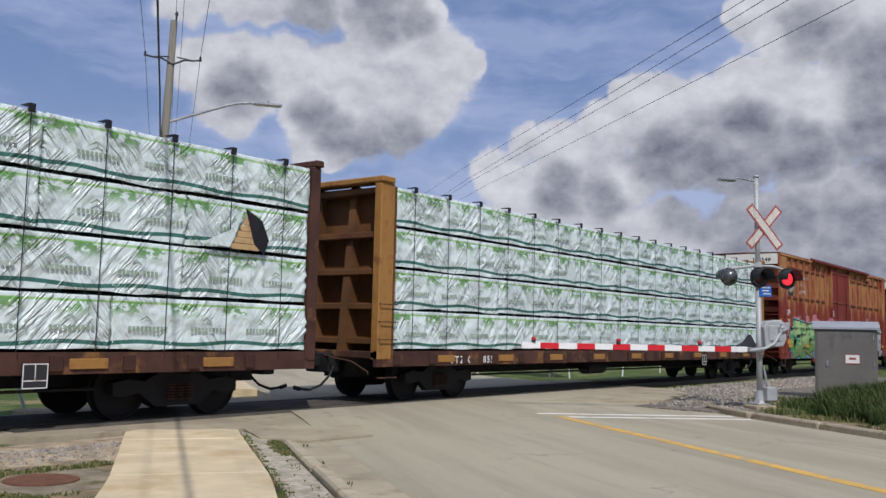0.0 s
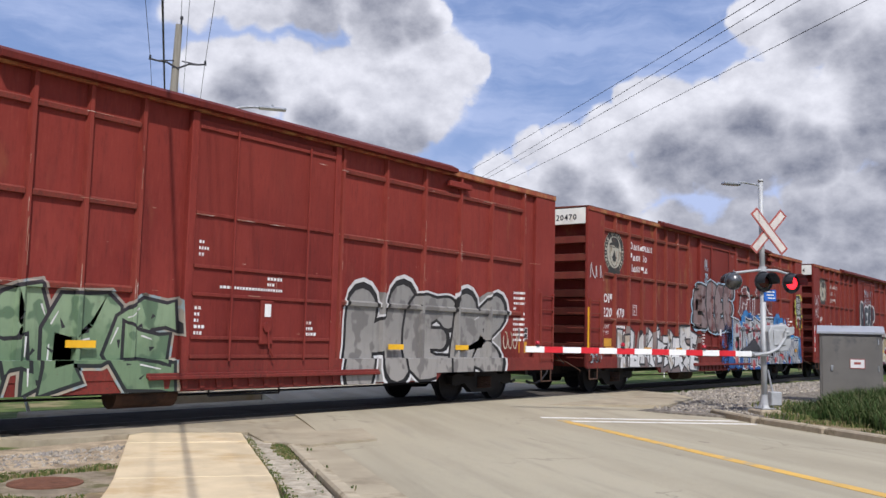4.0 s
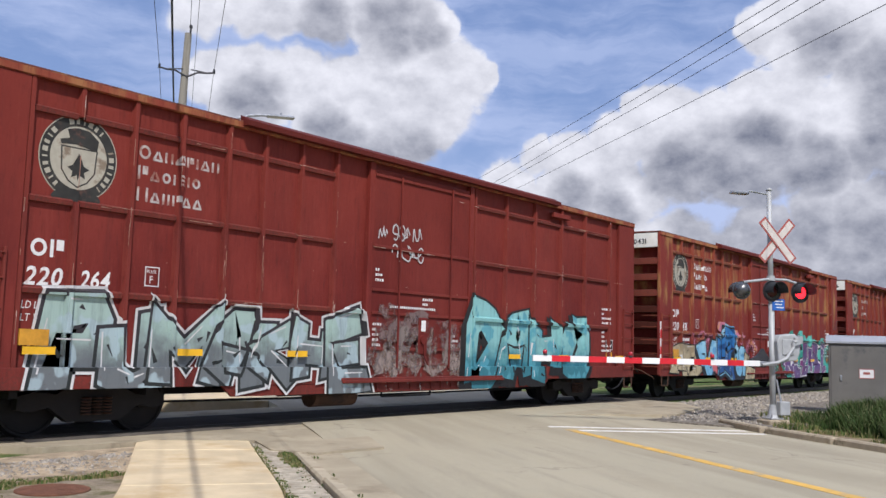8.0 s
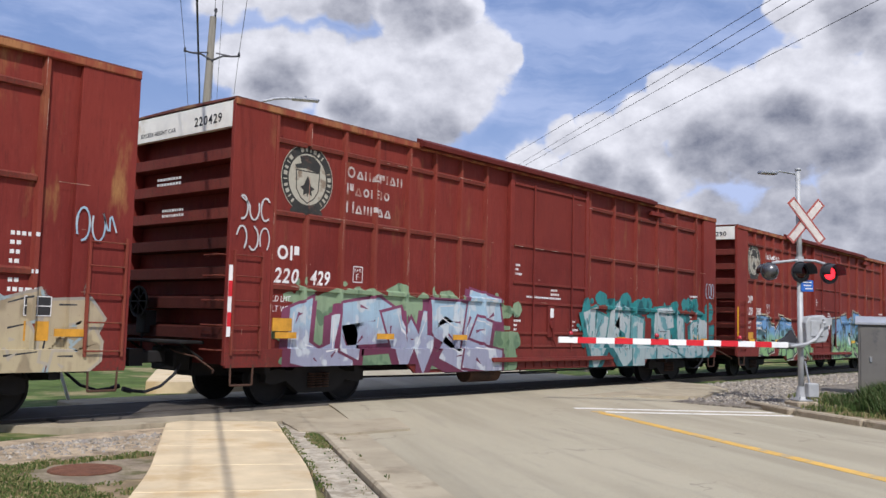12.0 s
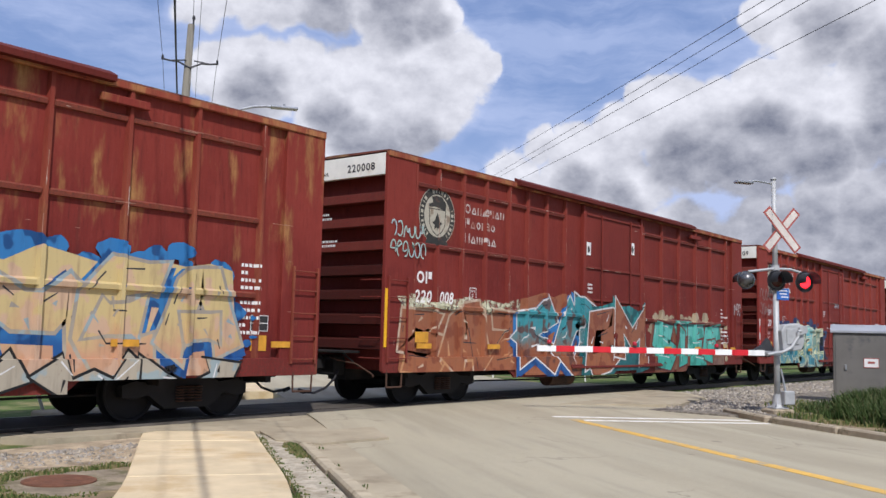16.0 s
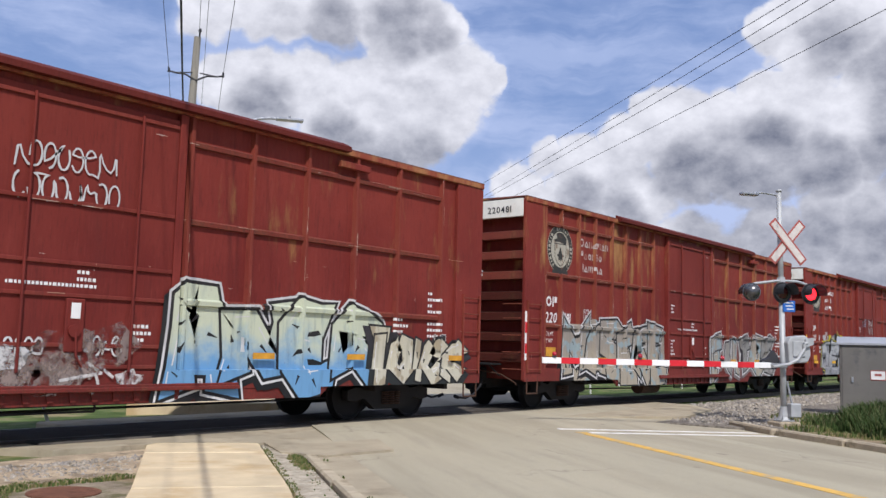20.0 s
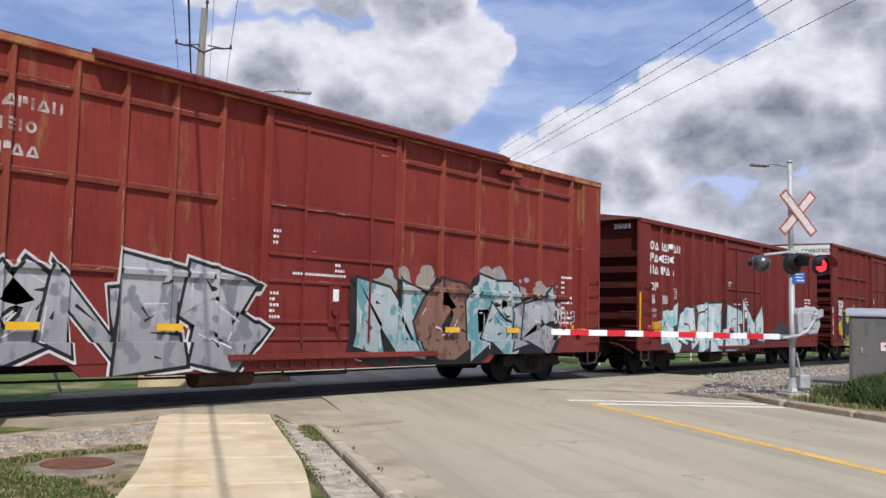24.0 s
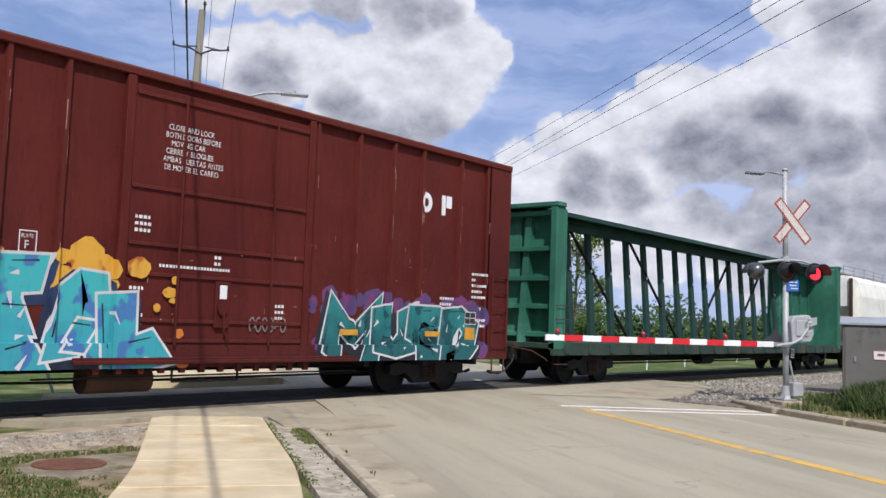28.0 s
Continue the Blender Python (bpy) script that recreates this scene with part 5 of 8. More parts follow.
def onto_side(bm, ribs, depth, rails=(), base=None):
    """Lay a flat painting onto a car's side: cut it where the relief bends, then let it follow posts, rails and sill."""
    if not bm.verts:
        return
    profiles = []
    for x, w in ribs:
        top, foot = (0.032, 0.058) if w < 0.1 else (w, w + 0.005)
        profiles.append((x, top, foot, -0.037 if w > 1.2 else 0.0))
    xs, zs = [v.co.x for v in bm.verts], [v.co.z for v in bm.verts]
    lo, hi, z_lo, z_hi = min(xs), max(xs), min(zs), max(zs)
    cuts_x = [x + s * e for x, top, foot, _ in profiles for s in (-1, 1) for e in (top, foot)]
    cuts_z = [z + e for z in rails for e in (-0.052, -0.042, 0.027, 0.062)]
    if base:
        cuts_z += [base[0] + SILL, base[0] + SILL + 0.006, base[0] - 0.03, base[1][2]]
        if z_lo < base[0] - 0.03:
            cuts_x += [base[1][0] + 0.25, base[1][1] - 0.25]

    def cut(co, no):
        bmesh.ops.bisect_plane(bm, geom=bm.verts[:] + bm.edges[:] + bm.faces[:], plane_co=co, plane_no=no)

    for e in cuts_x:
        if lo < e < hi:
            cut((e, 0, 0), (1, 0, 0))
    for e in cuts_z:
        if z_lo < e < z_hi:
            cut((0, 0, e), (0, 0, 1))
    if base:
        gone = []
        for f in bm.faces:
            c = f.calc_center_median()
            if c.z < base[0] - 0.03 and not (base[1][0] + 0.25 < c.x < base[1][1] - 0.25 and c.z > base[1][2]):
                gone.append(f)
        bmesh.ops.delete(bm, geom=gone, context="FACES")

    def ease(v, a, b, fa, fb):
        return fa + (fb - fa) * max(0.0, min(1.0, (v - a) / (b - a)))

    for v in bm.verts:
        y = depth
        for x, top, foot, push in profiles:
            d = abs(v.co.x - x)
            if d < foot + 1e-5:
                y = min(y, ease(d, top, foot, push, depth))
        for z in rails:
            d = v.co.z - z
            if -0.052 < d < 0.062:
                y = min(y, ease(d, -0.052, -0.042, depth, 0.028) if d < -0.04 else ease(d, -0.042, 0.027, 0.028, 0.018) if d < 0.0271 else ease(d, 0.027, 0.062, 0.018, depth))
        if base and v.co.z < base[0] + SILL + 0.006:
            y = min(y, ease(v.co.z, base[0] + SILL, base[0] + SILL + 0.006, -0.013, depth))
        v.co.y += y


def blob(bm, x, z, rx, rz, y, rng, spiky=0.25):
    k = rng.uniform(0, 9)
    flat_poly(bm, [(x + rx * math.cos(a) * r, z + rz * math.sin(a) * r) for a, r in
                   ((i * math.tau / 14, 1 + spiky * math.sin(i * 2.3 + k) * rng.uniform(0.3, 1)) for i in range(14))], y)


def stroke(bm, pts, half, y):
    """A sprayed line of slightly uneven width through the points."""
    for k, ((xa, za), (xb, zb)) in enumerate(zip(pts, pts[1:])):
        d = Vector((xb - xa, zb - za))
        if d.length > 0.004:
            q = Vector((-d.y, d.x)).normalized() * half
            e = d.normalized() * half * 0.6
            flat_poly(bm, [(xa - q.x - e.x, za - q.y - e.y), (xb - q.x + e.x, zb - q.y + e.y), (xb + q.x + e.x, zb + q.y + e.y), (xa + q.x - e.x, za + q.y - e.y)], y - 0.00012 * k)


# letters as the strokes of a fat marker on a grid of 5 by 7
STROKES = {
    "A": "00 15 26 36 40;12 32", "B": "00 06 36 45 33 03;33 42 41 30 00", "C": "45 36 16 05 01 10 30 41", "D": "00 06 26 44 42 20 00", "E": "46 06 00 40;03 33",
    "F": "46 06 00;03 33", "G": "45 36 16 05 01 10 30 42 22", "H": "06 00;46 40;03 43", "I": "26 20", "J": "06 46;36 31 20 10 02", "K": "06 00;46 03 40",
    "L": "06 00 40", "M": "00 06 23 46 40", "N": "00 06 40 46", "O": "26 15 02 20 42 45 26", "P": "00 06 36 45 43 03", "R": "00 06 36 45 43 03;13 40",
    "S": "45 36 06 04 42 30 01", "T": "06 46;26 20", "U": "06 01 20 41 46", "V": "06 20 46", "W": "06 10 23 30 46", "X": "06 40;00 46", "Y": "06 23 46;23 20", "Z": "06 46 00 40",
}


def ribbon(pts, halves, tips=(0.0, 0.0)):
    """Left and right edges of a fat line, mitred at its bends, its ends cut askew."""
    n = len(pts)
    left, right = [], []
    for i, p in enumerate(pts):
        a = (pts[i] - pts[i - 1]).normalized() if i else None
        b = (pts[i + 1] - pts[i]).normalized() if i < n - 1 else None
        if a is None or b is None:
            d = a or b
            m = Vector((-d.y, d.x))
            s, skew = 1.0, d * halves[i] * (tips[0] if i == 0 else tips[1])
            left.append(p + m * halves[i] * s + skew)
            right.append(p - m * halves[i] * s - skew)
            continue
        m = Vector((-(a + b).y, (a + b).x))
        if m.length < 0.2:
            m = Vector((-a.y, a.x))
        m.normalize()
        s = min(1.7, 1.0 / max(0.35, m.dot(Vector((-a.y, a.x)))))
        left.append(p + m * halves[i] * s)
        right.append(p - m * halves[i] * s)
    return left, right


def lay_ribbon(bm, pts, halves, y, slot, tips=(0.0, 0.0), round_end=False):
    left, right = ribbon(pts, halves, tips)
    lv, rv = [[bm.verts.new((p.x, y, p.y)) for p in side] for side in (left, right)]
    for i in range(len(pts) - 1):
        f = bm.faces.new((lv[i], lv[i + 1], rv[i + 1], rv[i]))
        f.material_index = slot
    if round_end:
        for p, h in ((pts[0], halves[0]), (pts[-1], halves[-1])):
            f = bm.faces.new([bm.verts.new((p.x + h * math.cos(i * math.tau / 12), y + 0.00005, p.y + h * math.sin(i * math.tau / 12))) for i in range(12)])
            f.material_index = slot


def soften(pts, times):
    """Round off the bends of a line."""
    for _ in range(times):
        out = [pts[0]]
        for a, b in zip(pts, pts[1:]):
            out += [a.lerp(b, 0.27), a.lerp(b, 0.73)]
        pts = out + [pts[-1]]
    return pts


def letter_strokes(ch, x0, x1, z0, z1, style, rng, weight):
    """The strokes of one letter in its slot: points, half widths, skewed ends."""
    w, h = x1 - x0, z1 - z0
    slim = 0.72 if ch in "MWNX" else 0.82 if ch in "HKUAOGDRB" else 0.95
    hx, hz = weight * w * slim, min(weight * w, 0.135 * h)
    lean, seed = rng.uniform(-0.06, 0.14), rng.uniform(0, 60)
    warp = [rng.uniform(-0.10, 0.08) * h for _ in range(4)]
    out = []
    for run in STROKES[ch].split(";"):
        raw = [Vector((int(c[0]) / 4, int(c[1]) / 6)) for c in run.split()]
        if ch != "I" and style != "bubble" and rng.random() < 0.6:
            # a limb drawn out past the letter
            raw[-1] += (raw[-1] - raw[-2]).normalized() * rng.uniform(0.03, 0.16)
        pts = []
        for p in soften(raw, 2 if style == "bubble" else 1 if style == "round" else 0):
            u, v = p.x, p.y
            q = Vector((x0 + hx + (w - 2 * hx) * u + lean * (v - 0.5) * h, z0 + hz + (h - 2 * hz) * v))
            q.y += (warp[0] * (1 - u) + warp[1] * u) * (1 - v) + (warp[2] * (1 - u) + warp[3] * u) * v
            k = Vector((q.x * 1.3 + seed, q.y * 1.3, seed))
            q += Vector((0.10 * min(1.0, w) * noise.noise(k), 0.07 * h * noise.noise(k + Vector((7, 3, 1)))))
            pts.append(q)
        halves = []
        for i in range(len(pts)):
            d = (pts[min(i + 1, len(pts) - 1)] - pts[max(i - 1, 0)]).normalized()
            halves.append(hx * abs(d.y) + hz * abs(d.x) * 0.95)
        flare = 1.0 if style == "bubble" else rng.uniform(1.05, 1.4)
        halves[0] *= flare
        halves[-1] *= flare
        tips = (0, 0) if style == "bubble" else (rng.uniform(-0.5, 0.5), rng.uniform(-0.5, 0.5))
        out.append((pts, halves, tips))
    return out


def graffiti(car, ribs, depth, rails, base, spec, seed, level=0):
    """A sprayed piece: overlapping fat letters, each with rim, inner lines and shine, before a block shadow, a backing cloud and bursts."""
    rng = random.Random(seed)
    text, x0, x1, z0, z1 = spec[:5]
    fills, edge, glow, block, back, burst, style, weight = spec[5]
    h = z1 - z0

    def lay(bm, mats, name, parent, label="", kind=""):
        if not bm.faces:
            bm.free()
            return None
        bmesh.ops.triangulate(bm, faces=bm.faces[:])
        onto_side(bm, ribs, depth, rails, base)
        ob = part(name, bm, mats[0], parent, label)
        for m in mats[1:]:
            ob.data.materials.append(m)
        if kind:
            tagged(ob, kind=kind)
        return ob

    if text.startswith("@"):
        # bursts and drips of old paint in two tones
        n = int(text[1:])
        bm, over = B(), B()
        for i in range(n * 3):
            x, z = x0 + (x1 - x0) * rng.random(), z0 + h * rng.uniform(0.15, 0.85)
            blob(bm, x, z, rng.uniform(0.3, 0.6), h * rng.uniform(0.2, 0.4), -0.003 - 0.0001 * i - 0.011 * level, rng, 0.25)
            if rng.random() < 0.5:
                stroke(bm, [(x, z), (x + 0.02, z - h * rng.uniform(0.3, 0.6))], 0.03, -0.007 - 0.011 * level)
        for i in range(n * 2):
            x, z = x0 + (x1 - x0) * rng.random(), z0 + h * rng.uniform(0.1, 0.95)
            if rng.random() < 0.5:
                blob(over, x, z, rng.uniform(0.15, 0.4), h * rng.uniform(0.12, 0.25), -0.010 - 0.011 * level, rng, 0.3)
            else:
                stroke(over, [(x, z), (x + rng.uniform(-0.3, 0.3), z - h * 0.2), (x + rng.uniform(-0.4, 0.4), z - h * rng.uniform(0.3, 0.5))], 0.022, -0.011 - 0.011 * level)
        root = lay(bm, [spray(fills[0], True)], "graffiti", car, "bursts and drips of old sprayed paint", "stuff")
        lay(over, [spray(edge, True)], "overspray", root, kind="stuff")
        return

    n = len(text)
    widths = [0.55 if ch == "I" else 1.2 if ch in "MW" else 1.0 for ch in text]
    x, letters = x0, []
    for ch, sw in zip(text, widths):
        w = (x1 - x0) * sw / sum(widths)
        lap = 0.07 * w
        letters.append(letter_strokes(ch, x - lap, x + w + lap, z0 + h * rng.uniform(-0.02, 0.06), z1 - h * rng.uniform(-0.02, 0.12), style, rng, weight))
        x += w
    rim = 0.066 if style == "bubble" else 0.058
    if h < 1.2 or edge in ("white", "butter"):
        rim = 0.042
    fat = style == "bubble"
    y, step = -0.003 - 0.011 * level, 0.0004
    root = None

    def grown(bm, extra, y, slot=0, dx=0.0, dz=0.0):
        for letter in letters:
            for pts, halves, tips in letter:
                ends = [p.copy() + Vector((dx, dz)) for p in pts]
                ends[0] -= (ends[1] - ends[0]).normalized() * extra
                ends[-1] += (ends[-1] - ends[-2]).normalized() * extra
                lay_ribbon(bm, ends, [q + extra for q in halves], y, slot, tips, fat)
                y -= 0.00006
        return y

    if burst:
        bm = B()
        for i in range(n * 11):
            top = rng.random() < 0.72
            bx = x0 + (x1 - x0) * rng.random() if top else rng.choice((x0 - 0.1, x1 + 0.1)) + rng.uniform(-0.35, 0.35)
            bz = z1 + rng.uniform(-0.18, 0.10) * h if top else z0 + h * rng.uniform(0.05, 0.95)
            r = rng.uniform(0.08, 0.25) * (1.0 if rng.random() < 0.6 else 0.45)
            blob(bm, bx, max(bz, 0.62), r * rng.uniform(0.9, 1.5), r * rng.uniform(0.7, 1.2), y - 0.00004 * i, rng, 0.10)
        y -= 0.0035
        root = lay(bm, [spray(burst)], "graffiti", car, "sprayed graffiti over bursts of paint", "stuff")
    if back:
        bm = B()
        m = max(6, int((x1 - x0) * 2.2))
        pts = [(x0 - 0.12, z0 + 0.1 * h), (x0 + 0.1, z0 - 0.01), (x1 - 0.1, z0 - 0.01), (x1 + 0.12, z0 + 0.1 * h)]
        pts += [(x0 + (x1 - x0) * i / m + rng.uniform(-0.05, 0.05), z1 + h * (0.09 * abs(math.sin(i * 1.7 + seed)) - rng.uniform(0.02, 0.14))) for i in range(m, -1, -1)]
        flat_poly(bm, pts, y)
        y -= step
        ob = lay(bm, [spray(back)], "backing" if root else "graffiti", root or car, "" if root else "sprayed graffiti on a painted cloud")
        root = root or ob
    if block:
        bm = B()
        end = grown(bm, rim + 0.045, y, 0, -0.085, -0.09)
        end = grown(bm, rim + 0.01, end, 0, 0.03, -0.13)
        y = end - step
        ob = lay(bm, [spray(block)], "block_shadow" if root else "graffiti", root or car, "" if root else "sprayed graffiti with a block shadow", "stuff")
        root = root or ob
    if glow:
        bm = B()
        y = grown(bm, rim + 0.042, y) - step
        ob = lay(bm, [spray(glow)], "surround" if root else "graffiti", root or car, "" if root else "sprayed graffiti with a pale outline", "stuff")
        root = root or ob
    if not root:
        bm = B()
        for i in range(n * 5):
            blob(bm, x0 + (x1 - x0) * rng.random(), z0 + h * rng.uniform(0.2, 1.02), rng.uniform(0.06, 0.16), rng.uniform(0.06, 0.2), y - 0.00004 * i, rng, 0.3)
        y -= 0.0025
        root = lay(bm, [spray(edge, True)], "graffiti", car, "sprayed graffiti lettering", "stuff")
    inner = "white" if edge in ("black", "dark", "navy", "ink", "wine", "plum") else "ink"
    for i, letter in enumerate(letters):
        bm = B()
        split = [rng.random() < 0.55 and style != "bubble" for _ in letter]
        for k, (pts, halves, tips) in enumerate(letter):
            if k == 0 or split[k]:
                rest = [j for j in range(k, len(letter)) if j == k or (k == 0 and not split[j])]
                for j in rest:
                    p2, h2, t2 = letter[j]
                    ends = [p.copy() for p in p2]
                    ends[0] -= (ends[1] - ends[0]).normalized() * rim
                    ends[-1] += (ends[-1] - ends[-2]).normalized() * rim
                    lay_ribbon(bm, ends, [q + rim for q in h2], y, 0, t2, fat)
                    y -= 0.0001
            lay_ribbon(bm, pts, halves, y, 1, tips, fat)
            y -= 0.00014
            if edge == "butter" and rng.random() < 0.7:
                # a second line within
                for slot, grow in ((0, 0.80), (1, 0.68)):
                    lay_ribbon(bm, pts, [q * grow for q in halves], y, slot, tips, fat)
                    y -= 0.0001
        for pts, halves, _ in letter:
            # dark cuts and light edges along the strokes
            for a, b, q in zip(pts, pts[1:], halves):
                d = b - a
                if d.length < 0.3:
                    continue
                m = Vector((-d.y, d.x)).normalized()
                if rng.random() < 0.75:
                    s0, s1, o = rng.uniform(0.05, 0.3), rng.uniform(0.6, 0.95), rng.choice((0.62, 0.72)) * q
                    if m.y < 0 or (abs(m.y) < 0.3 and m.x > 0):
                        o = -o
                    lay_ribbon(bm, [a + d * s0 + m * o, a + d * s1 + m * o * rng.uniform(0.8, 1.1)], [0.014, 0.008], y, 2, (0, 0))
                    y -= 0.00006
                if rng.random() < 0.85:
                    s0, o = rng.uniform(0.1, 0.7), rng.uniform(-0.5, 0.5) * q
                    lay_ribbon(bm, [a + d * s0 + m * o, a + d * (s0 + rng.uniform(0.12, 0.3)) + m * (o + rng.uniform(-0.6, 0.6) * q)], [rng.uniform(0.015, 0.042), 0.006], y, 0, (0, 0))
                    y -= 0.00006
        lay(bm, [spray(edge), spray(fills[i % len(fills)]), spray(inner)], "letter", root)
    dots = DOTS.get(text)
    if dots:
        for letter in letters:
            for pts, halves, _ in letter:
                for p, q in zip(pts, halves):
                    bm = B()
                    r = rng.uniform(0.35, 0.6) * q
                    blob(bm, p.x, p.y, r, r * 1.2, y - 0.001, rng, 0.06)
                    lay(bm, [spray(dots)], "paint_dot", root)


DOTS = {"PITSAHK": "red"}


def scrawl(car, x, z, w, h, seed, col="white"):
    """A quick line tag: looping thin strokes in one or two rows."""
    rng = random.Random(seed)
    bm = B()
    rows = 2 if h > 0.75 else 1
    y = -0.022
    for r in range(rows):
        rh = h / rows * 0.85
        z0 = z + r * h / rows
        n = max(3, int(w / (rh * 0.5)))
        pts = []
        for i in range(n):
            cx, s = x + w * i / n, w / n
            k = rng.random()
            if k < 0.68:
                a0 = rng.uniform(0, 6)
                one = [(cx + s * (0.5 + 0.45 * math.cos(a0 + j * 0.8)), z0 + rh * (0.5 + 0.48 * math.sin(a0 + j * 0.8))) for j in range(rng.choice((6, 7, 8)))]
            else:
                one = [(cx + s * rng.uniform(0, 0.3), z0 + rh * rng.uniform(-0.1, 0.2)), (cx + s * rng.uniform(0.1, 0.5), z0 + rh * rng.uniform(0.8, 1.15)), (cx + s * rng.uniform(0.4, 0.8), z0 + rh * rng.uniform(0.1, 0.5))]
            pts += [Vector(p) for p in one]
            if rng.random() < 0.45 and len(pts) > 3:
                run = soften(pts, 1)
                lay_ribbon(bm, run, [0.012 + 0.006 * math.sin(j * 0.9) ** 2 for j in range(len(run))], y, 0)
                y -= 0.0004
                pts = []
        if len(pts) > 2:
            run = soften(pts, 1)
            lay_ribbon(bm, run, [0.013] * len(run), y, 0)
            y -= 0.0004
    tagged(part("tag", bm, spray(col), car, "thin sprayed line tag"), kind="stuff")


# ---- running gear shared by all cars ----


def cached(key, make):
    if key not in MESHES:
        MESHES[key] = make()
    return MESHES[key]


def wheel_mesh():
    bm = B()
    lathe(bm, [(0.0, 0.20), (0.01, 0.40), (-0.02, 0.42), (-0.02, 0.455), (0.10, 0.457), (0.13, 0.485), (0.14, 0.47), (0.14, 0.1)], (0, 0, 0.457), (0, 1, 0), 30)
    lathe(bm, [(-0.10, 0.07), (-0.09, 0.10), (0.02, 0.11), (0.02, 0.05)], (0, 0, 0.457), (0, 1, 0), 14)
    return mesh_of("wheel", bm, BLACK)


def side_frame_mesh():
    bm = B()
    prof = [(-1.18, 0.40), (-1.18, 0.58), (-0.95, 0.64), (-0.62, 0.60), (-0.34, 0.74), (0.34, 0.74), (0.62, 0.60), (0.95, 0.64), (1.18, 0.58), (1.18, 0.40), (1.0, 0.36), (0.72, 0.42), (0.42, 0.20), (-0.42, 0.20), (-0.72, 0.42), (-1.0, 0.36)]
    poly(bm, [(x, -0.07, z) for x, z in prof], (0, 0.16, 0))
    return mesh_of("side_frame", bm, BLACK)


def spring_mesh():
    bm = B()
    for dx in (-0.17, 0.0, 0.17):
        for i in range(6):
            lathe(bm, [(0.0, 0.062), (0.012, 0.075), (0.024, 0.062)], (dx, -0.09, 0.30 + 0.045 * i), (0, 0, 1), 10)
    return mesh_of("spring", bm, RUST)


def truck(car, x, yc=1.55):
    bm = B()
    box(bm, -0.2, 0.2, yc - 1.0, yc + 1.0, 0.42, 0.66, 0.03)
    for dx in (-0.89, 0.89):
        rod(bm, (dx, yc - 0.72, 0.457), (dx, yc + 0.72, 0.457), 0.08, None, 10)
        box(bm, dx * 0.55 - 0.06, dx * 0.55 + 0.06, yc - 0.8, yc + 0.8, 0.40, 0.52)
    t = part("truck", bm, BLACK, car, "black two-axle truck")
    t.matrix_local = pose(x, 0, 0)
    w, f, s = cached("wheel", wheel_mesh), cached("side_frame", side_frame_mesh), cached("spring", spring_mesh)
    for dx in (-0.89, 0.89):
        again("wheel", w, t, (dx, yc - 0.82, 0))
        again("wheel", w, t, (dx, yc + 0.82, 0), 180)
    again("side_frame", f, t, (0, yc - 1.02, 0))
    again("side_frame", f, t, (0, yc + 1.02, 0))
    tagged(again("spring", s, t, (0, yc - 1.04, 0)), kind="stuff")
    return t


def coupler_mesh():
    bm = B()
    box(bm, -0.62, 0.3, -0.09, 0.09, 0.72, 0.92, 0.02)
    poly(bm, [(-0.62, -0.2, 0.68), (-0.86, -0.2, 0.68), (-0.92, -0.02, 0.68), (-0.80, 0.16, 0.68), (-0.62, 0.2, 0.68)], (0, 0, 0.28))
    box(bm, -0.12, 0.2, -0.35, 0.35, 0.6, 1.0, 0.03)
    return mesh_of("coupler", bm, BLACK)


def hose_mesh():
    bm = B()
    tube(bm, [(0.0, -0.35, 0.72), (-0.12, -0.38, 0.55), (-0.35, -0.36, 0.36), (-0.62, -0.33, 0.27), (-0.9, -0.3, 0.30)], 0.025, 8)
    rod(bm, (-0.86, -0.30, 0.29), (-1.0, -0.29, 0.33), 0.04, None, 8)
    return mesh_of("air_hose", bm, INK)


def lever_mesh():
    bm = B()
    tube(bm, [(-0.08, -0.1, 0.98), (-0.2, -0.5, 0.92), (-0.16, -1.0, 0.86), (-0.05, -1.35, 0.66), (-0.12, -1.42, 0.62)], 0.014, 6)
    return mesh_of("cut_lever", bm, RUST)


def ends_gear(car, L, yc=1.55):
    for x, rz in ((0, 0), (L, 180)):
        again("coupler", cached("coupler", coupler_mesh), car, (x, yc, 0), rz)
        again("air_hose", cached("air_hose", hose_mesh), car, (x, yc, 0), rz)
        again("cut_lever", cached("cut_lever", lever_mesh), car, (x, yc, 0), rz)


def grab_mesh(w):
    bm = B()
    tube(bm, [(0, 0.02, 0), (0, -0.06, 0), (w, -0.06, 0), (w, 0.02, 0)], 0.011, 6)
    return mesh_of("rung", bm, PAINT)


def end_grab_mesh(w):
    bm = B()
    tube(bm, [(0.05, 0, 0), (-0.08, 0, 0), (-0.08, w, 0), (0.05, w, 0)], 0.012, 6)
    return mesh_of("rung", bm, PAINT)


# ---- boxcars ----


class Kind:
    """Sizes of one pattern of boxcar."""

    def __init__(self, key, L, H, ribs, rails, door, tiers, white, canopy, belly, corner, peak, truck_x):
        self.key, self.L, self.H, self.ribs, self.rails, self.door, self.tiers = key, L, H, ribs, rails, door, tiers
        self.white, self.canopy, self.belly, self.corner, self.peak, self.truck_x = white, canopy, belly, corner, peak, truck_x


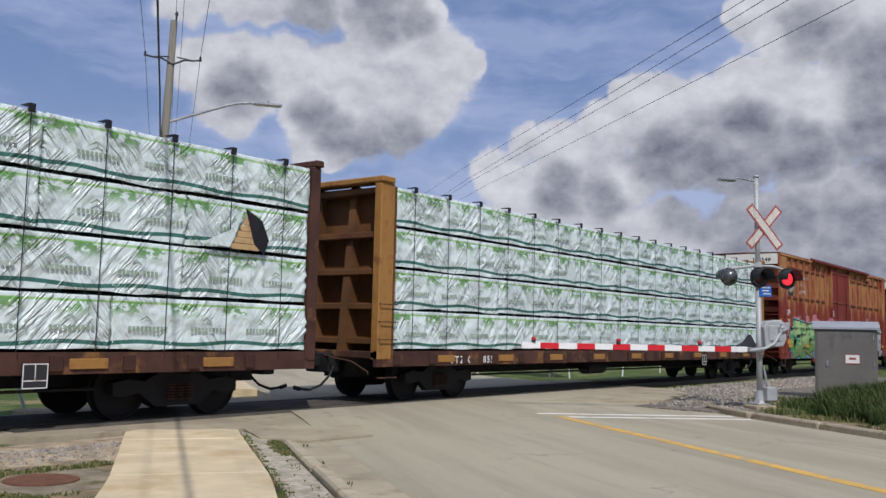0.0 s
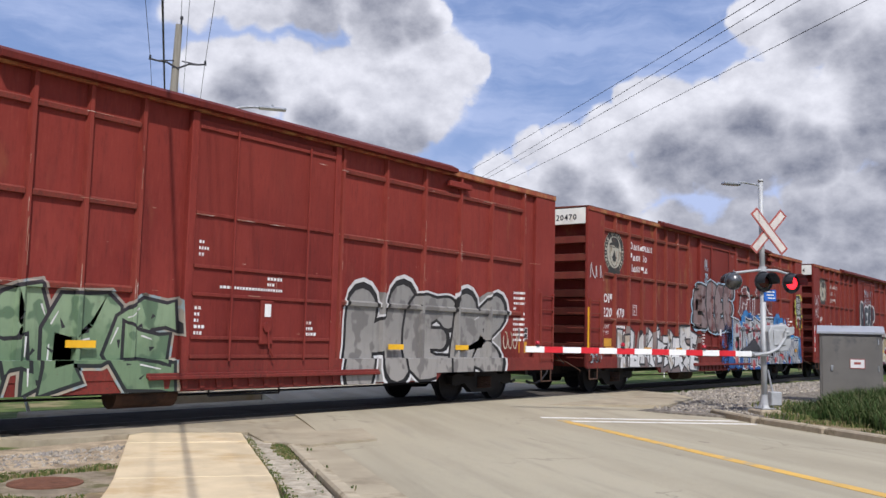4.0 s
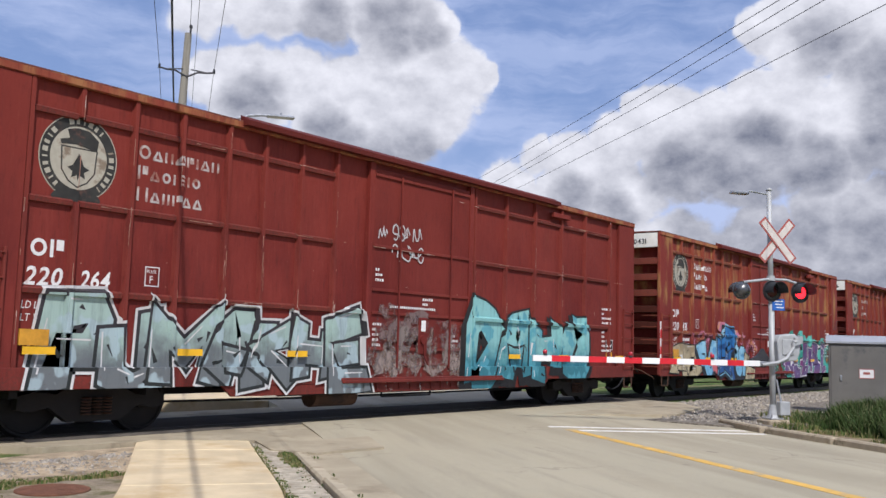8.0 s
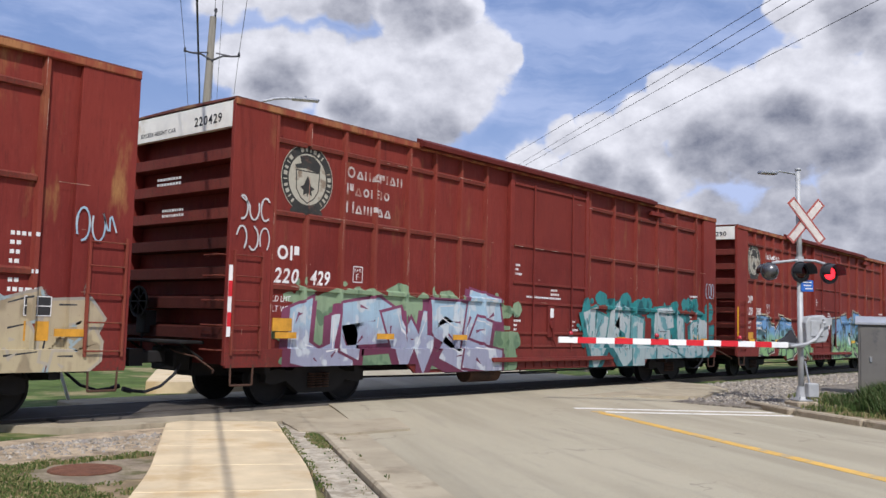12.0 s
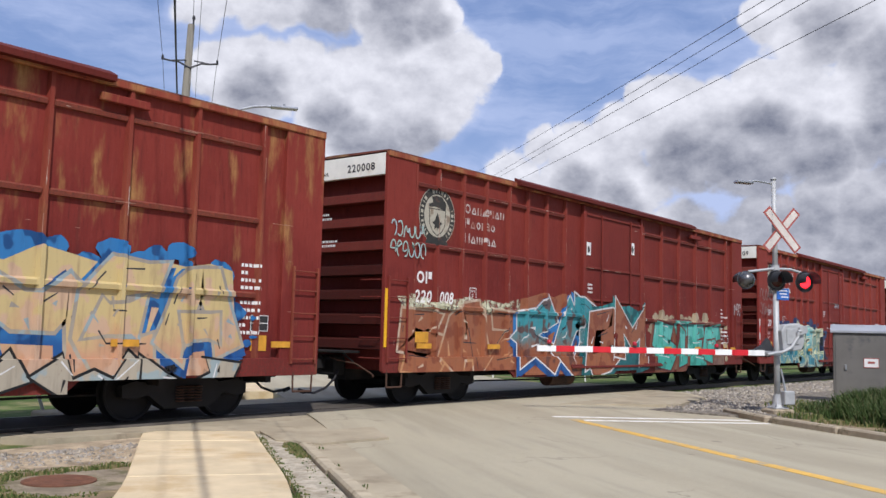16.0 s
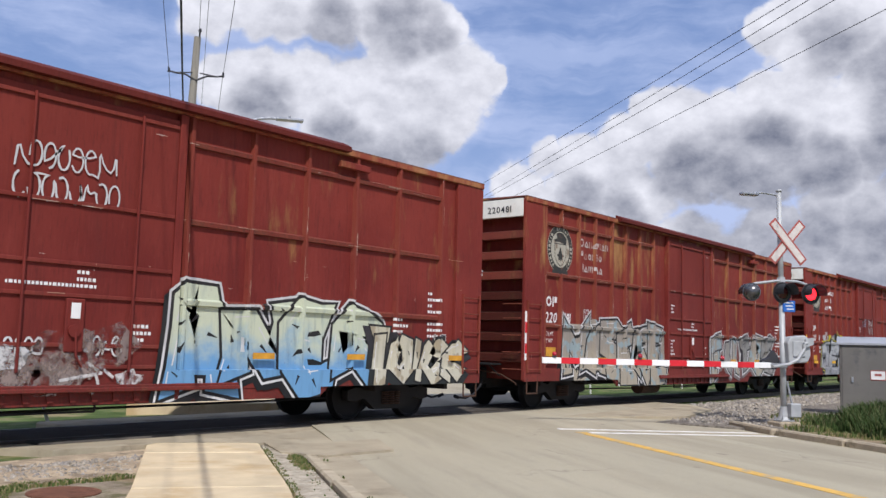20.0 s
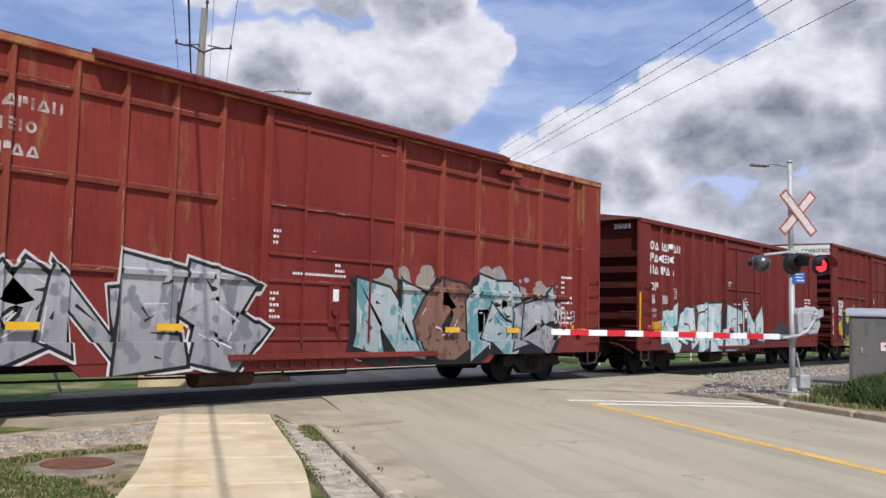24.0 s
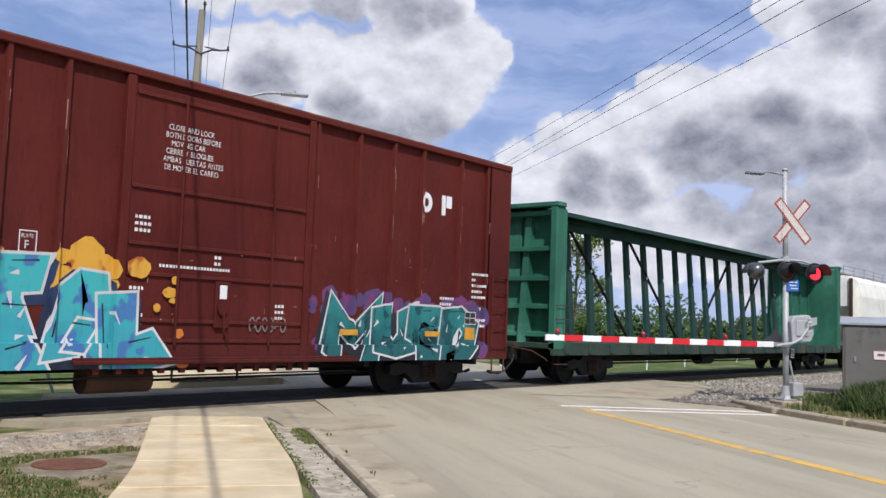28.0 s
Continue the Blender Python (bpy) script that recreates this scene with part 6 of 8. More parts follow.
LONG = Kind("long", 18.8, 5.09, [0.9, 1.64, 2.51, 3.36, 4.27, 5.05, 5.9, 6.78, 11.12, 12.37, 13.6, 14.84, 16.05, 17.4], [4.56, 3.31, 2.05], (7.62, 11.0), 7, True, (4.47, 14.47), (4.3, 14.3, 0.52), 0.86, 0.05, 2.4)
SHORT_A = Kind("peaked", 15.4, 4.42, [0.62, 1.4, 2.12, 2.85, 3.56, 4.35, 5.15, 9.95, 10.95, 12.05, 13.1, 14.2], [], (6.0, 9.27), 6, False, None, (1.6, 9.3, 0.62), 0.58, 0.22, 2.1)
SHORT_B = Kind("panelled", 15.6, 5.07, [0.78, 1.81, 2.97, 4.08, 5.24, 9.2, 10.17, 11.42, 12.5, 13.82], [3.72, 2.85], (6.08, 9.13), 9, True, None, (4.2, 6.1, 0.66), 0.72, 0.05, 2.2)
SHORT_C = Kind("ribbed", 15.6, 5.09, [0.79, 1.53, 2.39, 3.18, 4.03, 4.87, 9.6, 10.68, 11.65, 12.53, 13.79, 14.8], [], (5.76, 9.5), 8, True, None, (1.8, 9.4, 0.64), 0.7, 0.05, 2.2)
DEPTH, ZB = 0.085, 0.73


def kind_meshes(k):
    """The shared pieces of a pattern: (name, mesh, place, label)."""
    if k.key in MESHES:
        return MESHES[k.key]
    out = []
    L, H, zb = k.L, k.H, ZB
    bm = B()
    box(bm, 0.34, L - 0.1, DEPTH, 3.2 - DEPTH, zb, H - 0.06)
    out.append(("side_sheet", mesh_of("side_sheet", bm, PAINT), (0, 0, 0), ""))
    for x0, x1 in ((0.0, k.corner), (L - 0.9, L)):
        bm = B()
        box(bm, x0, x1, 0.0, DEPTH + 0.002, zb, H - 0.04, 0.008)
        out.append(("corner_panel", mesh_of("corner_panel", bm, PAINT), (0, 0, 0), ""))
    bm = B()
    poly(bm, [(-0.055, DEPTH + 0.003, zb), (-0.03, 0.0, zb), (0.03, 0.0, zb), (0.055, DEPTH + 0.003, zb)], (0, 0, H - 0.10 - zb))
    rib = mesh_of("side_post", bm, PAINT)
    for x in k.ribs:
        if k.key == "long" and x == 1.64:
            for z0, z1 in ((zb, 3.33), (4.56, H - 0.10)):
                bm = B()
                poly(bm, [(-0.055, DEPTH + 0.003, z0), (-0.03, 0.0, z0), (0.03, 0.0, z0), (0.055, DEPTH + 0.003, z0)], (0, 0, z1 - z0))
                out.append(("side_post", mesh_of("side_post", bm, PAINT), (x, 0, 0), ""))
            continue
        out.append(("side_post", rib, (x, 0, 0), ""))
    edges = sorted(k.ribs)
    for z in k.rails:
        for a, b in zip(edges, edges[1:]):
            if b - a > 2.0:
                continue
            key = "rail%.2f" % (b - a)
            bm = B()
            poly(bm, [(0.05, 0.03, -0.04), (0.05, 0.02, 0.025), (0.05, DEPTH + 0.003, 0.06), (0.05, DEPTH + 0.003, -0.05)], (b - a - 0.1, 0, 0))
            me = cached(key, lambda: mesh_of("side_rail", bm, PAINT))
            out.append(("side_rail", me, (a, 0, z), ""))
    bm = B()
    box(bm, 0, L, -0.025, 0.06, H - 0.11, H, 0.012)
    out.append(("top_chord", mesh_of("top_chord", bm, PAINT), (0, 0, 0), ""))
    bm = B()
    box(bm, 0.02, L - 0.02, -0.010, 0.06, zb - 0.03, zb + SILL, 0.006)
    out.append(("side_sill", mesh_of("side_sill", bm, PAINT), (0, 0, 0), ""))
    bm = B()
    x0, x1, z = k.belly
    poly(bm, [(x0, 0.005, zb), (x0 + 0.25, 0.005, z), (x1 - 0.25, 0.005, z), (x1, 0.005, zb)], (0, 0.05, 0))
    out.append(("belly_sill", mesh_of("belly_sill", bm, PAINT), (0, 0, 0), ""))
    bm = B()
    poly(bm, [(0, -0.02, H - 0.005), (0, -0.02, H + 0.02), (0, 1.55, H + k.peak), (0, 3.22, H + 0.02), (0, 3.22, H - 0.005)], (L, 0, 0))
    out.append(("roof", mesh_of("roof", bm, ROOFM), (0, 0, 0), "weathered steel roof"))
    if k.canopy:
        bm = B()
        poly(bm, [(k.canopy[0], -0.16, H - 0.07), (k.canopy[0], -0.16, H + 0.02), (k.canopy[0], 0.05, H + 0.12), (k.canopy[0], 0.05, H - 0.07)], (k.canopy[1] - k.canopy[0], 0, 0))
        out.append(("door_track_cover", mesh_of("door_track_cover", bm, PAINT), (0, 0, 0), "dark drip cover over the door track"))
        bm = B()
        box(bm, 14.3, 15.1, -0.07, 0.03, H - 0.36, H - 0.24, 0.01)
        out.append(("track_end", mesh_of("track_end", bm, PAINT), (0, 0, 0), ""))
    # door
    d0, d1 = k.door
    bm = B()
    box(bm, d0 + 0.14, d1 - 0.14, 0.0, DEPTH + 0.02, zb + 0.2, H - 0.22, 0.01)
    out.append(("door", mesh_of("door", bm, PAINT), (0, 0, 0), "plug door with cross ribs"))
    bm = B()
    box(bm, 0, 0.14, -0.03, DEPTH + 0.003, zb, H - 0.12, 0.01)
    dp = mesh_of("door_post", bm, PAINT)
    out += [("door_post", dp, (d0, 0, 0), ""), ("door_post", dp, (d1 - 0.14, 0, 0), "")]
    for z in [H - 0.35, H - 1.75, H - 2.6, H - 3.05, zb + 0.62, zb + 0.32]:
        bm = B()
        box(bm, d0 + 0.16, d1 - 0.16, -0.035, 0.004, z - 0.03, z + 0.03, 0.008)
        out.append(("door_rib", mesh_of("door_rib", bm, PAINT), (0, 0, 0), ""))
    bm = B()
    rod(bm, (0, -0.055, zb + 0.25), (0, -0.055, H - 0.3), 0.022, None, 8)
    dr = mesh_of("lock_rod", bm, PAINT)
    for f in (0.27, 0.76):
        out.append(("lock_rod", dr, (d0 + (d1 - d0) * f, 0, 0), ""))
    bm = B()
    box(bm, -0.14, 0.14, -0.06, 0.004, 1.25, 2.0, 0.015)
    rod(bm, (-0.02, -0.06, 1.55), (-0.02, -0.1, 1.55), 0.09, None, 14)
    tube(bm, [(0, -0.09, 1.55), (0.02, -0.1, 1.2), (0.12, -0.1, 1.05)], 0.018, 6)
    out.append(("lock_box", mesh_of("lock_box", bm, PAINT), (d0 + (d1 - d0) * 0.5, 0, 0), ""))
    bm = B()
    box(bm, -0.07, 0.07, -0.066, -0.058, 1.72, 1.94, 0.004)
    out.append(("lock_label", mesh_of("lock_label", bm, WHITE), (d0 + (d1 - d0) * 0.5, 0, 0), "small white label on the lock box"))
    bm = B()
    box(bm, d0 - 0.6, d1 + 1.2, -0.06, 0.0, zb + 0.0, zb + 0.07, 0.01)
    box(bm, d0 - 0.6, d1 + 1.2, -0.10, -0.05, zb - 0.03, zb + 0.03, 0.01)
    out.append(("door_track", mesh_of("door_track", bm, PAINT), (0, 0, 0), ""))
    bm = B()
    poly(bm, [(0, -0.02, zb - 0.01), (0.14, -0.02, zb - 0.01), (0.11, -0.02, zb - 0.17), (0.03, -0.02, zb - 0.17)], (0, 0.07, 0))
    bracket = mesh_of("sill_bracket", bm, PAINT)
    for i in range(12):
        out.append(("sill_bracket", bracket, (d0 - 0.3 + i * (d1 - d0 + 0.6) / 12, 0, 0), ""))
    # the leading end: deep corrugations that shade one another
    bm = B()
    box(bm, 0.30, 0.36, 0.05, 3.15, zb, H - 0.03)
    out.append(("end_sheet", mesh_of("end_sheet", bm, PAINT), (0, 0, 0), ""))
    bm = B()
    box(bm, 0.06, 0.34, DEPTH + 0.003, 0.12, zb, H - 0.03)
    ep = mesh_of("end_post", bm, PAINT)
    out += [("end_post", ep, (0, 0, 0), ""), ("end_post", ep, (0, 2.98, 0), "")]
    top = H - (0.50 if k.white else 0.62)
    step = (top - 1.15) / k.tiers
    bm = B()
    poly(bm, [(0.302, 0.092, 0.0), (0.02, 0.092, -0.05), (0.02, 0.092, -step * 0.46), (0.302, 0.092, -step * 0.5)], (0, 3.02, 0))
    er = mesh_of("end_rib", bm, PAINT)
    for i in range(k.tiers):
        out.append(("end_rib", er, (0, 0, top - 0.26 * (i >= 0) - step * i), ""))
    if k.white:
        bm = B()
        box(bm, 0.012, 0.1, 0.092, 3.17, H - 0.47, H - 0.03, 0.008)
        out.append(("height_panel", mesh_of("height_panel", bm, CREAM), (0, 0, 0), "dirty white end panel"))
    bm = B()
    box(bm, -0.35, 0.1, 0.7, 2.4, 1.06, 1.11, 0.01)
    for y in (0.8, 1.55, 2.3):
        rod(bm, (-0.3, y, 1.07), (0.15, y, 0.8), 0.02, None, 6)
    out.append(("end_platform", mesh_of("end_platform", bm, BLACK), (0, 0, 0), "grated end platform"))
    bm = B()
    lathe(bm, [(0.0, 0.27), (0.03, 0.28), (0.03, 0.24), (0.0, 0.23)], (-0.12, 2.35, 1.75), (-1, 0, 0), 22)
    for a in range(4):
        an = a * math.pi / 4
        rod(bm, (-0.14, 2.35 - 0.25 * math.cos(an), 1.75 - 0.25 * math.sin(an)), (-0.14, 2.35 + 0.25 * math.cos(an), 1.75 + 0.25 * math.sin(an)), 0.014, None, 6)
    rod(bm, (-0.14, 2.35, 1.75), (0.15, 2.35, 1.75), 0.03, None, 8)
    out.append(("brake_wheel", mesh_of("brake_wheel", bm, BLACK), (0, 0, 0), "hand brake wheel"))
    bm = B()
    box(bm, -0.08, 0.15, 2.2, 2.5, 1.2, 1.6, 0.02)
    rod(bm, (-0.04, 2.35, 1.2), (-0.04, 2.35, 0.75), 0.02, None, 6)
    out.append(("brake_housing", mesh_of("brake_housing", bm, BLACK), (0, 0, 0), ""))
    # ladders
    g, eg = cached("grab", lambda: grab_mesh(0.52)), cached("egrab", lambda: end_grab_mesh(0.45))
    for z in (0.98, 1.38, 1.78, 2.18, 2.52):
        out.append(("rung", g, (0.12, 0, z), ""))
        out.append(("rung", g, (L - 0.66, 0, z), ""))
        out.append(("rung", eg, (0, 0.12, z), ""))
    bm = B()
    for x in (0.10, 0.66):
        box(bm, x - 0.02, x + 0.02, -0.05, 0.0, 0.9, 2.6, 0.004)
    fr = mesh_of("ladder_stile", bm, PAINT)
    out.append(("ladder_stile", fr, (0, 0, 0), ""))
    out.append(("ladder_stile", fr, (L - 0.76, 0, 0), ""))
    bm = B()
    tube(bm, [(0.12, 0.0, 0.75), (0.13, 0.0, 0.42), (0.56, 0.0, 0.42), (0.57, 0.0, 0.75)], 0.018, 6)
    st = mesh_of("stirrup", bm, RUST)
    out.append(("stirrup", st, (0, 0, 0), ""))
    out.append(("stirrup", st, (L - 0.7, 0, 0), ""))
    # underframe
    bm = B()
    box(bm, 0.3, L - 0.3, 1.3, 1.8, 0.5, 0.9)
    for x in frange(1.0, L - 1.0, 9):
        box(bm, x - 0.06, x + 0.06, 0.15, 2.95, 0.58, 0.76)
    tube(bm, [(3.3, 0.9, 0.42), (L * 0.4, 0.9, 0.38), (L - 3.3, 0.9, 0.42)], 0.02, 6)
    out.append(("underframe", mesh_of("underframe", bm, BLACK), (0, 0, 0), ""))
    bm = B()
    rod(bm, (L * 0.36, 0.55, 0.44), (L * 0.36 + 1.1, 0.55, 0.44), 0.2, None, 16)
    out.append(("air_tank", mesh_of("air_tank", bm, RUST), (0, 0, 0), "rust-brown air tank"))
    bm = B()
    tube(bm, [(L * 0.44, 0.1, 0.66), (L * 0.44, 0.1, 0.42), (L * 0.52, 0.1, 0.42), (L * 0.52, 0.1, 0.66)], 0.018, 6)
    tube(bm, [(L * 0.30, 0.15, 0.50), (L * 0.70, 0.15, 0.52)], 0.014, 6)
    out.append(("brake_rod", mesh_of("brake_rod", bm, BLACK), (0, 0, 0), ""))
    rng = random.Random(len(k.key) * 7 + int(L * 10))
    bm = B()
    for i in range(120):
        pick = rng.random()
        if pick < 0.45:
            x, z = rng.choice(k.ribs) + rng.uniform(-0.03, 0.03), rng.uniform(1.0, H - 0.4)
            w, h = rng.uniform(0.004, 0.010), rng.uniform(0.04, 0.5)
        elif pick < 0.75 and k.rails:
            x, z = rng.uniform(0.9, L - 0.9), rng.choice(k.rails) + rng.uniform(-0.02, 0.03)
            w, h = rng.uniform(0.05, 0.45), rng.uniform(0.006, 0.014)
        else:
            x, z = rng.uniform(0.2, L - 0.2), rng.uniform(0.9, 2.9)
            w, h = rng.choice(((0.012, 0.012), (0.02, 0.012), (0.007, 0.09), (0.07, 0.007)))
        flat_poly(bm, [(x, z), (x + w, z), (x + w + 0.004, z + h), (x, z + h)], -0.0026)
    onto_side(bm, [(x, 0.045) for x in k.ribs] + [(k.corner / 2, k.corner / 2), (L - 0.45, 0.45), ((d0 + d1) / 2, (d1 - d0) / 2 - 0.14)], DEPTH, k.rails)
    out.append(("paint_wear", mesh_of("paint_wear", bm, SCRATCH), (0, 0, 0), ""))
    MESHES[k.key] = out
    return out


SCRATCH = material("bare_scratch", (0.34, 0.17, 0.12), 0.7, 0, 0.3, 8, 50, 0, (0.6, 0.52, 0.46), 0.4, 3)
ROOFM = material("roof_steel", (0.16, 0.05, 0.035), 0.7, 0.1, 0.3, 1.5, 30, 0.2, (0.30, 0.17, 0.08), 0.35, 1.0)


def roundel(car):
    """The railway's round emblem, as plain shapes."""
    def disc(rx, rz, y, mat, parent, name, n=40, lo=-9.0):
        bm = B()
        flat_poly(bm, [(1.66 + rx * math.cos(2 * math.pi * i / n), max(lo, 3.97 + rz * math.sin(2 * math.pi * i / n))) for i in range(n)], y)
        onto_side(bm, [(-9.0, 0.045)], DEPTH)
        return part(name, bm, mat, parent, "faded round emblem" if name == "emblem" else "")
    e = disc(0.60, 0.62, -0.004, EMBLEM_C, car, "emblem")
    d = disc(0.585, 0.605, -0.0055, EMBLEM_D, e, "emblem_ring")
    disc(0.435, 0.455, -0.007, EMBLEM_C, e, "emblem_field")
    for i in range(26):
        a = math.radians(-50 + 280 * i / 25)
        if i in (7, 8, 15, 16):
            continue
        bm = B()
        c, s = math.cos(a), math.sin(a)
        cx, cz, wd = 1.66 + 0.51 * c, 3.97 + 0.53 * s, 0.012 + 0.012 * (i % 3)
        flat_poly(bm, [(cx - 0.04 * c - wd * s, cz - 0.04 * s + wd * c), (cx - 0.04 * c + wd * s, cz - 0.04 * s - wd * c), (cx + 0.04 * c + wd * s, cz + 0.04 * s - wd * c), (cx + 0.04 * c - wd * s, cz + 0.04 * s + wd * c)], -0.0075)
        onto_side(bm, [(-9.0, 0.045)], DEPTH)
        part("ring_bar", bm, EMBLEM_C, d)
    shield = [(1.40, 4.10), (1.92, 4.10), (1.90, 3.78), (1.80, 3.64), (1.66, 3.56), (1.52, 3.64), (1.42, 3.78)]
    for name, mat, shape, y in (
            ("shield_rim", EMBLEM_D, [(1.66 + (x - 1.66) * 1.09, 3.85 + (z - 3.85) * 1.08) for x, z in shield], -0.0085), ("shield", EMBLEM_C, shield, -0.0095),
            ("crest", EMBLEM_D, [(1.38, 4.14), (1.36, 4.20), (1.50, 4.24), (1.46, 4.36), (1.62, 4.40), (1.80, 4.38), (1.95, 4.26), (1.93, 4.10), (1.62, 4.16)], -0.0105),
            ("device", EMBLEM_D, [(1.56, 3.68), (1.64, 3.72), (1.66, 3.64), (1.68, 3.72), (1.77, 3.68), (1.75, 3.77), (1.83, 3.82), (1.74, 3.86), (1.70, 3.96), (1.66, 4.04), (1.62, 3.96), (1.57, 3.86), (1.49, 3.82), (1.57, 3.77)], -0.0105),
            ("banner", EMBLEM_D, [(1.28, 3.40), (1.30, 3.30), (2.00, 3.30), (2.03, 3.40), (1.98, 3.46), (1.33, 3.46)], -0.0105)):
        bm = B()
        flat_poly(bm, shape, y)
        onto_side(bm, [(-9.0, 0.045)], DEPTH)
        part(name, bm, mat, e)


EMBLEM_D = material("faded_black_emblem", (0.035, 0.034, 0.03), 0.65, 0, 0.3, 5, 50, 0, (0.12, 0.06, 0.045), 0.3, 4)
EMBLEM_C = material("faded_cream_emblem", (0.42, 0.39, 0.31), 0.65, 0, 0.15, 5, 50, 0, (0.22, 0.17, 0.12), 0.4, 5)
LABELM = material("black_data_box", (0.03, 0.03, 0.03), 0.5, 0, 0.1, 5, 50, 0)


def stencils(car, k, number, mark, seed, bright=STENCIL):
    ribs = [(x, 0.045) for x in k.ribs] + [(k.corner / 2, k.corner / 2), (k.L - 0.45, 0.45)]

    def sheet(name, bm, mat, label=""):
        onto_side(bm, ribs, DEPTH)
        ob = part(name, bm, mat, car, label)
        if name in ("load_limit_text", "dimension_table"):
            tagged(ob, kind="stuff")
        return ob
    rng = random.Random(seed)
    a, b = number
    if k.key == "long":
        bm = B()
        marks(bm, 1.05, 2.52, "ot", 0.25, -0.004, 0.05, 1.0)
        sheet("reporting_mark", bm, bright, "white shapes of a painted reporting mark")
        bm = B()
        for x, x1, cars in ((0.95, 1.70, ("547",)), (1.86, 2.46, ("547", "246"))):
            if b in cars:
                pm = B()
                flat_poly(pm, [(x, 2.04), (x1, 2.04), (x1, 2.46), (x, 2.46)], -0.0025)
                sheet("number_patch", pm, INK, "black painted patch behind the number")
        write(bm, a, 0.985, 2.12, 0.26, -0.004, 0.022, 0.18, 0.12, 0.92)
        sheet("car_number", bm, bright, "white painted car number")
        bm = B()
        write(bm, b, 1.80, 2.12, 0.26, -0.004, 0.022, 0.14, 0.10, 0.80)
        sheet("car_number", bm, bright, "white painted car number")
        bm = B()
        for z, row in ((4.15, "ovnvtlvn"), (3.83, "tvolslo"), (3.50, "nvlltvv")):
            marks(bm, 2.62, z, row, 0.165, -0.004, 0.04, 1.3)
        sheet("railway_name", bm, FADED if seed % 3 else bright, "faded shapes of painted lettering")
        roundel(car)
    elif k.key == "peaked":
        bm = B()
        for z, row in ((3.60, "ovnvtlvn"), (3.25, "tvolslo"), (2.90, "nvlltvv")):
            marks(bm, 0.80, z, row, 0.235, -0.004, 0.06, 1.1)
        sheet("railway_name", bm, WHITE, "white shapes of painted lettering")
        bm = B()
        marks(bm, 0.84, 2.42, "ot", 0.24, -0.004, 0.05, 1.0)
        sheet("reporting_mark", bm, WHITE, "white shapes of a painted reporting mark")
        bm = B()
        write(bm, a, 0.80, 2.04, 0.26, -0.004, 0.022, 0, 0.12, 0.7)
        write(bm, b, 1.60, 2.04, 0.26, -0.004, 0.022, 0, 0.12, 0.7)
        sheet("car_number", bm, WHITE, "white painted car number")
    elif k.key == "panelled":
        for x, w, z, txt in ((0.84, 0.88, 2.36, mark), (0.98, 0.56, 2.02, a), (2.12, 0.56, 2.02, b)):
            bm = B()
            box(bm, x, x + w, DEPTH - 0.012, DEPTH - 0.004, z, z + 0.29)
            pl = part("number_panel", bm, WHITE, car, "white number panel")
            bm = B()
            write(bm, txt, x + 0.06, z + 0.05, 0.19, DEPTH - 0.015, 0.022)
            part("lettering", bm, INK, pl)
    else:
        bm = B()
        write(bm, mark[:2], 1.72, 2.40, 0.25, -0.004, 0.022)
        write(bm, mark[2:], 2.46, 2.40, 0.25, -0.004, 0.022)
        write(bm, a[:2], 1.72, 2.02, 0.25, -0.004, 0.022)
        write(bm, a[2:], 2.46, 2.02, 0.25, -0.004, 0.022)
        write(bm, b, 3.42, 2.02, 0.25, -0.004, 0.022)
        sheet("car_number", bm, bright, "white painted reporting mark and number")
        bm = B()
        marks(bm, 12.5, 3.72, "o", 0.42, -0.004, 0.12, 1.0)
        marks(bm, 13.2, 3.72, "t", 0.42, -0.004, 0.13, 1.0)
        sheet("reporting_mark", bm, WHITE, "two large white painted shapes")
        bm = B()
        for i, t in enumerate(("CLOSE AND LOCK", "BOTH DOORS BEFORE", "MOVING CAR", "CIERRE Y BLOQUEE", "AMBAS PUERTAS ANTES", "DE MOVER EL CARRO")):
            write(bm, t, 6.42 + 0.015 * (19 - len(t)), 4.28 - 0.125 * i, 0.085, -0.006, 0.0, 0, 0.12, 0.85)
        part("door_notice", bm, STENCIL, car, "white door notice")
    # load limits, plate box, data lines
    bm = B()
    x = 0.98 if k.key == "long" else (0.84 if k.key == "peaked" else 0.92)
    write(bm, "LD LMT", x, 1.80, 0.10, -0.004, 0.0, 0.12 if k.key == "long" else 0, 0.12, 0.85)
    write(bm, "LT WT", x, 1.63, 0.10, -0.004, 0.0, 0.12 if k.key == "long" else 0, 0.12, 0.85)
    bars(bm, x + 0.85, 1.80, (0.07,) * 6, 0.09, -0.004, 0.02)
    bars(bm, x + 0.92, 1.63, (0.07,) * 5, 0.09, -0.004, 0.02)
    bars(bm, 0.95, 0.86, [rng.uniform(0.03, 0.06) for _ in range(9)], 0.05, -0.004, 0.015)
    sheet("load_limit_text", bm, STENCIL, "white stencilled load limits")
    bm = B()
    px = {"long": 2.85, "peaked": 2.28, "panelled": 3.3, "ribbed": 4.35}[k.key]
    for x0, x1, z0, z1 in ((0, 0.25, 0, 0.015), (0, 0.25, 0.285, 0.3), (0, 0.015, 0.015, 0.285), (0.235, 0.25, 0.015, 0.285)):
        flat_poly(bm, [(px + x0, 2.22 + z0), (px + x1, 2.22 + z0), (px + x1, 2.22 + z1), (px + x0, 2.22 + z1)], -0.004)
    write(bm, "PLATE", px + 0.035, 2.42, 0.05, -0.004, 0.0, 0, 0.1, 0.85)
    write(bm, "C" if k.key == "peaked" else "F", px + 0.085, 2.27, 0.11, -0.004, 0.0)
    sheet("plate_box", bm, STENCIL, "small white stencilled box")
    bm = B()
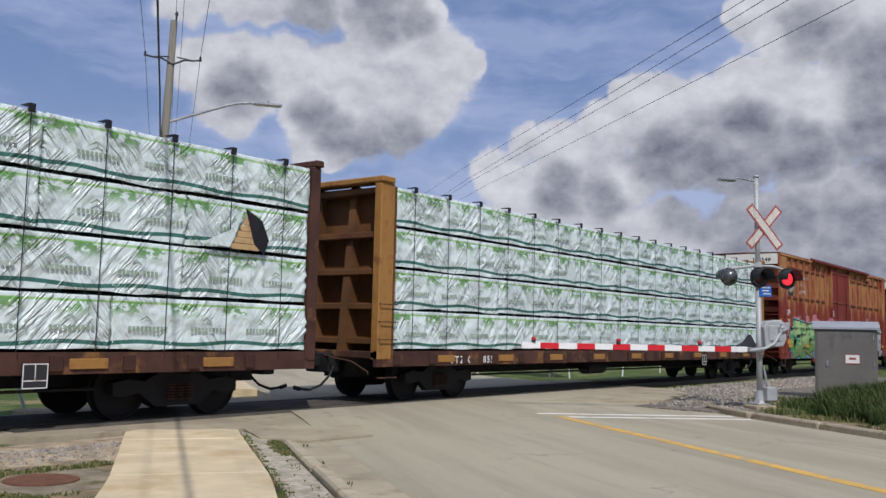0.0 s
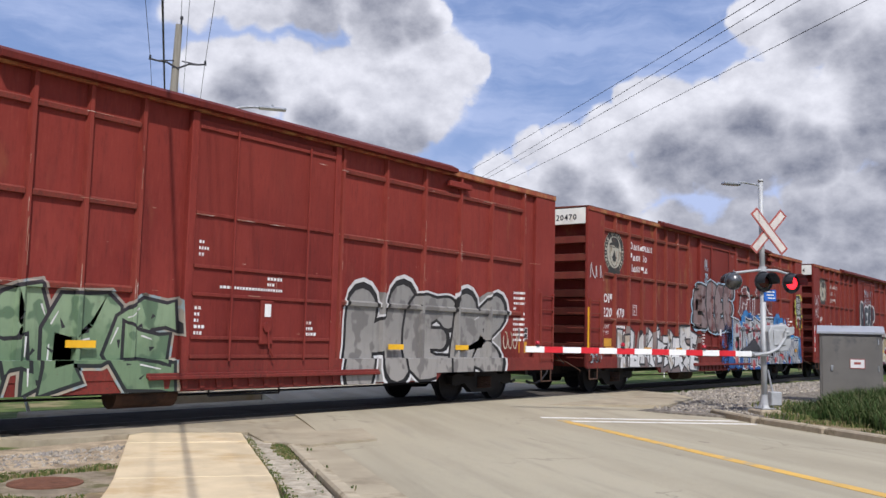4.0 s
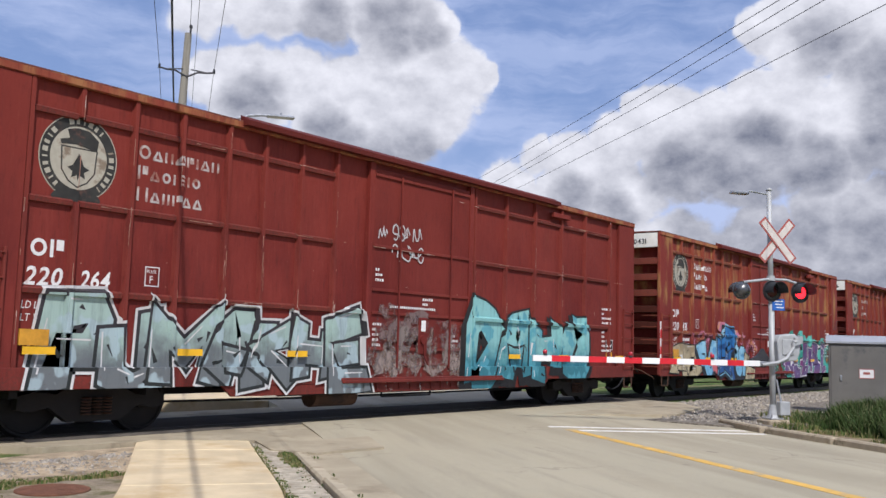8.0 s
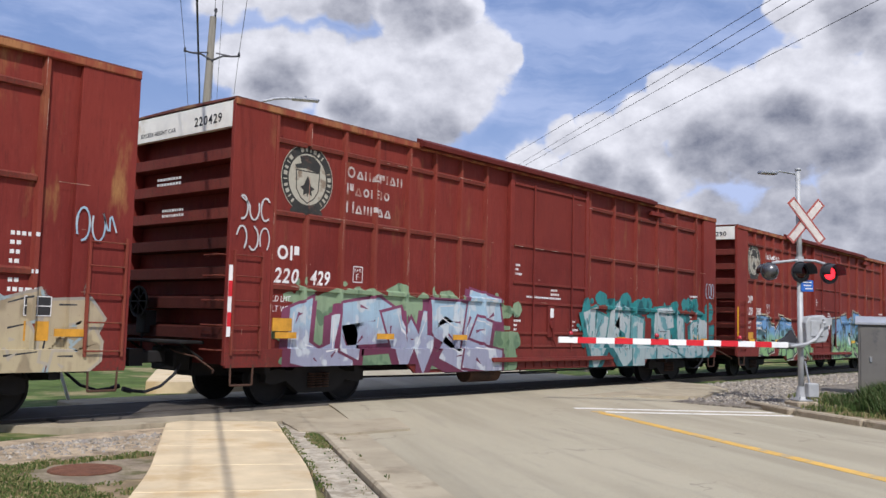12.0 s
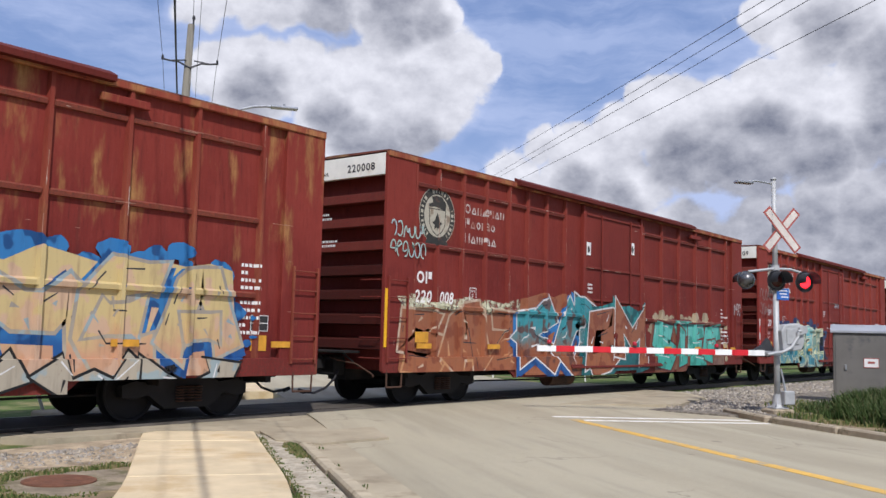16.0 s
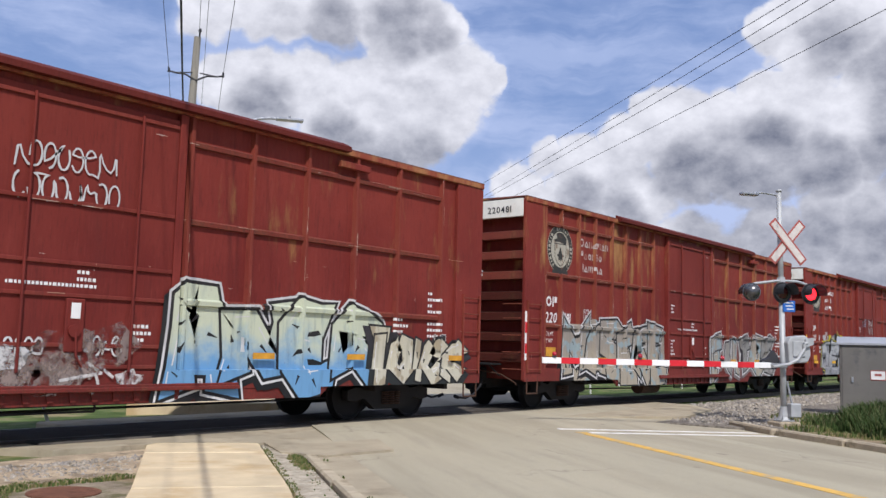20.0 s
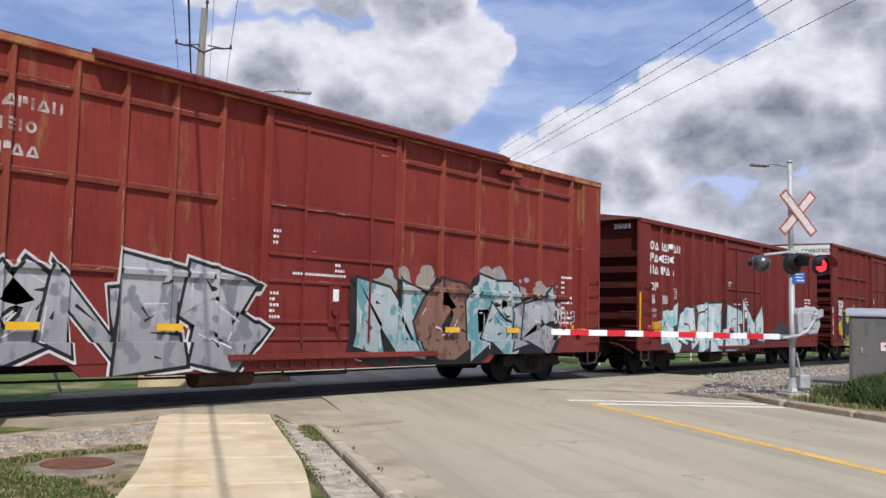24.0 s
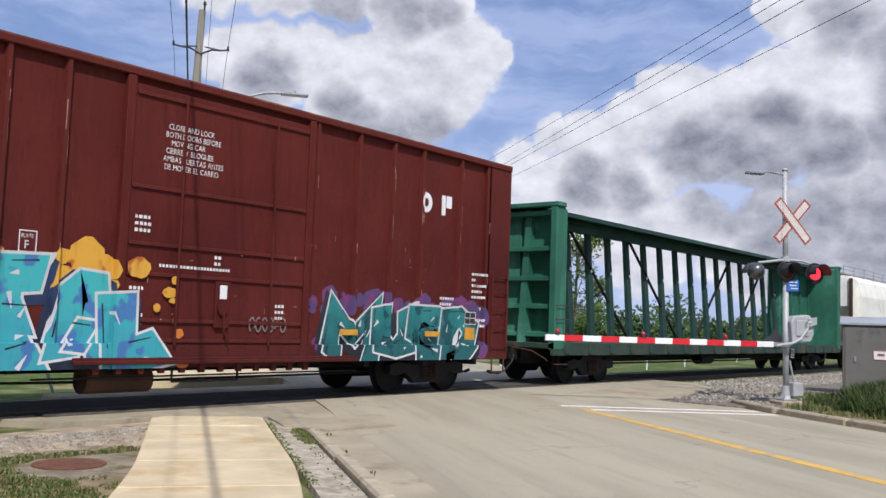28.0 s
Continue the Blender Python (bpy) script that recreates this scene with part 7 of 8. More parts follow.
    dx = k.L - (2.35 if k.key == "long" else 1.9)
    for i in range(10):
        bars(bm, dx + 0.62, 2.52 - 0.125 * i, [rng.uniform(0.04, 0.07) for _ in range(rng.choice((2, 5, 6)))], 0.055, -0.004, 0.025)
    for i in range(5):
        bars(bm, dx - 0.45, 1.95 - 0.12 * i, [rng.uniform(0.04, 0.07) for _ in range(rng.choice((4, 6)))], 0.055, -0.004, 0.025)
    sheet("dimension_table", bm, STENCIL, "rows of small white stencilled data")
    d0, d1 = k.door
    bm = B()
    for x, z, n, m in ((d0 + 0.25, 2.86, 3, 4), (d0 + 0.22, 1.8, 5, 4), (d1 - 0.75, 1.62, 4, 5), (d0 + 1.7, 2.35, 2, 6)):
        for i in range(n):
            bars(bm, x, z - 0.1 * i, [rng.uniform(0.03, 0.06) for _ in range(rng.randint(2, m))], 0.05, -0.006, 0.02)
    bars(bm, d0 + 0.7, 2.16, [rng.uniform(0.03, 0.06) for _ in range(22)], 0.045, -0.006, 0.018)
    tagged(part("door_note", bm, STENCIL, car, "small white stencilled door notes"), kind="stuff")
    bm = B()
    zz = k.H - 0.36
    if k.white:
        write_end(bm, (mark if mark != "plain" else "") + a + b, 1.15 if mark == "plain" else 1.3, zz, 0.16, 0.008)
        write_end(bm, "EXCESS HEIGHT CAR", 2.8, zz - 0.02, 0.075, 0.008)
        tagged(part("end_lettering", bm, INK, car, "black lettering on the end panel"), kind="stuff")
    else:
        write_end(bm, a + b, 0.9, zz + 0.1, 0.14, 0.146)
        part("end_lettering", bm, WHITE, car)
    bm = B()
    for y, z in ((2.2, k.H - 1.22), (2.0, k.H - 1.78)):
        for i in range(2):
            x = y
            for _ in range(9):
                w = rng.uniform(0.03, 0.08)
                vs = [bm.verts.new(p) for p in ((0.016, x, z - 0.09 * i), (0.016, x - w, z - 0.09 * i), (0.016, x - w, z + 0.045 - 0.09 * i), (0.016, x, z + 0.045 - 0.09 * i))]
                bm.faces.new(vs)
                x -= w + 0.02
    tagged(part("end_note", bm, STENCIL, car, "small white stencilled end notes"), kind="stuff")
    # amber labels, data box, reflectors
    bm = B()
    box(bm, 0.95, 1.36, -0.008, DEPTH, 1.30, 1.52)
    part("amber_label", bm, AMBER, car, "amber consolidated label")
    bm = B()
    box(bm, k.L - 1.5, k.L - 1.12, DEPTH - 0.012, DEPTH + 0.004, 1.45, 1.72)
    db = part("data_box", bm, LABELM, car, "black stencilled data box")
    bm = B()
    for x0, x1, z0, z1 in ((0, 0.38, 0, 0.012), (0, 0.38, 0.258, 0.27), (0, 0.012, 0, 0.27), (0.368, 0.38, 0, 0.27), (0.18, 0.192, 0, 0.27), (0, 0.38, 0.13, 0.142)):
        flat_poly(bm, [(k.L - 1.5 + x0, 1.45 + z0), (k.L - 1.5 + x1, 1.45 + z0), (k.L - 1.5 + x1, 1.45 + z1), (k.L - 1.5 + x0, 1.45 + z1)], DEPTH - 0.015 - 0.0002 * len(bm.faces))
    tagged(part("box_rule", bm, STENCIL, db), kind="stuff")
    bm = B()
    box(bm, k.L - 1.48, k.L - 1.14, DEPTH - 0.012, DEPTH + 0.004, 1.12, 1.38)
    part("amber_label", bm, AMBER, car, "amber consolidated label")
    me = cached("reflector", lambda: mesh_of("reflector", box(B(), 0, 0.46, -0.019, -0.004, 0, 0.105), YELLOWP))
    me2 = cached("reflector_old", lambda: mesh_of("reflector", box(B(), 0, 0.46, -0.019, -0.004, 0, 0.105), AMBER))
    for x in ((1.0, 3.45, 5.7, 12.5, 14.7, 17.7) if k.key == "long" else (0.9, 3.3, 10.3, 12.7)):
        again("reflector", me if number[1] in ("588", "284", "264", "431", "290", "311", "415") else me2, car, (x, 0, 1.18))
    bm = B()
    box(bm, 0.01, 0.085, -0.014, -0.003, 1.2, 2.35)
    strip_ob = part("corner_strip", bm, YELLOWP if seed % 2 else STRIPE_W, car, "tall yellow corner strip" if seed % 2 else "tall red and white corner strip")
    if seed % 2 == 0:
        xs, zs = [v.co.x for v in strip_ob.data.vertices], [v.co.z for v in strip_ob.data.vertices]
        y0 = min(v.co.y for v in strip_ob.data.vertices)
        for f0, f1 in ((0.14, 0.34), (0.56, 0.78)):
            bm = B()
            box(bm, min(xs) - 0.002, max(xs) + 0.002, y0 - 0.004, y0 + 0.004, min(zs) + (max(zs) - min(zs)) * f0, min(zs) + (max(zs) - min(zs)) * f1)
            part("red_block", bm, STRIPE_R, strip_ob)


def boxcar(x0, k, number, mark, tone, label, pieces, seed):
    c = thing("boxcar", label, "boxcar", "cars of the freight train", at=(x0, SIDE_Y, 0))
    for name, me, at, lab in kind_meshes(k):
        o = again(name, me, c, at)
        if lab:
            tagged(o, lab)
        if name == "paint_wear":
            tagged(o, kind="stuff")
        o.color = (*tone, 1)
        if name in ("door", "door_rib", "lock_rod", "lock_box") and k.key == "long":
            o.color = (tone[0] * 0.2, tone[1] * 0.9, tone[2], 1)
        if name in ("side_post", "side_rail", "end_rib", "top_chord", "ladder_stile", "rung", "door_rib"):
            o.color[3] = 0.35
        if name == "top_chord" and k.key == "long":
            o.color = (max(0.72, tone[0]), tone[1] * 1.1, tone[2], 0.15)
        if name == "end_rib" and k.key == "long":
            # lower ribs darker: some grime, and the shade of the car ahead painted in
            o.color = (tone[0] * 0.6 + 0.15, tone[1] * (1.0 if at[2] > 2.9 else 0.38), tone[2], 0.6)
        # ends of the short cars are darker than their sides
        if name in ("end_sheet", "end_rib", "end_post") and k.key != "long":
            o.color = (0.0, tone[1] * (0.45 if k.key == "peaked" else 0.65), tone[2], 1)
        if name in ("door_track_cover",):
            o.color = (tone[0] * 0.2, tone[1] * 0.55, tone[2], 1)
    if number[1] == "008":
        for x, z in ((7.78, 3.66), (10.27, 3.87)):
            bm = B()
            box(bm, x, x + 0.22, -0.012, -0.001, z, z + 0.34)
            sheet_ob = part("poster", bm, WHITE, c, "small pale poster with a dark shape")
            bm = B()
            blob(bm, x + 0.11, z + 0.15, 0.06, 0.10, -0.0135, random.Random(int(x * 10)), 0.3)
            part("poster_shape", bm, EMBLEM_D, sheet_ob)
    truck(c, k.truck_x)
    truck(c, k.L - k.truck_x)
    ends_gear(c, k.L)
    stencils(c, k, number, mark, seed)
    ribs = [(x, 0.045) for x in k.ribs] + [(k.corner / 2, k.corner / 2), (k.L - 0.45, 0.45), ((k.door[0] + k.door[1]) / 2, (k.door[1] - k.door[0]) / 2)]
    for i, (x, z, w, h, col) in enumerate(TAGS.get(number[1], ())):
        scrawl(c, x, z, w, h, seed * 5 + i, col)
    if k.key == "panelled":
        strip_me = cached("strip_upright", lambda: mesh_of("reflector", box(B(), -0.055, 0.055, -0.012, DEPTH, 0, 0.72, 0.004), YELLOWP))
        for x in UPRIGHTS:
            tagged(again("reflector", strip_me, c, (x, 0, 1.22)), "upright yellow reflective strip")
    levels = []
    for i, p in enumerate(pieces):
        # what is sprayed over an older piece lies on top of it
        levels.append(max([0] + [levels[j] + 1 for j, q in enumerate(pieces[:i]) if q[1] < p[2] + 0.2 and p[1] < q[2] + 0.2 and q[3] < p[4] + 0.2 and p[3] < q[4] + 0.2]))
        graffiti(c, ribs, DEPTH, k.rails, (ZB, k.belly), p, seed * 17 + i, levels[-1])
    CARS.append((c, x0, SIDE_Y))
    return c


# yellow strips on the car of panels
UPRIGHTS = (5.5, 5.85, 9.0, 9.57, 9.82, 10.97, 12.1, 13.2, 15.0)
TAGS = {"470": ((0.1, 3.1, 0.75, 0.55, "white"), (8.0, 3.4, 0.3, 1.0, "pale"), (10.6, 3.3, 0.5, 0.9, "pale"), (0.15, 0.85, 0.7, 0.3, "mint")),
        "284": ((0.1, 2.7, 0.6, 1.1, "white"), (8.6, 3.6, 1.1, 0.9, "pale"), (10.0, 3.7, 0.5, 0.8, "pale"), (11.3, 2.0, 2.4, 0.3, "white")),
        "264": ((8.3, 3.1, 1.0, 0.8, "white"), (7.9, 3.5, 0.3, 0.3, "white")), "431": ((18.0, 2.6, 0.7, 0.6, "dark"),),
        "246": ((17.9, 2.5, 0.7, 0.6, "pale"), (9.0, 3.6, 1.2, 0.25, "pale")), "429": ((0.1, 2.6, 0.7, 1.0, "white"), (18.0, 2.5, 0.6, 0.6, "pale")),
        "547": ((8.6, 3.5, 1.3, 0.5, "pale"), (8.5, 2.7, 1.2, 0.4, "pale")), "008": ((0.1, 3.0, 1.1, 0.8, "mint"), (18.0, 2.4, 0.6, 0.5, "white")),
        "609": ((0.05, 2.5, 1.4, 1.1, "smoke"), (9.5, 3.1, 0.7, 0.3, "pale")), "493": ((8.3, 3.3, 1.6, 0.9, "white"), (8.2, 1.2, 0.7, 0.3, "white"), (9.6, 1.2, 0.6, 0.35, "white")),
        "311": ((8.4, 2.9, 0.6, 0.5, "sky"), (9.4, 2.6, 0.9, 0.8, "white")), "415": ((16.6, 1.4, 0.5, 0.5, "white"),), "7": ((8.2, 1.2, 0.8, 0.3, "smoke"),),
        "129": ((7.0, 1.6, 1.2, 0.8, "tan"), (7.1, 1.1, 1.0, 0.35, "tan"), (13.6, 1.6, 1.2, 0.35, "tan")), "588": ((16.5, 1.2, 0.6, 0.5, "cream"),), "548": ((14.2, 2.2, 0.5, 0.6, "white"),)}

# each piece: car, letters, from x to x, from z to z, then fills, edge, pale outline, block shadow, backing, bursts, style, weight
def piece(car, text, x0, x1, z0, z1, fills, edge, glow="", block="", back="", burst="", style="sharp", weight=0.185):
    return car, text, x0, x1, z0, z1, (fills.split(), edge, glow, block, back, burst, style, weight)


GRAFFITI = [
    piece(0, "@5", 8.5, 10.8, 0.62, 1.95, "salmon", "aqua"), piece(0, "RAIN", 1.68, 8.45, 0.62, 2.34, "green", "black", "teal", "lavender", "", "pink", "round", 0.21),
    piece(0, "MULET", 10.47, 18.0, 0.74, 2.2, "silver", "black", "", "dark"),
    piece(1, "SHAPE", 2.4, 7.6, 0.6, 2.0, "sage", "dark", "bone", "", "", "", "round"), piece(1, "HEK", 11.5, 16.5, 0.56, 2.4, "grey", "black", "white", "", "grey", "", "bubble", 0.235),
    piece(2, "HLNK", 1.97, 4.6, 0.61, 1.88, "chalk white", "dark", "", "smoke"), piece(2, "HOKSE", 4.44, 7.5, 0.56, 1.86, "white chalk", "dark", "", "smoke"),
    piece(2, "BEEE", 7.35, 10.42, 1.9, 3.5, "mauve", "black", "pale", "", "", "", "bubble", 0.22), piece(2, "AUER", 11.59, 14.8, 2.15, 3.49, "hollow", "white", "ink", "", "", "", "round", 0.19),
    piece(2, "@4", 9.6, 11.2, 0.55, 1.9, "blue", "navy"), piece(2, "PITSAHK", 10.63, 16.75, 0.6, 2.34, "silver", "black", "white", "blue", "blue", "blue", "sharp", 0.2),
    piece(2, "MUL", 16.6, 18.3, 0.66, 1.85, "silver", "navy", "sky", "blue", "blue"),
    piece(3, "NKXSIFER", 1.34, 9.7, 0.58, 2.25, "cream", "black", "", "", "cream", "", "round", 0.17), piece(3, "DEAP", 7.95, 10.7, 2.4, 3.63, "ink", "white", "white", "", "", "", "bubble", 0.22),
    piece(3, "OWUK", 9.75, 13.7, 0.6, 1.92, "tan sandy", "white", "bone", "plum", "", "", "round"), piece(3, "TERI", 13.73, 17.9, 0.74, 1.91, "red", "white", "", "wine"),
    piece(4, "@5", 7.8, 10.8, 0.72, 2.0, "faded", "smoke"), piece(4, "PUMAKHE", 1.33, 7.7, 0.57, 1.98, "mint", "dark", "white"), piece(4, "DAHO", 10.9, 16.25, 0.6, 2.5, "teal", "black", "", "black", "", "", "round", 0.21),
    piece(5, "@5", 1.6, 7.9, 1.2, 2.1, "pink", "pink"), piece(5, "AD", 0.9, 3.2, 0.66, 1.72, "sandy", "black"), piece(5, "V", 2.95, 4.6, 0.6, 1.98, "sky", "black", "", "ink"),
    piece(5, "IR", 4.45, 6.2, 0.56, 2.22, "blue", "black", "sky", "ink", "", "pink", "round", 0.23), piece(5, "OS", 5.95, 7.2, 0.62, 1.8, "sky", "black", "", "ink", "", "", "round", 0.2), piece(5, "L", 7.1, 7.95, 0.6, 1.75, "sandy", "black"),
    piece(5, "@5", 9.2, 18.0, 0.6, 1.9, "aqua", "aqua"), piece(5, "REZIST", 11.5, 16.95, 0.56, 2.06, "purple", "white", "ink", "", "aqua", "aqua", "round", 0.2),
    piece(6, "@8", 1.4, 7.85, 1.7, 2.4, "aqua", "butter"), piece(6, "KWAXM", 0.95, 4.2, 0.6, 1.85, "camo", "plum"), piece(6, "RWSK", 5.8, 8.7, 0.6, 1.85, "camo", "plum"),
    piece(6, "JACE", 2.77, 6.2, 0.56, 1.68, "lime", "black", "white", "", "black", "", "round", 0.215), piece(6, "@5", 8.3, 10.7, 0.62, 1.8, "camo", "lemon"),
    piece(6, "RESK", 11.03, 16.1, 0.6, 2.16, "white", "black", "cream", "black", "", "", "round", 0.21), piece(6, "SEB", 16.3, 18.3, 0.72, 1.75, "sandy", "bone"),
    piece(7, "UPWSE", 1.52, 7.5, 0.6, 2.05, "pale", "plum", "", "plum", "sage", "sage", "sharp", 0.17), piece(7, "VOLEUI", 10.89, 18.3, 0.56, 2.15, "slate", "deepteal", "", "deepteal", "", "deepteal"),
    piece(8, "SMENK", 1.9, 7.4, 0.6, 2.0, "bluegreen", "black", "cream"), piece(8, "BANSEY", 9.9, 16.4, 0.56, 2.31, "bluegreen", "black", "cream", "black", "bluegreen", "", "sharp", 0.19),
    piece(9, "@7", 0.4, 7.4, 0.62, 1.55, "rose", "rose"), piece(9, "V", 0.35, 1.8, 0.7, 1.9, "white", "black", "", "black"), piece(9, "PECK", 2.6, 7.3, 0.62, 2.55, "olive", "black", "lavender", "", "rose", "sky", "round", 0.2),
    piece(9, "@4", 7.3, 10.8, 0.6, 2.0, "sky", "camo"), piece(9, "SIMEA", 10.72, 16.9, 0.75, 2.5, "sand", "bone", "", "blue", "sand", "blue", "round", 0.15), piece(9, "UVWU", 10.6, 16.8, 0.5, 1.0, "bone", "black"),
    piece(10, "@7", 0.5, 4.9, 1.75, 2.25, "butter", "butter"), piece(10, "SAZ", 0.55, 4.9, 0.6, 2.05, "brown", "tan", "", "", "brown"), piece(10, "KO", 4.85, 8.2, 0.58, 2.5, "tealbrown", "white", "", "blue", "brown", "", "sharp", 0.2),
    piece(10, "BM", 8.0, 11.15, 0.62, 2.4, "brown", "white", "", "deepteal", "deepteal"), piece(10, "STEF", 12.0, 17.0, 0.6, 2.1, "aqua", "wine", "", "rust", "hazel", "sandy", "sharp", 0.16),
    piece(11, "GADZE", 2.3, 7.7, 0.56, 2.2, "seafoam teal", "butter", "", "ink", "navy", "navy", "round", 0.2), piece(11, "ZOEW", 10.9, 16.4, 0.6, 2.2, "citrus", "plum", "", "plum", "hazel", "plum", "round", 0.2),
    piece(12, "GENE", 1.4, 5.0, 0.72, 1.92, "inkblue lavender", "white", "", "white", "sky", "sky", "sharp", 0.195), piece(12, "ONE", 4.9, 6.7, 0.95, 1.85, "ink", "white", "sky", "", "sky"), piece(12, "@3", 8.0, 10.6, 0.7, 1.5, "faded", "white"),
    piece(12, "ANER", 10.8, 15.7, 0.58, 2.3, "paleblue", "black", "white", "black", "", "", "round", 0.21), piece(12, "TOIOK", 15.3, 18.2, 0.66, 1.75, "cream", "black", "", "dark"),
    piece(13, "MASERE", 1.9, 7.5, 0.66, 2.2, "bone", "black", "white", "black", "bone"), piece(13, "FIITOS", 10.9, 16.8, 0.7, 2.16, "bone grey", "dark", "white", "smoke"),
    piece(14, "BERN", 2.4, 6.6, 0.6, 2.2, "silver", "black", "lemon", "black", "", "silver", "sharp", 0.2), piece(14, "MIWAK", 6.3, 10.7, 0.62, 2.0, "grey smoke", "dark", "bone"), piece(14, "RSERNY", 10.9, 18.5, 0.6, 2.0, "silver slate", "dark", "", "smoke", "", "frost"),
    piece(15, "BONES", 1.8, 7.5, 0.65, 2.1, "silver", "black", "white"), piece(15, "NORK", 10.0, 16.95, 0.62, 2.32, "slate hazel slate silver", "black", "", "black", "", "bone", "round", 0.215),
    piece(16, "KATE", 1.55, 6.1, 0.64, 2.15, "frost", "dark", "", "wine", "", "", "sharp", 0.215), piece(16, "EM", 6.1, 9.2, 0.66, 2.05, "frost", "dark", "", "wine", "", "", "sharp", 0.2),
    piece(17, "MAHK", 1.75, 6.0, 0.66, 1.95, "ink", "dark", "lemon", "smoke", "lemon", "lemon", "sharp", 0.2), piece(17, "TEHB", 9.3, 15.0, 0.66, 2.1, "hollow", "slate", "", "", "", "", "sharp", 0.15),
    piece(18, "STEAL", 2.25, 6.6, 0.62, 2.1, "turq", "white", "", "navy", "", "orange", "sharp", 0.205), piece(18, "MUSD", 10.09, 14.4, 0.62, 1.83, "deepteal", "white", "", "ink", "", "purple", "sharp", 0.195),
]

# number, sun-bleach, brightness
ROSTER = [
    ("548", 1.0, 0.56, "sun-bleached rust-orange boxcar with green graffiti"), ("588", 0.12, 0.54, "red boxcar with grey block graffiti"),
    ("470", 0.36, 0.50, "faded red boxcar with white and blue graffiti"), ("284", 0.10, 0.47, "dull red boxcar with cream graffiti"),
    ("264", 0.05, 0.47, "dull red boxcar with pale teal graffiti"), ("431", 0.62, 0.52, "rust-streaked red boxcar with blue and purple graffiti"),
    ("246", 0.42, 0.50, "rust-streaked red boxcar with lime green graffiti"), ("429", 0.22, 0.47, "dull red boxcar with pale blue graffiti"),
    ("290", 0.22, 0.50, "red boxcar with blue-green graffiti"), ("547", 0.50, 0.50, "sun-bleached red boxcar with sand-coloured graffiti"),
    ("008", 0.08, 0.46, "dull red boxcar with brown and teal graffiti"), ("609", 0.05, 0.56, "bright red boxcar with pale green graffiti"),
    ("493", 0.32, 0.48, "faded red boxcar with black and blue graffiti"), ("481", 0.48, 0.49, "rust-streaked red boxcar with bone-white graffiti"),
    ("311", 0.28, 0.52, "faded red boxcar with grey graffiti"), ("415", 0.35, 0.54, "red boxcar with blue-grey graffiti"),
]
for i, (num, bleach, bright, label) in enumerate(ROSTER):
    boxcar(38.1 + 20.52 * i, LONG, ("220", num), "plain", (bleach, bright, (i * 0.137) % 1), label, [g[1:] for g in GRAFFITI if g[0] == i], i + 1)
boxcar(366.9, SHORT_A, ("216", "188"), "plain", (0.0, 0.42, 0.31), "brown boxcar with a peaked roof and mint graffiti", [g[1:] for g in GRAFFITI if g[0] == 16], 31)
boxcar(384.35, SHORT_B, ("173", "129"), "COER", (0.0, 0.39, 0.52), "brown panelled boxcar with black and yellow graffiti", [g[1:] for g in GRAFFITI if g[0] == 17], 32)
boxcar(401.9, SHORT_C, ("5036", "7"), "NKCR", (0.0, 0.25, 0.77), "dark maroon boxcar with turquoise graffiti", [g[1:] for g in GRAFFITI if g[0] == 18], 33)


def lettered_patch(car):
    """A black sprayed patch with a yellow rim and rows of white words, and a yellow run below it."""
    rng = random.Random(77)
    bm = B()
    for i in range(9):
        blob(bm, 18.24 + rng.uniform(-0.12, 0.12), 2.3 + 0.14 * i, 0.40, 0.20, -0.006 - 0.0002 * i, rng, 0.2)
    flat_poly(bm, [(18.40, 1.2), (18.43, 1.2), (18.45, 2.3), (18.39, 2.3)], -0.006)
    rim = part("graffiti", bm, spray("lemon"), car, "black sprayed patch with yellow rim and white words")
    bm = B()
    for i in range(9):
        blob(bm, 18.24 + rng.uniform(-0.08, 0.08), 2.32 + 0.135 * i, 0.34, 0.17, -0.009 - 0.0002 * i, rng, 0.2)
    tagged(part("patch", bm, spray("black"), rim), kind="stuff")
    for i, word in enumerate(("SPRAY", "EVERY", "TRAIN")):
        bm = B()
        write(bm, word, 17.95 + 0.02 * (i % 2), 3.25 - 0.25 * i, 0.20, -0.014, 0.022, 0.06, 0.03, 0.62)
        part("word", bm, spray("white"), rim)
    bm = B()
    for i in range(2):
        bars(bm, 17.98, 2.52 - 0.22 * i, (0.1, 0.08, 0.1, 0.09)[: 4 - i], 0.15, -0.014, 0.03)
    part("word_blocks", bm, spray("white"), rim)


lettered_patch(CARS[2][0])


# ---- centre-beam cars ----


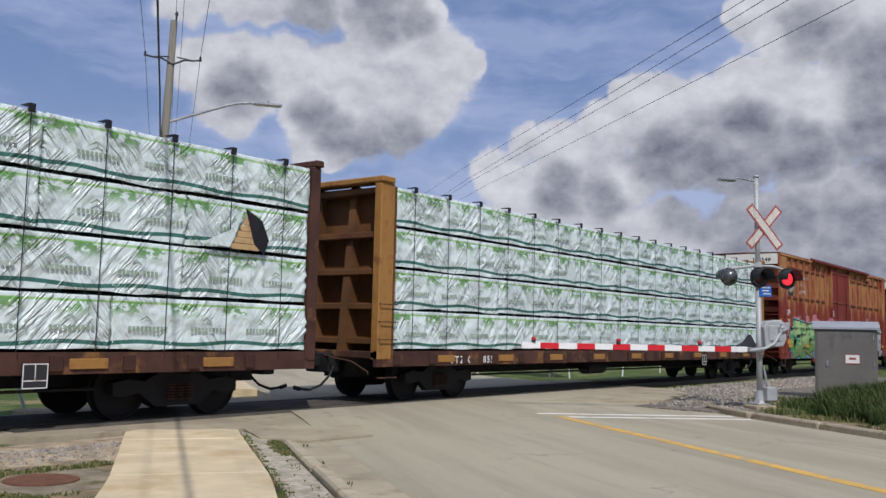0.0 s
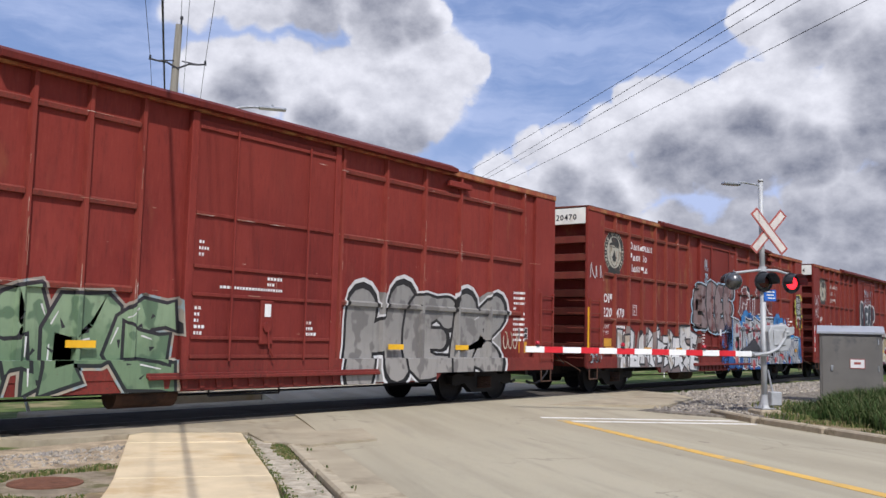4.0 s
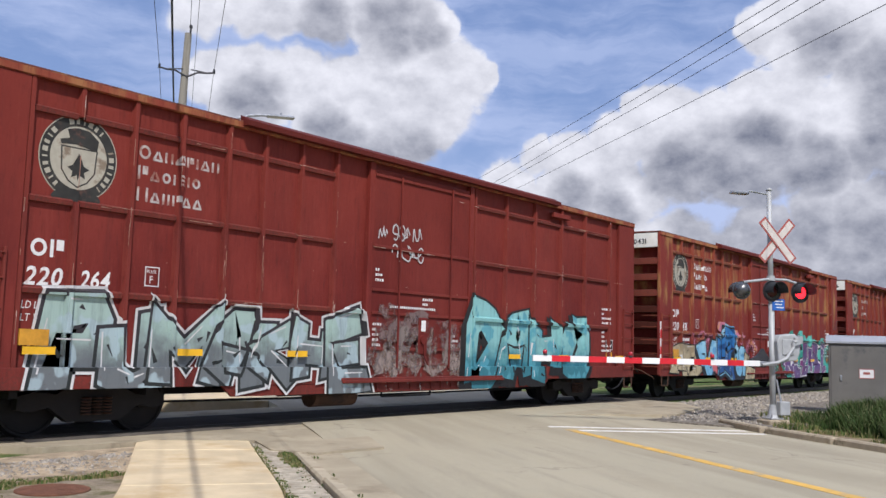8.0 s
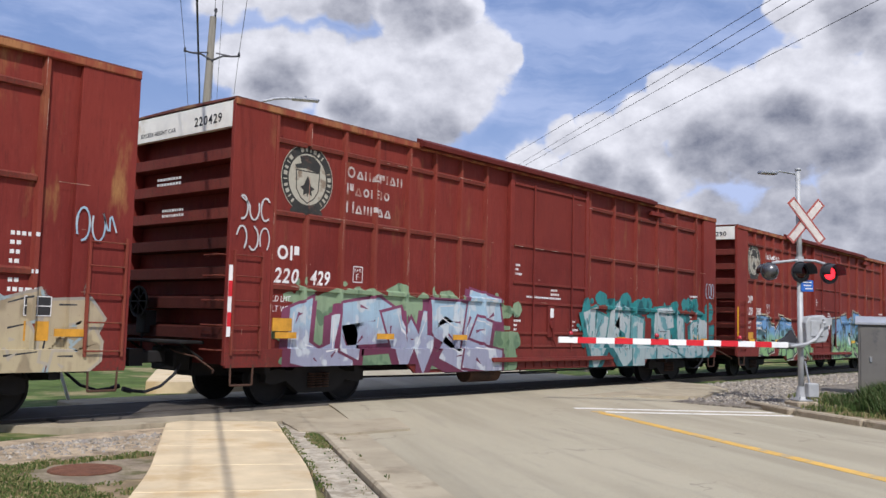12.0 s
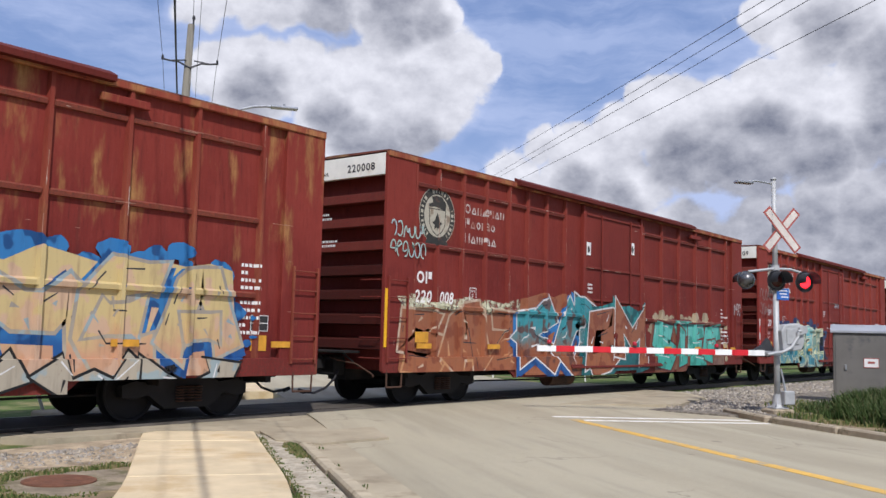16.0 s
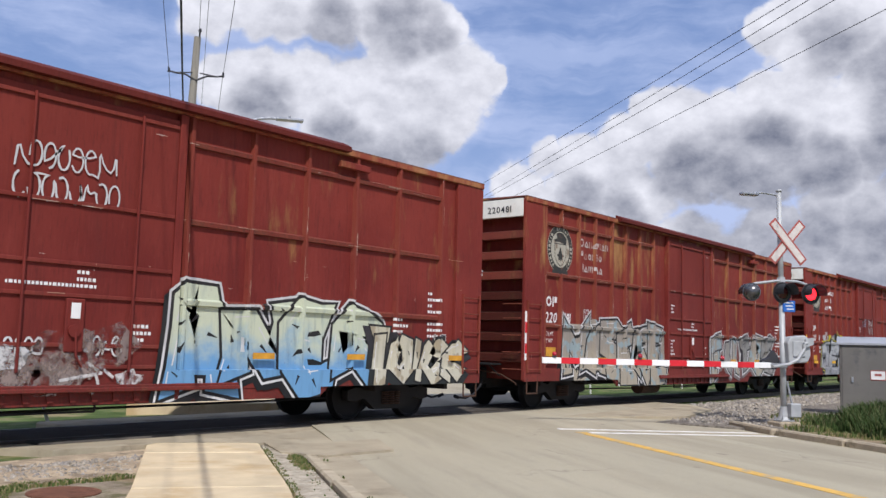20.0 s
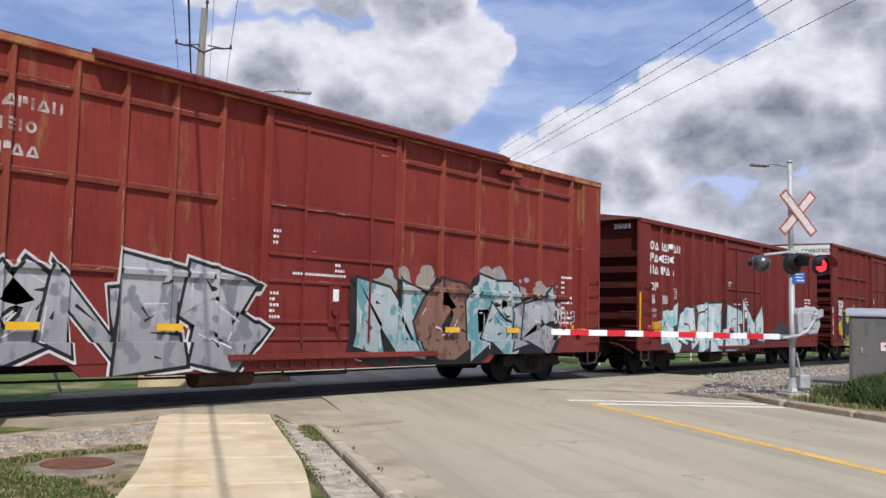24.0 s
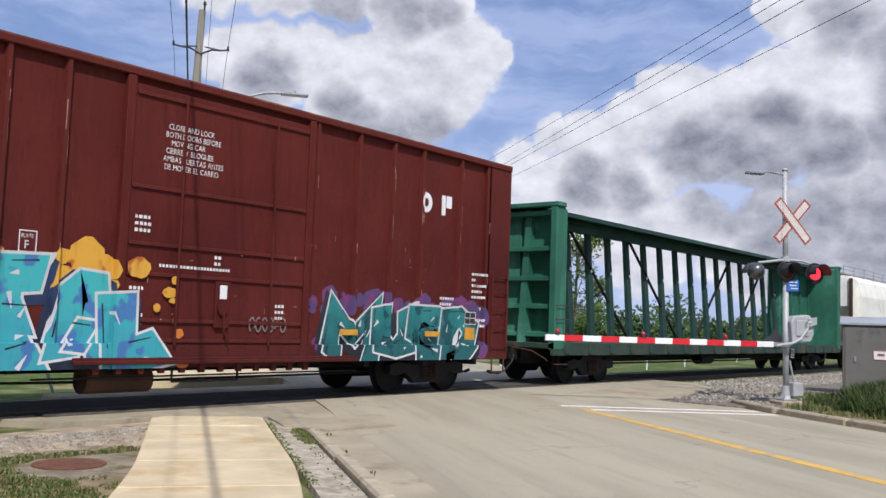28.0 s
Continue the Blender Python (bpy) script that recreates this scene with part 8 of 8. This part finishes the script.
def wrap_mat():
    """White lumber wrap: glossy creased sheet with a lime stripe, leaf print and a dark green wave."""
    m = bpy.data.materials.new("lumber_wrap")
    m.use_nodes = True
    t = m.node_tree
    b = t.nodes["Principled BSDF"]
    co = t.nodes.new("ShaderNodeTexCoord").outputs["Object"]
    info = t.nodes.new("ShaderNodeObjectInfo").outputs["Random"]
    xyz = t.nodes.new("ShaderNodeSeparateXYZ")
    t.links.new(co, xyz.inputs[0])
    x, z = xyz.outputs[0], xyz.outputs[2]
    shift = t.nodes.new("ShaderNodeVectorMath")
    cx = t.nodes.new("ShaderNodeCombineXYZ")
    t.links.new(math_node(t, "MULTIPLY", info, 40.0), cx.inputs[0])
    t.links.new(co, shift.inputs[0])
    t.links.new(cx.outputs[0], shift.inputs[1])
    v = shift.outputs[0]
    tone = noise_tex(t, v, 2.0, 4.0, 0.6)
    col = mix(t, tone, (0.61, 0.71, 0.685), (0.73, 0.82, 0.795))
    # wave near the foot
    wave = math_node(t, "MULTIPLY", math_node(t, "SINE", math_node(t, "MULTIPLY", x, 3.4)), 0.022)
    d = math_node(t, "ABSOLUTE", math_node(t, "SUBTRACT", z, math_node(t, "ADD", wave, 0.115)))
    col = mix(t, ramp(t, d, 0.026, 0.036, 0.95, 0.0), col, (0.008, 0.12, 0.085))
    # lime stripe under the top edge, and hanging leaves
    s = math_node(t, "ABSOLUTE", math_node(t, "SUBTRACT", z, 0.72))
    col = mix(t, ramp(t, s, 0.012, 0.025, 0.75, 0.0), col, (0.20, 0.46, 0.04))
    leaf = noise_tex(t, v, 5.0, 3.0, 0.6, (1, 1, 1.6))
    group = math_node(t, "SINE", math_node(t, "MULTIPLY", x, 6.2))
    band = math_node(t, "MULTIPLY", ramp(t, z, 0.45, 0.66), ramp(t, z, 0.76, 0.70))
    m1 = math_node(t, "MULTIPLY", math_node(t, "MULTIPLY", ramp(t, leaf, 0.44, 0.50), ramp(t, group, -0.2, 0.2)), band)
    col = mix(t, math_node(t, "MULTIPLY", m1, 0.85), col, mix(t, leaf, (0.04, 0.17, 0.015), (0.12, 0.36, 0.04)))
    t.links.new(col, b.inputs["Base Color"])
    b.inputs["Roughness"].default_value = 0.27
    b.inputs["Specular IOR Level"].default_value = 0.55
    crease = noise_tex(t, v, 2.6, 3.0, 0.55, (1.6, 1, 0.8))
    rot = t.nodes.new("ShaderNodeMapping")
    rot.vector_type = "TEXTURE"
    rot.inputs["Rotation"].default_value = (0, radians(38), 0)
    rot.inputs["Scale"].default_value = (0.15, 1, 1.25)
    t.links.new(v, rot.inputs["Vector"])
    lines = noise_tex(t, rot.outputs[0], 1.0, 3.0, 0.55)
    height = math_node(t, "ADD", crease, math_node(t, "MULTIPLY", lines, 0.5))
    for turn, seed_at in ((42, 3.0), (-38, 11.0)):
        lean = t.nodes.new("ShaderNodeMapping")
        lean.vector_type = "TEXTURE"
        lean.inputs["Rotation"].default_value = (0, radians(turn), 0)
        lean.inputs["Location"].default_value = (seed_at, 0, seed_at)
        lean.inputs["Scale"].default_value = (0.20, 3.0, 1.9)
        t.links.new(v, lean.inputs["Vector"])
        n = noise_tex(t, lean.outputs[0], 1.0, 3.0, 0.6)
        ridge = ramp(t, math_node(t, "ABSOLUTE", math_node(t, "SUBTRACT", n, 0.5)), 0.0, 0.075, 1.0, 0.0, False)
        where = ramp(t, noise_tex(t, v, 1.1 + 0.02 * turn * 0.1, 2.0, 0.5), 0.42, 0.6)
        height = math_node(t, "ADD", height, math_node(t, "MULTIPLY", math_node(t, "MULTIPLY", ridge, where), 0.8))
    bn = t.nodes.new("ShaderNodeBump")
    bn.inputs["Strength"].default_value, bn.inputs["Distance"].default_value = 0.9, 0.05
    t.links.new(height, bn.inputs["Height"])
    t.links.new(bn.outputs[0], b.inputs["Normal"])
    return m


WRAP = wrap_mat()
BROWN = material("rusty_brown_car", (0.075, 0.034, 0.024), 0.8, 0.1, 0.35, 1.5, 30, 0.3, (0.25, 0.12, 0.04), 0.35, 1.4)
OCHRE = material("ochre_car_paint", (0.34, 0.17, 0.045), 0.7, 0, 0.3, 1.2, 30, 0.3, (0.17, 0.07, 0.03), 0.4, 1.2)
# rusty ochre, darker than the posts, for the recessed bulkhead parts
DARK_RUST_OCHRE = material("dark_rusty_ochre", (0.13, 0.06, 0.022), 0.75, 0, 0.3, 1.2, 30, 0.3, (0.10, 0.042, 0.025), 0.4, 1.4)
# weathered green with the shade under the top flange painted in
SHADED_GREEN = material("shaded_weathered_green", (0.014, 0.048, 0.038), 0.65, 0, 0.3, 1.0, 30, 0.2, (0.03, 0.085, 0.06), 0.35, 1.0)
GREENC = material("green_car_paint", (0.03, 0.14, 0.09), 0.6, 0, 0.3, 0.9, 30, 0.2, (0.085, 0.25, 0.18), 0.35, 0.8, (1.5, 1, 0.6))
GREEND = material("dull_green_deck", (0.03, 0.055, 0.042), 0.75, 0, 0.3, 1.0, 30, 0.3, (0.10, 0.06, 0.035), 0.4, 1.0)
LUMBER = material("fresh_lumber", (0.50, 0.33, 0.16), 0.75, 0, 0.15, 4, 40, 0.1)


def bundle_mesh(w, seed):
    """A wrapped pack of lumber: slack sheet over a box, pulled into long slanting folds and drooping at the foot."""
    rng = random.Random(seed)
    bm = B()
    nx, nz = int(w * 24), 22
    folds = []
    x = rng.uniform(-0.6, 0.1)
    while x < w + 0.4:
        lean = rng.choice((-1, 1)) * rng.uniform(0.25, 0.95)
        for _ in range(rng.choice((1, 2, 3, 4))):
            folds.append((x, lean * rng.uniform(0.8, 1.2), rng.uniform(0.045, 0.08), rng.uniform(0.02, 0.05) * rng.choice((1, 1, -0.7)), rng.uniform(0.0, 0.45), rng.uniform(0.55, 1.0)))
            x += rng.uniform(0.07, 0.16)
        x += rng.uniform(0.15, 0.6)
    grid = []
    for j in range(nz + 1):
        row = []
        for i in range(nx + 1):
            u, v = i / nx, j / nz
            p = Vector((w * u * 1.4 + seed * 9.1, v * 2.2, seed * 3.3))
            y = 0.022 * noise.noise(p * 2.0) + 0.012 * noise.noise(p * 5.3 + Vector((4, 1, 2)))
            for fx, lean, half, amp, v0, v1 in folds:
                if v0 < v < v1:
                    d = abs(w * u - fx - lean * v * 0.8) / half
                    if d < 1:
                        y -= amp * (1 - d) * math.sin(math.pi * (v - v0) / (v1 - v0))
            y += -0.012 * math.sin(v * math.pi)
            z = 0.80 * v - (0.05 * max(0, noise.noise(Vector((u * w * 1.1, seed * 2.7, 0)))) if j == 0 else 0)
            row.append(bm.verts.new((0.015 + (w - 0.03) * u, y, z + (0.03 if j == 0 else 0))))
        grid.append(row)
    for a, b in zip(grid, grid[1:]):
        for i in range(nx):
            bm.faces.new((a[i], a[i + 1], b[i + 1], b[i]))
    back = [[bm.verts.new((x, 1.18, z)) for x in (0.015, w - 0.015)] for z in (0.02, 0.80)]
    bm.faces.new([r for r in grid[-1]] + [back[1][1], back[1][0]])
    bm.faces.new([r[0] for r in reversed(grid)] + [back[0][0], back[1][0]])
    bm.faces.new([r[-1] for r in grid] + [back[1][1], back[0][1]])
    bmesh.ops.recalc_face_normals(bm, faces=bm.faces)
    me = mesh_of("lumber_pack", bm, WRAP)
    for p in me.polygons:
        p.use_smooth = len(p.vertices) == 4
    return me


def truss(car, L, mat, top, with_beam=True):
    yc = 1.55
    dark = DARK_RUST_OCHRE if mat is OCHRE else mat
    dp = 0.2 if mat is BROWN else 0.42
    for x0, sgn in ((0.0, 1), (L, -1)):
        bm = B()
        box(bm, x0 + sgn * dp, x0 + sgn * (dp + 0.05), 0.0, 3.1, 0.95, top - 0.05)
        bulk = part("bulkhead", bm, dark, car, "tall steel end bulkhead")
        for y in (0.0, 2.9):
            bm = B()
            box(bm, x0, x0 + sgn * dp, y, y + 0.2, 0.9, top, 0.02)
            part("bulkhead_post", bm, mat, bulk)
        for z in (1.2, 1.9, 2.6, 3.35, top - 0.2):
            bm = B()
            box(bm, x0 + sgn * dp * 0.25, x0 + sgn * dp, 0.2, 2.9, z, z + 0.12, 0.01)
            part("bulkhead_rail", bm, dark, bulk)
        for y in (0.95, 1.95):
            bm = B()
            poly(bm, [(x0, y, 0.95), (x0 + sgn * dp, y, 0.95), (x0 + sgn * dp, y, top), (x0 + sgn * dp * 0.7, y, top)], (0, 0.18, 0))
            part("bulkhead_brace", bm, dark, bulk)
        bm = B()
        box(bm, x0 - sgn * 0.02, x0 + sgn * dp * 0.86, -0.05, 3.15, top, top + 0.12, 0.02)
        part("bulkhead_cap", bm, mat, bulk)
    bm = B()
    box(bm, 0.3, L - 0.3, yc - 0.42, yc + 0.42, top - 0.14, top - 0.02, 0.02)
    box(bm, 0.3, L - 0.3, yc - 0.42, yc - 0.38, top - 0.34, top - 0.14)
    part("top_chord", bm, SHADED_GREEN if mat is GREENC else mat, car)


def centrebeam(x0, L, loaded, body, deckm, label, seed, number=""):
    c = thing("centrebeam_car", label, "flatcar", "cars of the freight train", at=(x0, SIDE_Y, 0))
    top = 4.45
    bm = B()
    box(bm, 0.0, L, 0.05, 3.05, 0.92, 1.06, 0.015)
    part("deck", bm, deckm, c)
    bm = B()
    poly(bm, [(0.0, 0.02, 0.76), (0.0, 0.02, 1.07), (L, 0.02, 1.07), (L, 0.02, 0.76)], (0, 0.09, 0))
    part("side_sill", bm, deckm, c)
    me = cached("stake%s" % deckm.name, lambda: mesh_of("stake_pocket", box(B(), -0.1, 0.1, -0.02, 0.03, 0.80, 1.03, 0.01), deckm))
    me_y = cached("stakey%s" % deckm.name, lambda: mesh_of("stake_pocket", box(B(), -0.3, 0.3, -0.008, 0.03, 0.83, 0.98, 0.008), OCHRE if loaded else deckm))
    for i in range(int(L / 1.15)):
        again("stake_pocket", me, c, (0.6 + 1.15 * i, 0, 0))
        if i % 2 and loaded:
            again("sill_patch", me_y, c, (1.1 + 1.15 * i, 0, 0))
    bm = B()
    box(bm, 0.4, L - 0.4, 1.25, 1.85, 0.5, 0.95)
    for x in frange(2.5, L - 2.5, 8):
        box(bm, x - 0.06, x + 0.06, 0.2, 2.9, 0.7, 0.92)
    tube(bm, [(4, 0.6, 0.5), (L - 4, 0.6, 0.5)], 0.025, 6)
    part("underframe", bm, BLACK, c)
    bm = B()
    rod(bm, (L * 0.42, 0.7, 0.58), (L * 0.42 + 1.0, 0.7, 0.58), 0.19, None, 14)
    part("air_tank", bm, BLACK, c)
    truss(c, L, body, top)
    truck(c, 2.6)
    truck(c, L - 2.6)
    ends_gear(c, L)
    g = cached("grab_b", lambda: mesh_of("rung", tube(B(), [(0, 0.02, 0), (0, -0.06, 0), (0.5, -0.06, 0), (0.5, 0.02, 0)], 0.011, 6), BROWN))
    for z in (0.55, 1.3, 1.65, 2.0):
        again("rung", g, c, (0.02, 0, z))
    if loaded:
        rng = random.Random(seed)
        for tier in range(4):
            z = 1.09 + 0.835 * tier
            room = 0.27 if body is BROWN else 0.5
            cuts = [room]
            while cuts[-1] < L - room - 0.2:
                cuts.append(min(L - room, cuts[-1] + rng.choice((4.9, 4.9, 3.7, 2.45))))
                if L - room - cuts[-1] < 1.6:
                    cuts[-1] = L - room
            for a, b in zip(cuts, cuts[1:]):
                key = "bundle%.2f%d" % (b - a, rng.randint(0, 3))
                me = cached(key, lambda: bundle_mesh(b - a, rng.randint(1, 99)))
                bun = again("lumber_pack", me, c, (a, 0.04 + rng.uniform(-0.02, 0.02), z))
                again("lumber_pack", me, c, (b, 3.06, z), 180)
                # printed mark and block lettering on the wrap
                x = a + 0.25 + rng.uniform(0, 0.4)
                bm = B()
                while x + 0.75 < b:
                    bars(bm, x - a, 0.30, [0.05] * 10, 0.065, -0.045, 0.02)
                    flat_poly(bm, [(x - a + 0.18, 0.45), (x - a + 0.30, 0.53), (x - a + 0.42, 0.45), (x - a + 0.38, 0.45), (x - a + 0.30, 0.50), (x - a + 0.22, 0.45)], -0.045)
                    x += 1.12
                if bm.faces:
                    tagged(part("wrap_print", bm, PRINT, bun, "faded grey-green printed blocks"), kind="stuff")
                else:
                    bm.free()
        # straps over the load, with corner protectors
        sm = cached("strap", lambda: mesh_of("strap", box(B(), -0.007, 0.007, -0.050, -0.045, 1.07, 4.47), INK))
        pm = cached("protector", lambda: mesh_of("corner_protector", poly(B(), [(-0.05, -0.065, 4.34), (-0.05, -0.07, 4.46), (-0.05, 0.16, 4.46), (-0.05, 0.16, 4.45), (-0.05, -0.05, 4.44), (-0.05, -0.05, 4.34)], (0.10, 0, 0)), INK))
        x = 1.0
        while x < L - 0.7:
            again("strap", sm, c, (x, 0, 0))
            again("corner_protector", pm, c, (x, 0, 0))
            x += 1.16
        if seed == 1:
            # torn wrap laying bare the boards
            xl, zl = L - 2.1, 2.77
            for i in range(6):
                bm = B()
                box(bm, xl + 0.03 + 0.06 * i, xl + 0.62 - 0.02 * i, -0.066, -0.05, zl + 0.105 * i, zl + 0.098 + 0.105 * i, 0.006)
                part("bare_board", bm, LUMBER, c, "bare board under torn wrap")
            bm = B()
            poly(bm, [(xl + 0.30, -0.07, zl + 0.70), (xl + 0.62, -0.12, zl + 0.52), (xl + 0.80, -0.10, zl + 0.20), (xl + 0.72, -0.08, zl - 0.05), (xl + 0.50, -0.075, zl + 0.12)], (0, 0.012, 0))
            part("torn_flap", bm, INK, c, "black inside of the torn wrap")
            bm = B()
            poly(bm, [(xl + 0.28, -0.072, zl + 0.72), (xl - 0.02, -0.085, zl + 0.30), (xl - 0.55, -0.07, zl + 0.06), (xl - 0.02, -0.08, zl + 0.02), (xl + 0.06, -0.09, zl + 0.18)], (0, 0.01, 0))
            part("torn_edge", bm, WRAP, c, "white torn edge of the wrap")
    else:
        yc = 1.55
        # open truss: tapered posts, diagonals and solid end panels
        bm = B()
        poly(bm, [(-0.14, yc - 0.30, 1.06), (0.14, yc - 0.30, 1.06), (0.10, yc - 0.06, 4.3), (-0.10, yc - 0.06, 4.3)], (0, 0.12, 0))
        post = mesh_of("truss_post", bm, SHADED_GREEN)
        bm = B()
        lathe(bm, [(0.0, 0.05), (0.006, 0.05)], (0, yc - 0.20, 0), (0, -1, 0), 14)
        hole = mesh_of("post_hole", bm, WHITE)
        bm = B()
        poly(bm, [(0.3, yc - 1.02, 4.36), (0.3, yc - 1.02, 4.47), (0.3, yc - 0.9, 4.5), (0.3, yc + 0.9, 4.5), (0.3, yc + 1.02, 4.47), (0.3, yc + 1.02, 4.36), (0.3, yc + 0.98, 4.36), (0.3, yc + 0.98, 4.44), (0.3, yc - 0.98, 4.44), (0.3, yc - 0.98, 4.36)], (L - 0.6, 0, 0))
        part("top_flange", bm, SHADED_GREEN, c, "wide green steel flange along the top")
        n = 15
        xs = frange(2.9, L - 4.4, n)
        for i, x in enumerate(xs):
            p = again("truss_post", post, c, (x, 0, 0))
            for z in (2.15, 3.1):
                again("post_hole", hole, p, (0, 0.02, z))
        for i0, i1 in ((0, 3), (3, 6), (10, 7), (13, 10)):
            bm = B()
            a, b = (xs[i0], yc - 0.1, 4.25), (xs[i1], yc - 0.2, 1.12)
            rod(bm, a, b, 0.045, None, 8)
            part("diagonal", bm, BLACK, c)
        for a, b in ((0.35, 2.2), (L - 4.0, L - 0.35)):
            bm = B()
            box(bm, a, b, yc - 0.25, yc + 0.25, 1.06, top - 0.1, 0.02)
            for x in frange(a + 0.15, b - 0.15, 4):
                box(bm, x - 0.05, x + 0.05, yc - 0.32, yc - 0.25, 1.06, top - 0.15)
            part("end_panel", bm, body, c, "solid green end panel")
    if number:
        bm = B()
        write(bm, number[:4], 2.35, 0.80, 0.16, -0.004, 0.022, 0, 0.3)
        write(bm, number[4:], 3.6, 0.80, 0.16, -0.004, 0.022, 0, 0.3)
        part("car_number", bm, STENCIL, c, "white painted car number")
    at_x = 17.36 if seed == 1 else L * 0.72
    bm = B()
    box(bm, at_x, at_x + 0.36, -0.03, 0.0, 0.58, 0.92)
    pl = part("data_panel", bm, LABELM, c, "black data panel with white rules")
    bm = B()
    for x0_, x1_, z0_, z1_ in ((0, 0.36, 0, 0.015), (0, 0.36, 0.325, 0.34), (0, 0.015, 0, 0.34), (0.345, 0.36, 0, 0.34), (0.17, 0.185, 0.1, 0.34), (0, 0.36, 0.1, 0.115)):
        flat_poly(bm, [(at_x + x0_, 0.58 + z0_), (at_x + x1_, 0.58 + z0_), (at_x + x1_, 0.58 + z1_), (at_x + x0_, 0.58 + z1_)], -0.034 - 0.0002 * len(bm.faces))
    part("panel_rule", bm, STENCIL, pl)
    CARS.append((c, x0, SIDE_Y))


PRINT = material("faded_wrap_print", (0.27, 0.36, 0.27), 0.5, 0, 0.2, 3, 40, 0, (0.5, 0.54, 0.5), 0.4, 4)
centrebeam(-11.1, 22.82, True, BROWN, BROWN, "centre-beam flatcar loaded with white-wrapped lumber, brown steel", 1)
centrebeam(13.4, 22.7, True, OCHRE, BROWN, "centre-beam flatcar loaded with white-wrapped lumber, ochre bulkheads", 2, "TTZX855")
centrebeam(419.5, 23.6, False, GREENC, GREEND, "empty green centre-beam flatcar with open truss", 3)


def hopper(x0):
    c = thing("hopper_car", "pale grey covered hopper with rounded sides", "hopper", "cars of the freight train", at=(x0, SIDE_Y, 0))
    L = 16.5
    bm = B()
    prof = [(0.35, 0.95), (0.1, 1.6), (0.0, 2.4), (0.02, 3.4), (0.2, 4.1), (0.6, 4.4), (1.55, 4.5), (2.5, 4.4), (2.9, 4.1), (3.08, 3.4), (3.1, 2.4), (3.0, 1.6), (2.75, 0.95)]
    poly(bm, [(1.6, y, z) for y, z in prof], (L - 3.2, 0, 0))
    part("body", bm, CREAM, c)
    bm = B()
    poly(bm, [(0.3, 0.25, 2.9), (1.62, 0.25, 1.2), (1.62, 0.25, 4.2), (0.3, 0.25, 4.2)], (0, 2.6, 0))
    part("end_slope", bm, CREAM, c)
    bm = B()
    box(bm, 0, L, 0.05, 3.05, 0.85, 1.05, 0.02)
    for y in (0.1, 2.9):
        box(bm, 0.2, 0.4, y, y + 0.12, 1.0, 4.2)
    part("frame", bm, RUST, c)
    bm = B()
    for z in (4.62, 4.8):
        tube(bm, [(0.3, 0.5, z), (L - 0.3, 0.5, z)], 0.02, 6)
    for x in frange(0.3, L - 0.3, 10):
        rod(bm, (x, 0.5, 4.35), (x, 0.5, 4.8), 0.02, None, 6)
    part("roof_rail", bm, STEEL, c)
    bm = B()
    box(bm, 0.3, L - 0.3, 0.9, 2.2, 4.5, 4.56)
    part("roof_walk", bm, STEEL, c)
    for x in (5.0, 8.2, 11.4):
        bm = B()
        poly(bm, [(x - 1.2, 0.5, 1.0), (x + 1.2, 0.5, 1.0), (x + 0.4, 0.5, 0.35), (x - 0.4, 0.5, 0.35)], (0, 2.1, 0))
        part("outlet", bm, CREAM, c)
    truck(c, 2.0)
    truck(c, L - 2.0)
    ends_gear(c, L)
    CARS.append((c, x0, SIDE_Y))


hopper(445.0)


def motions():
    for c, x0, y in CARS:
        walk(c, [(t, pose(x0 - m, y, 0)) for t, m in TRAVEL])


motions()
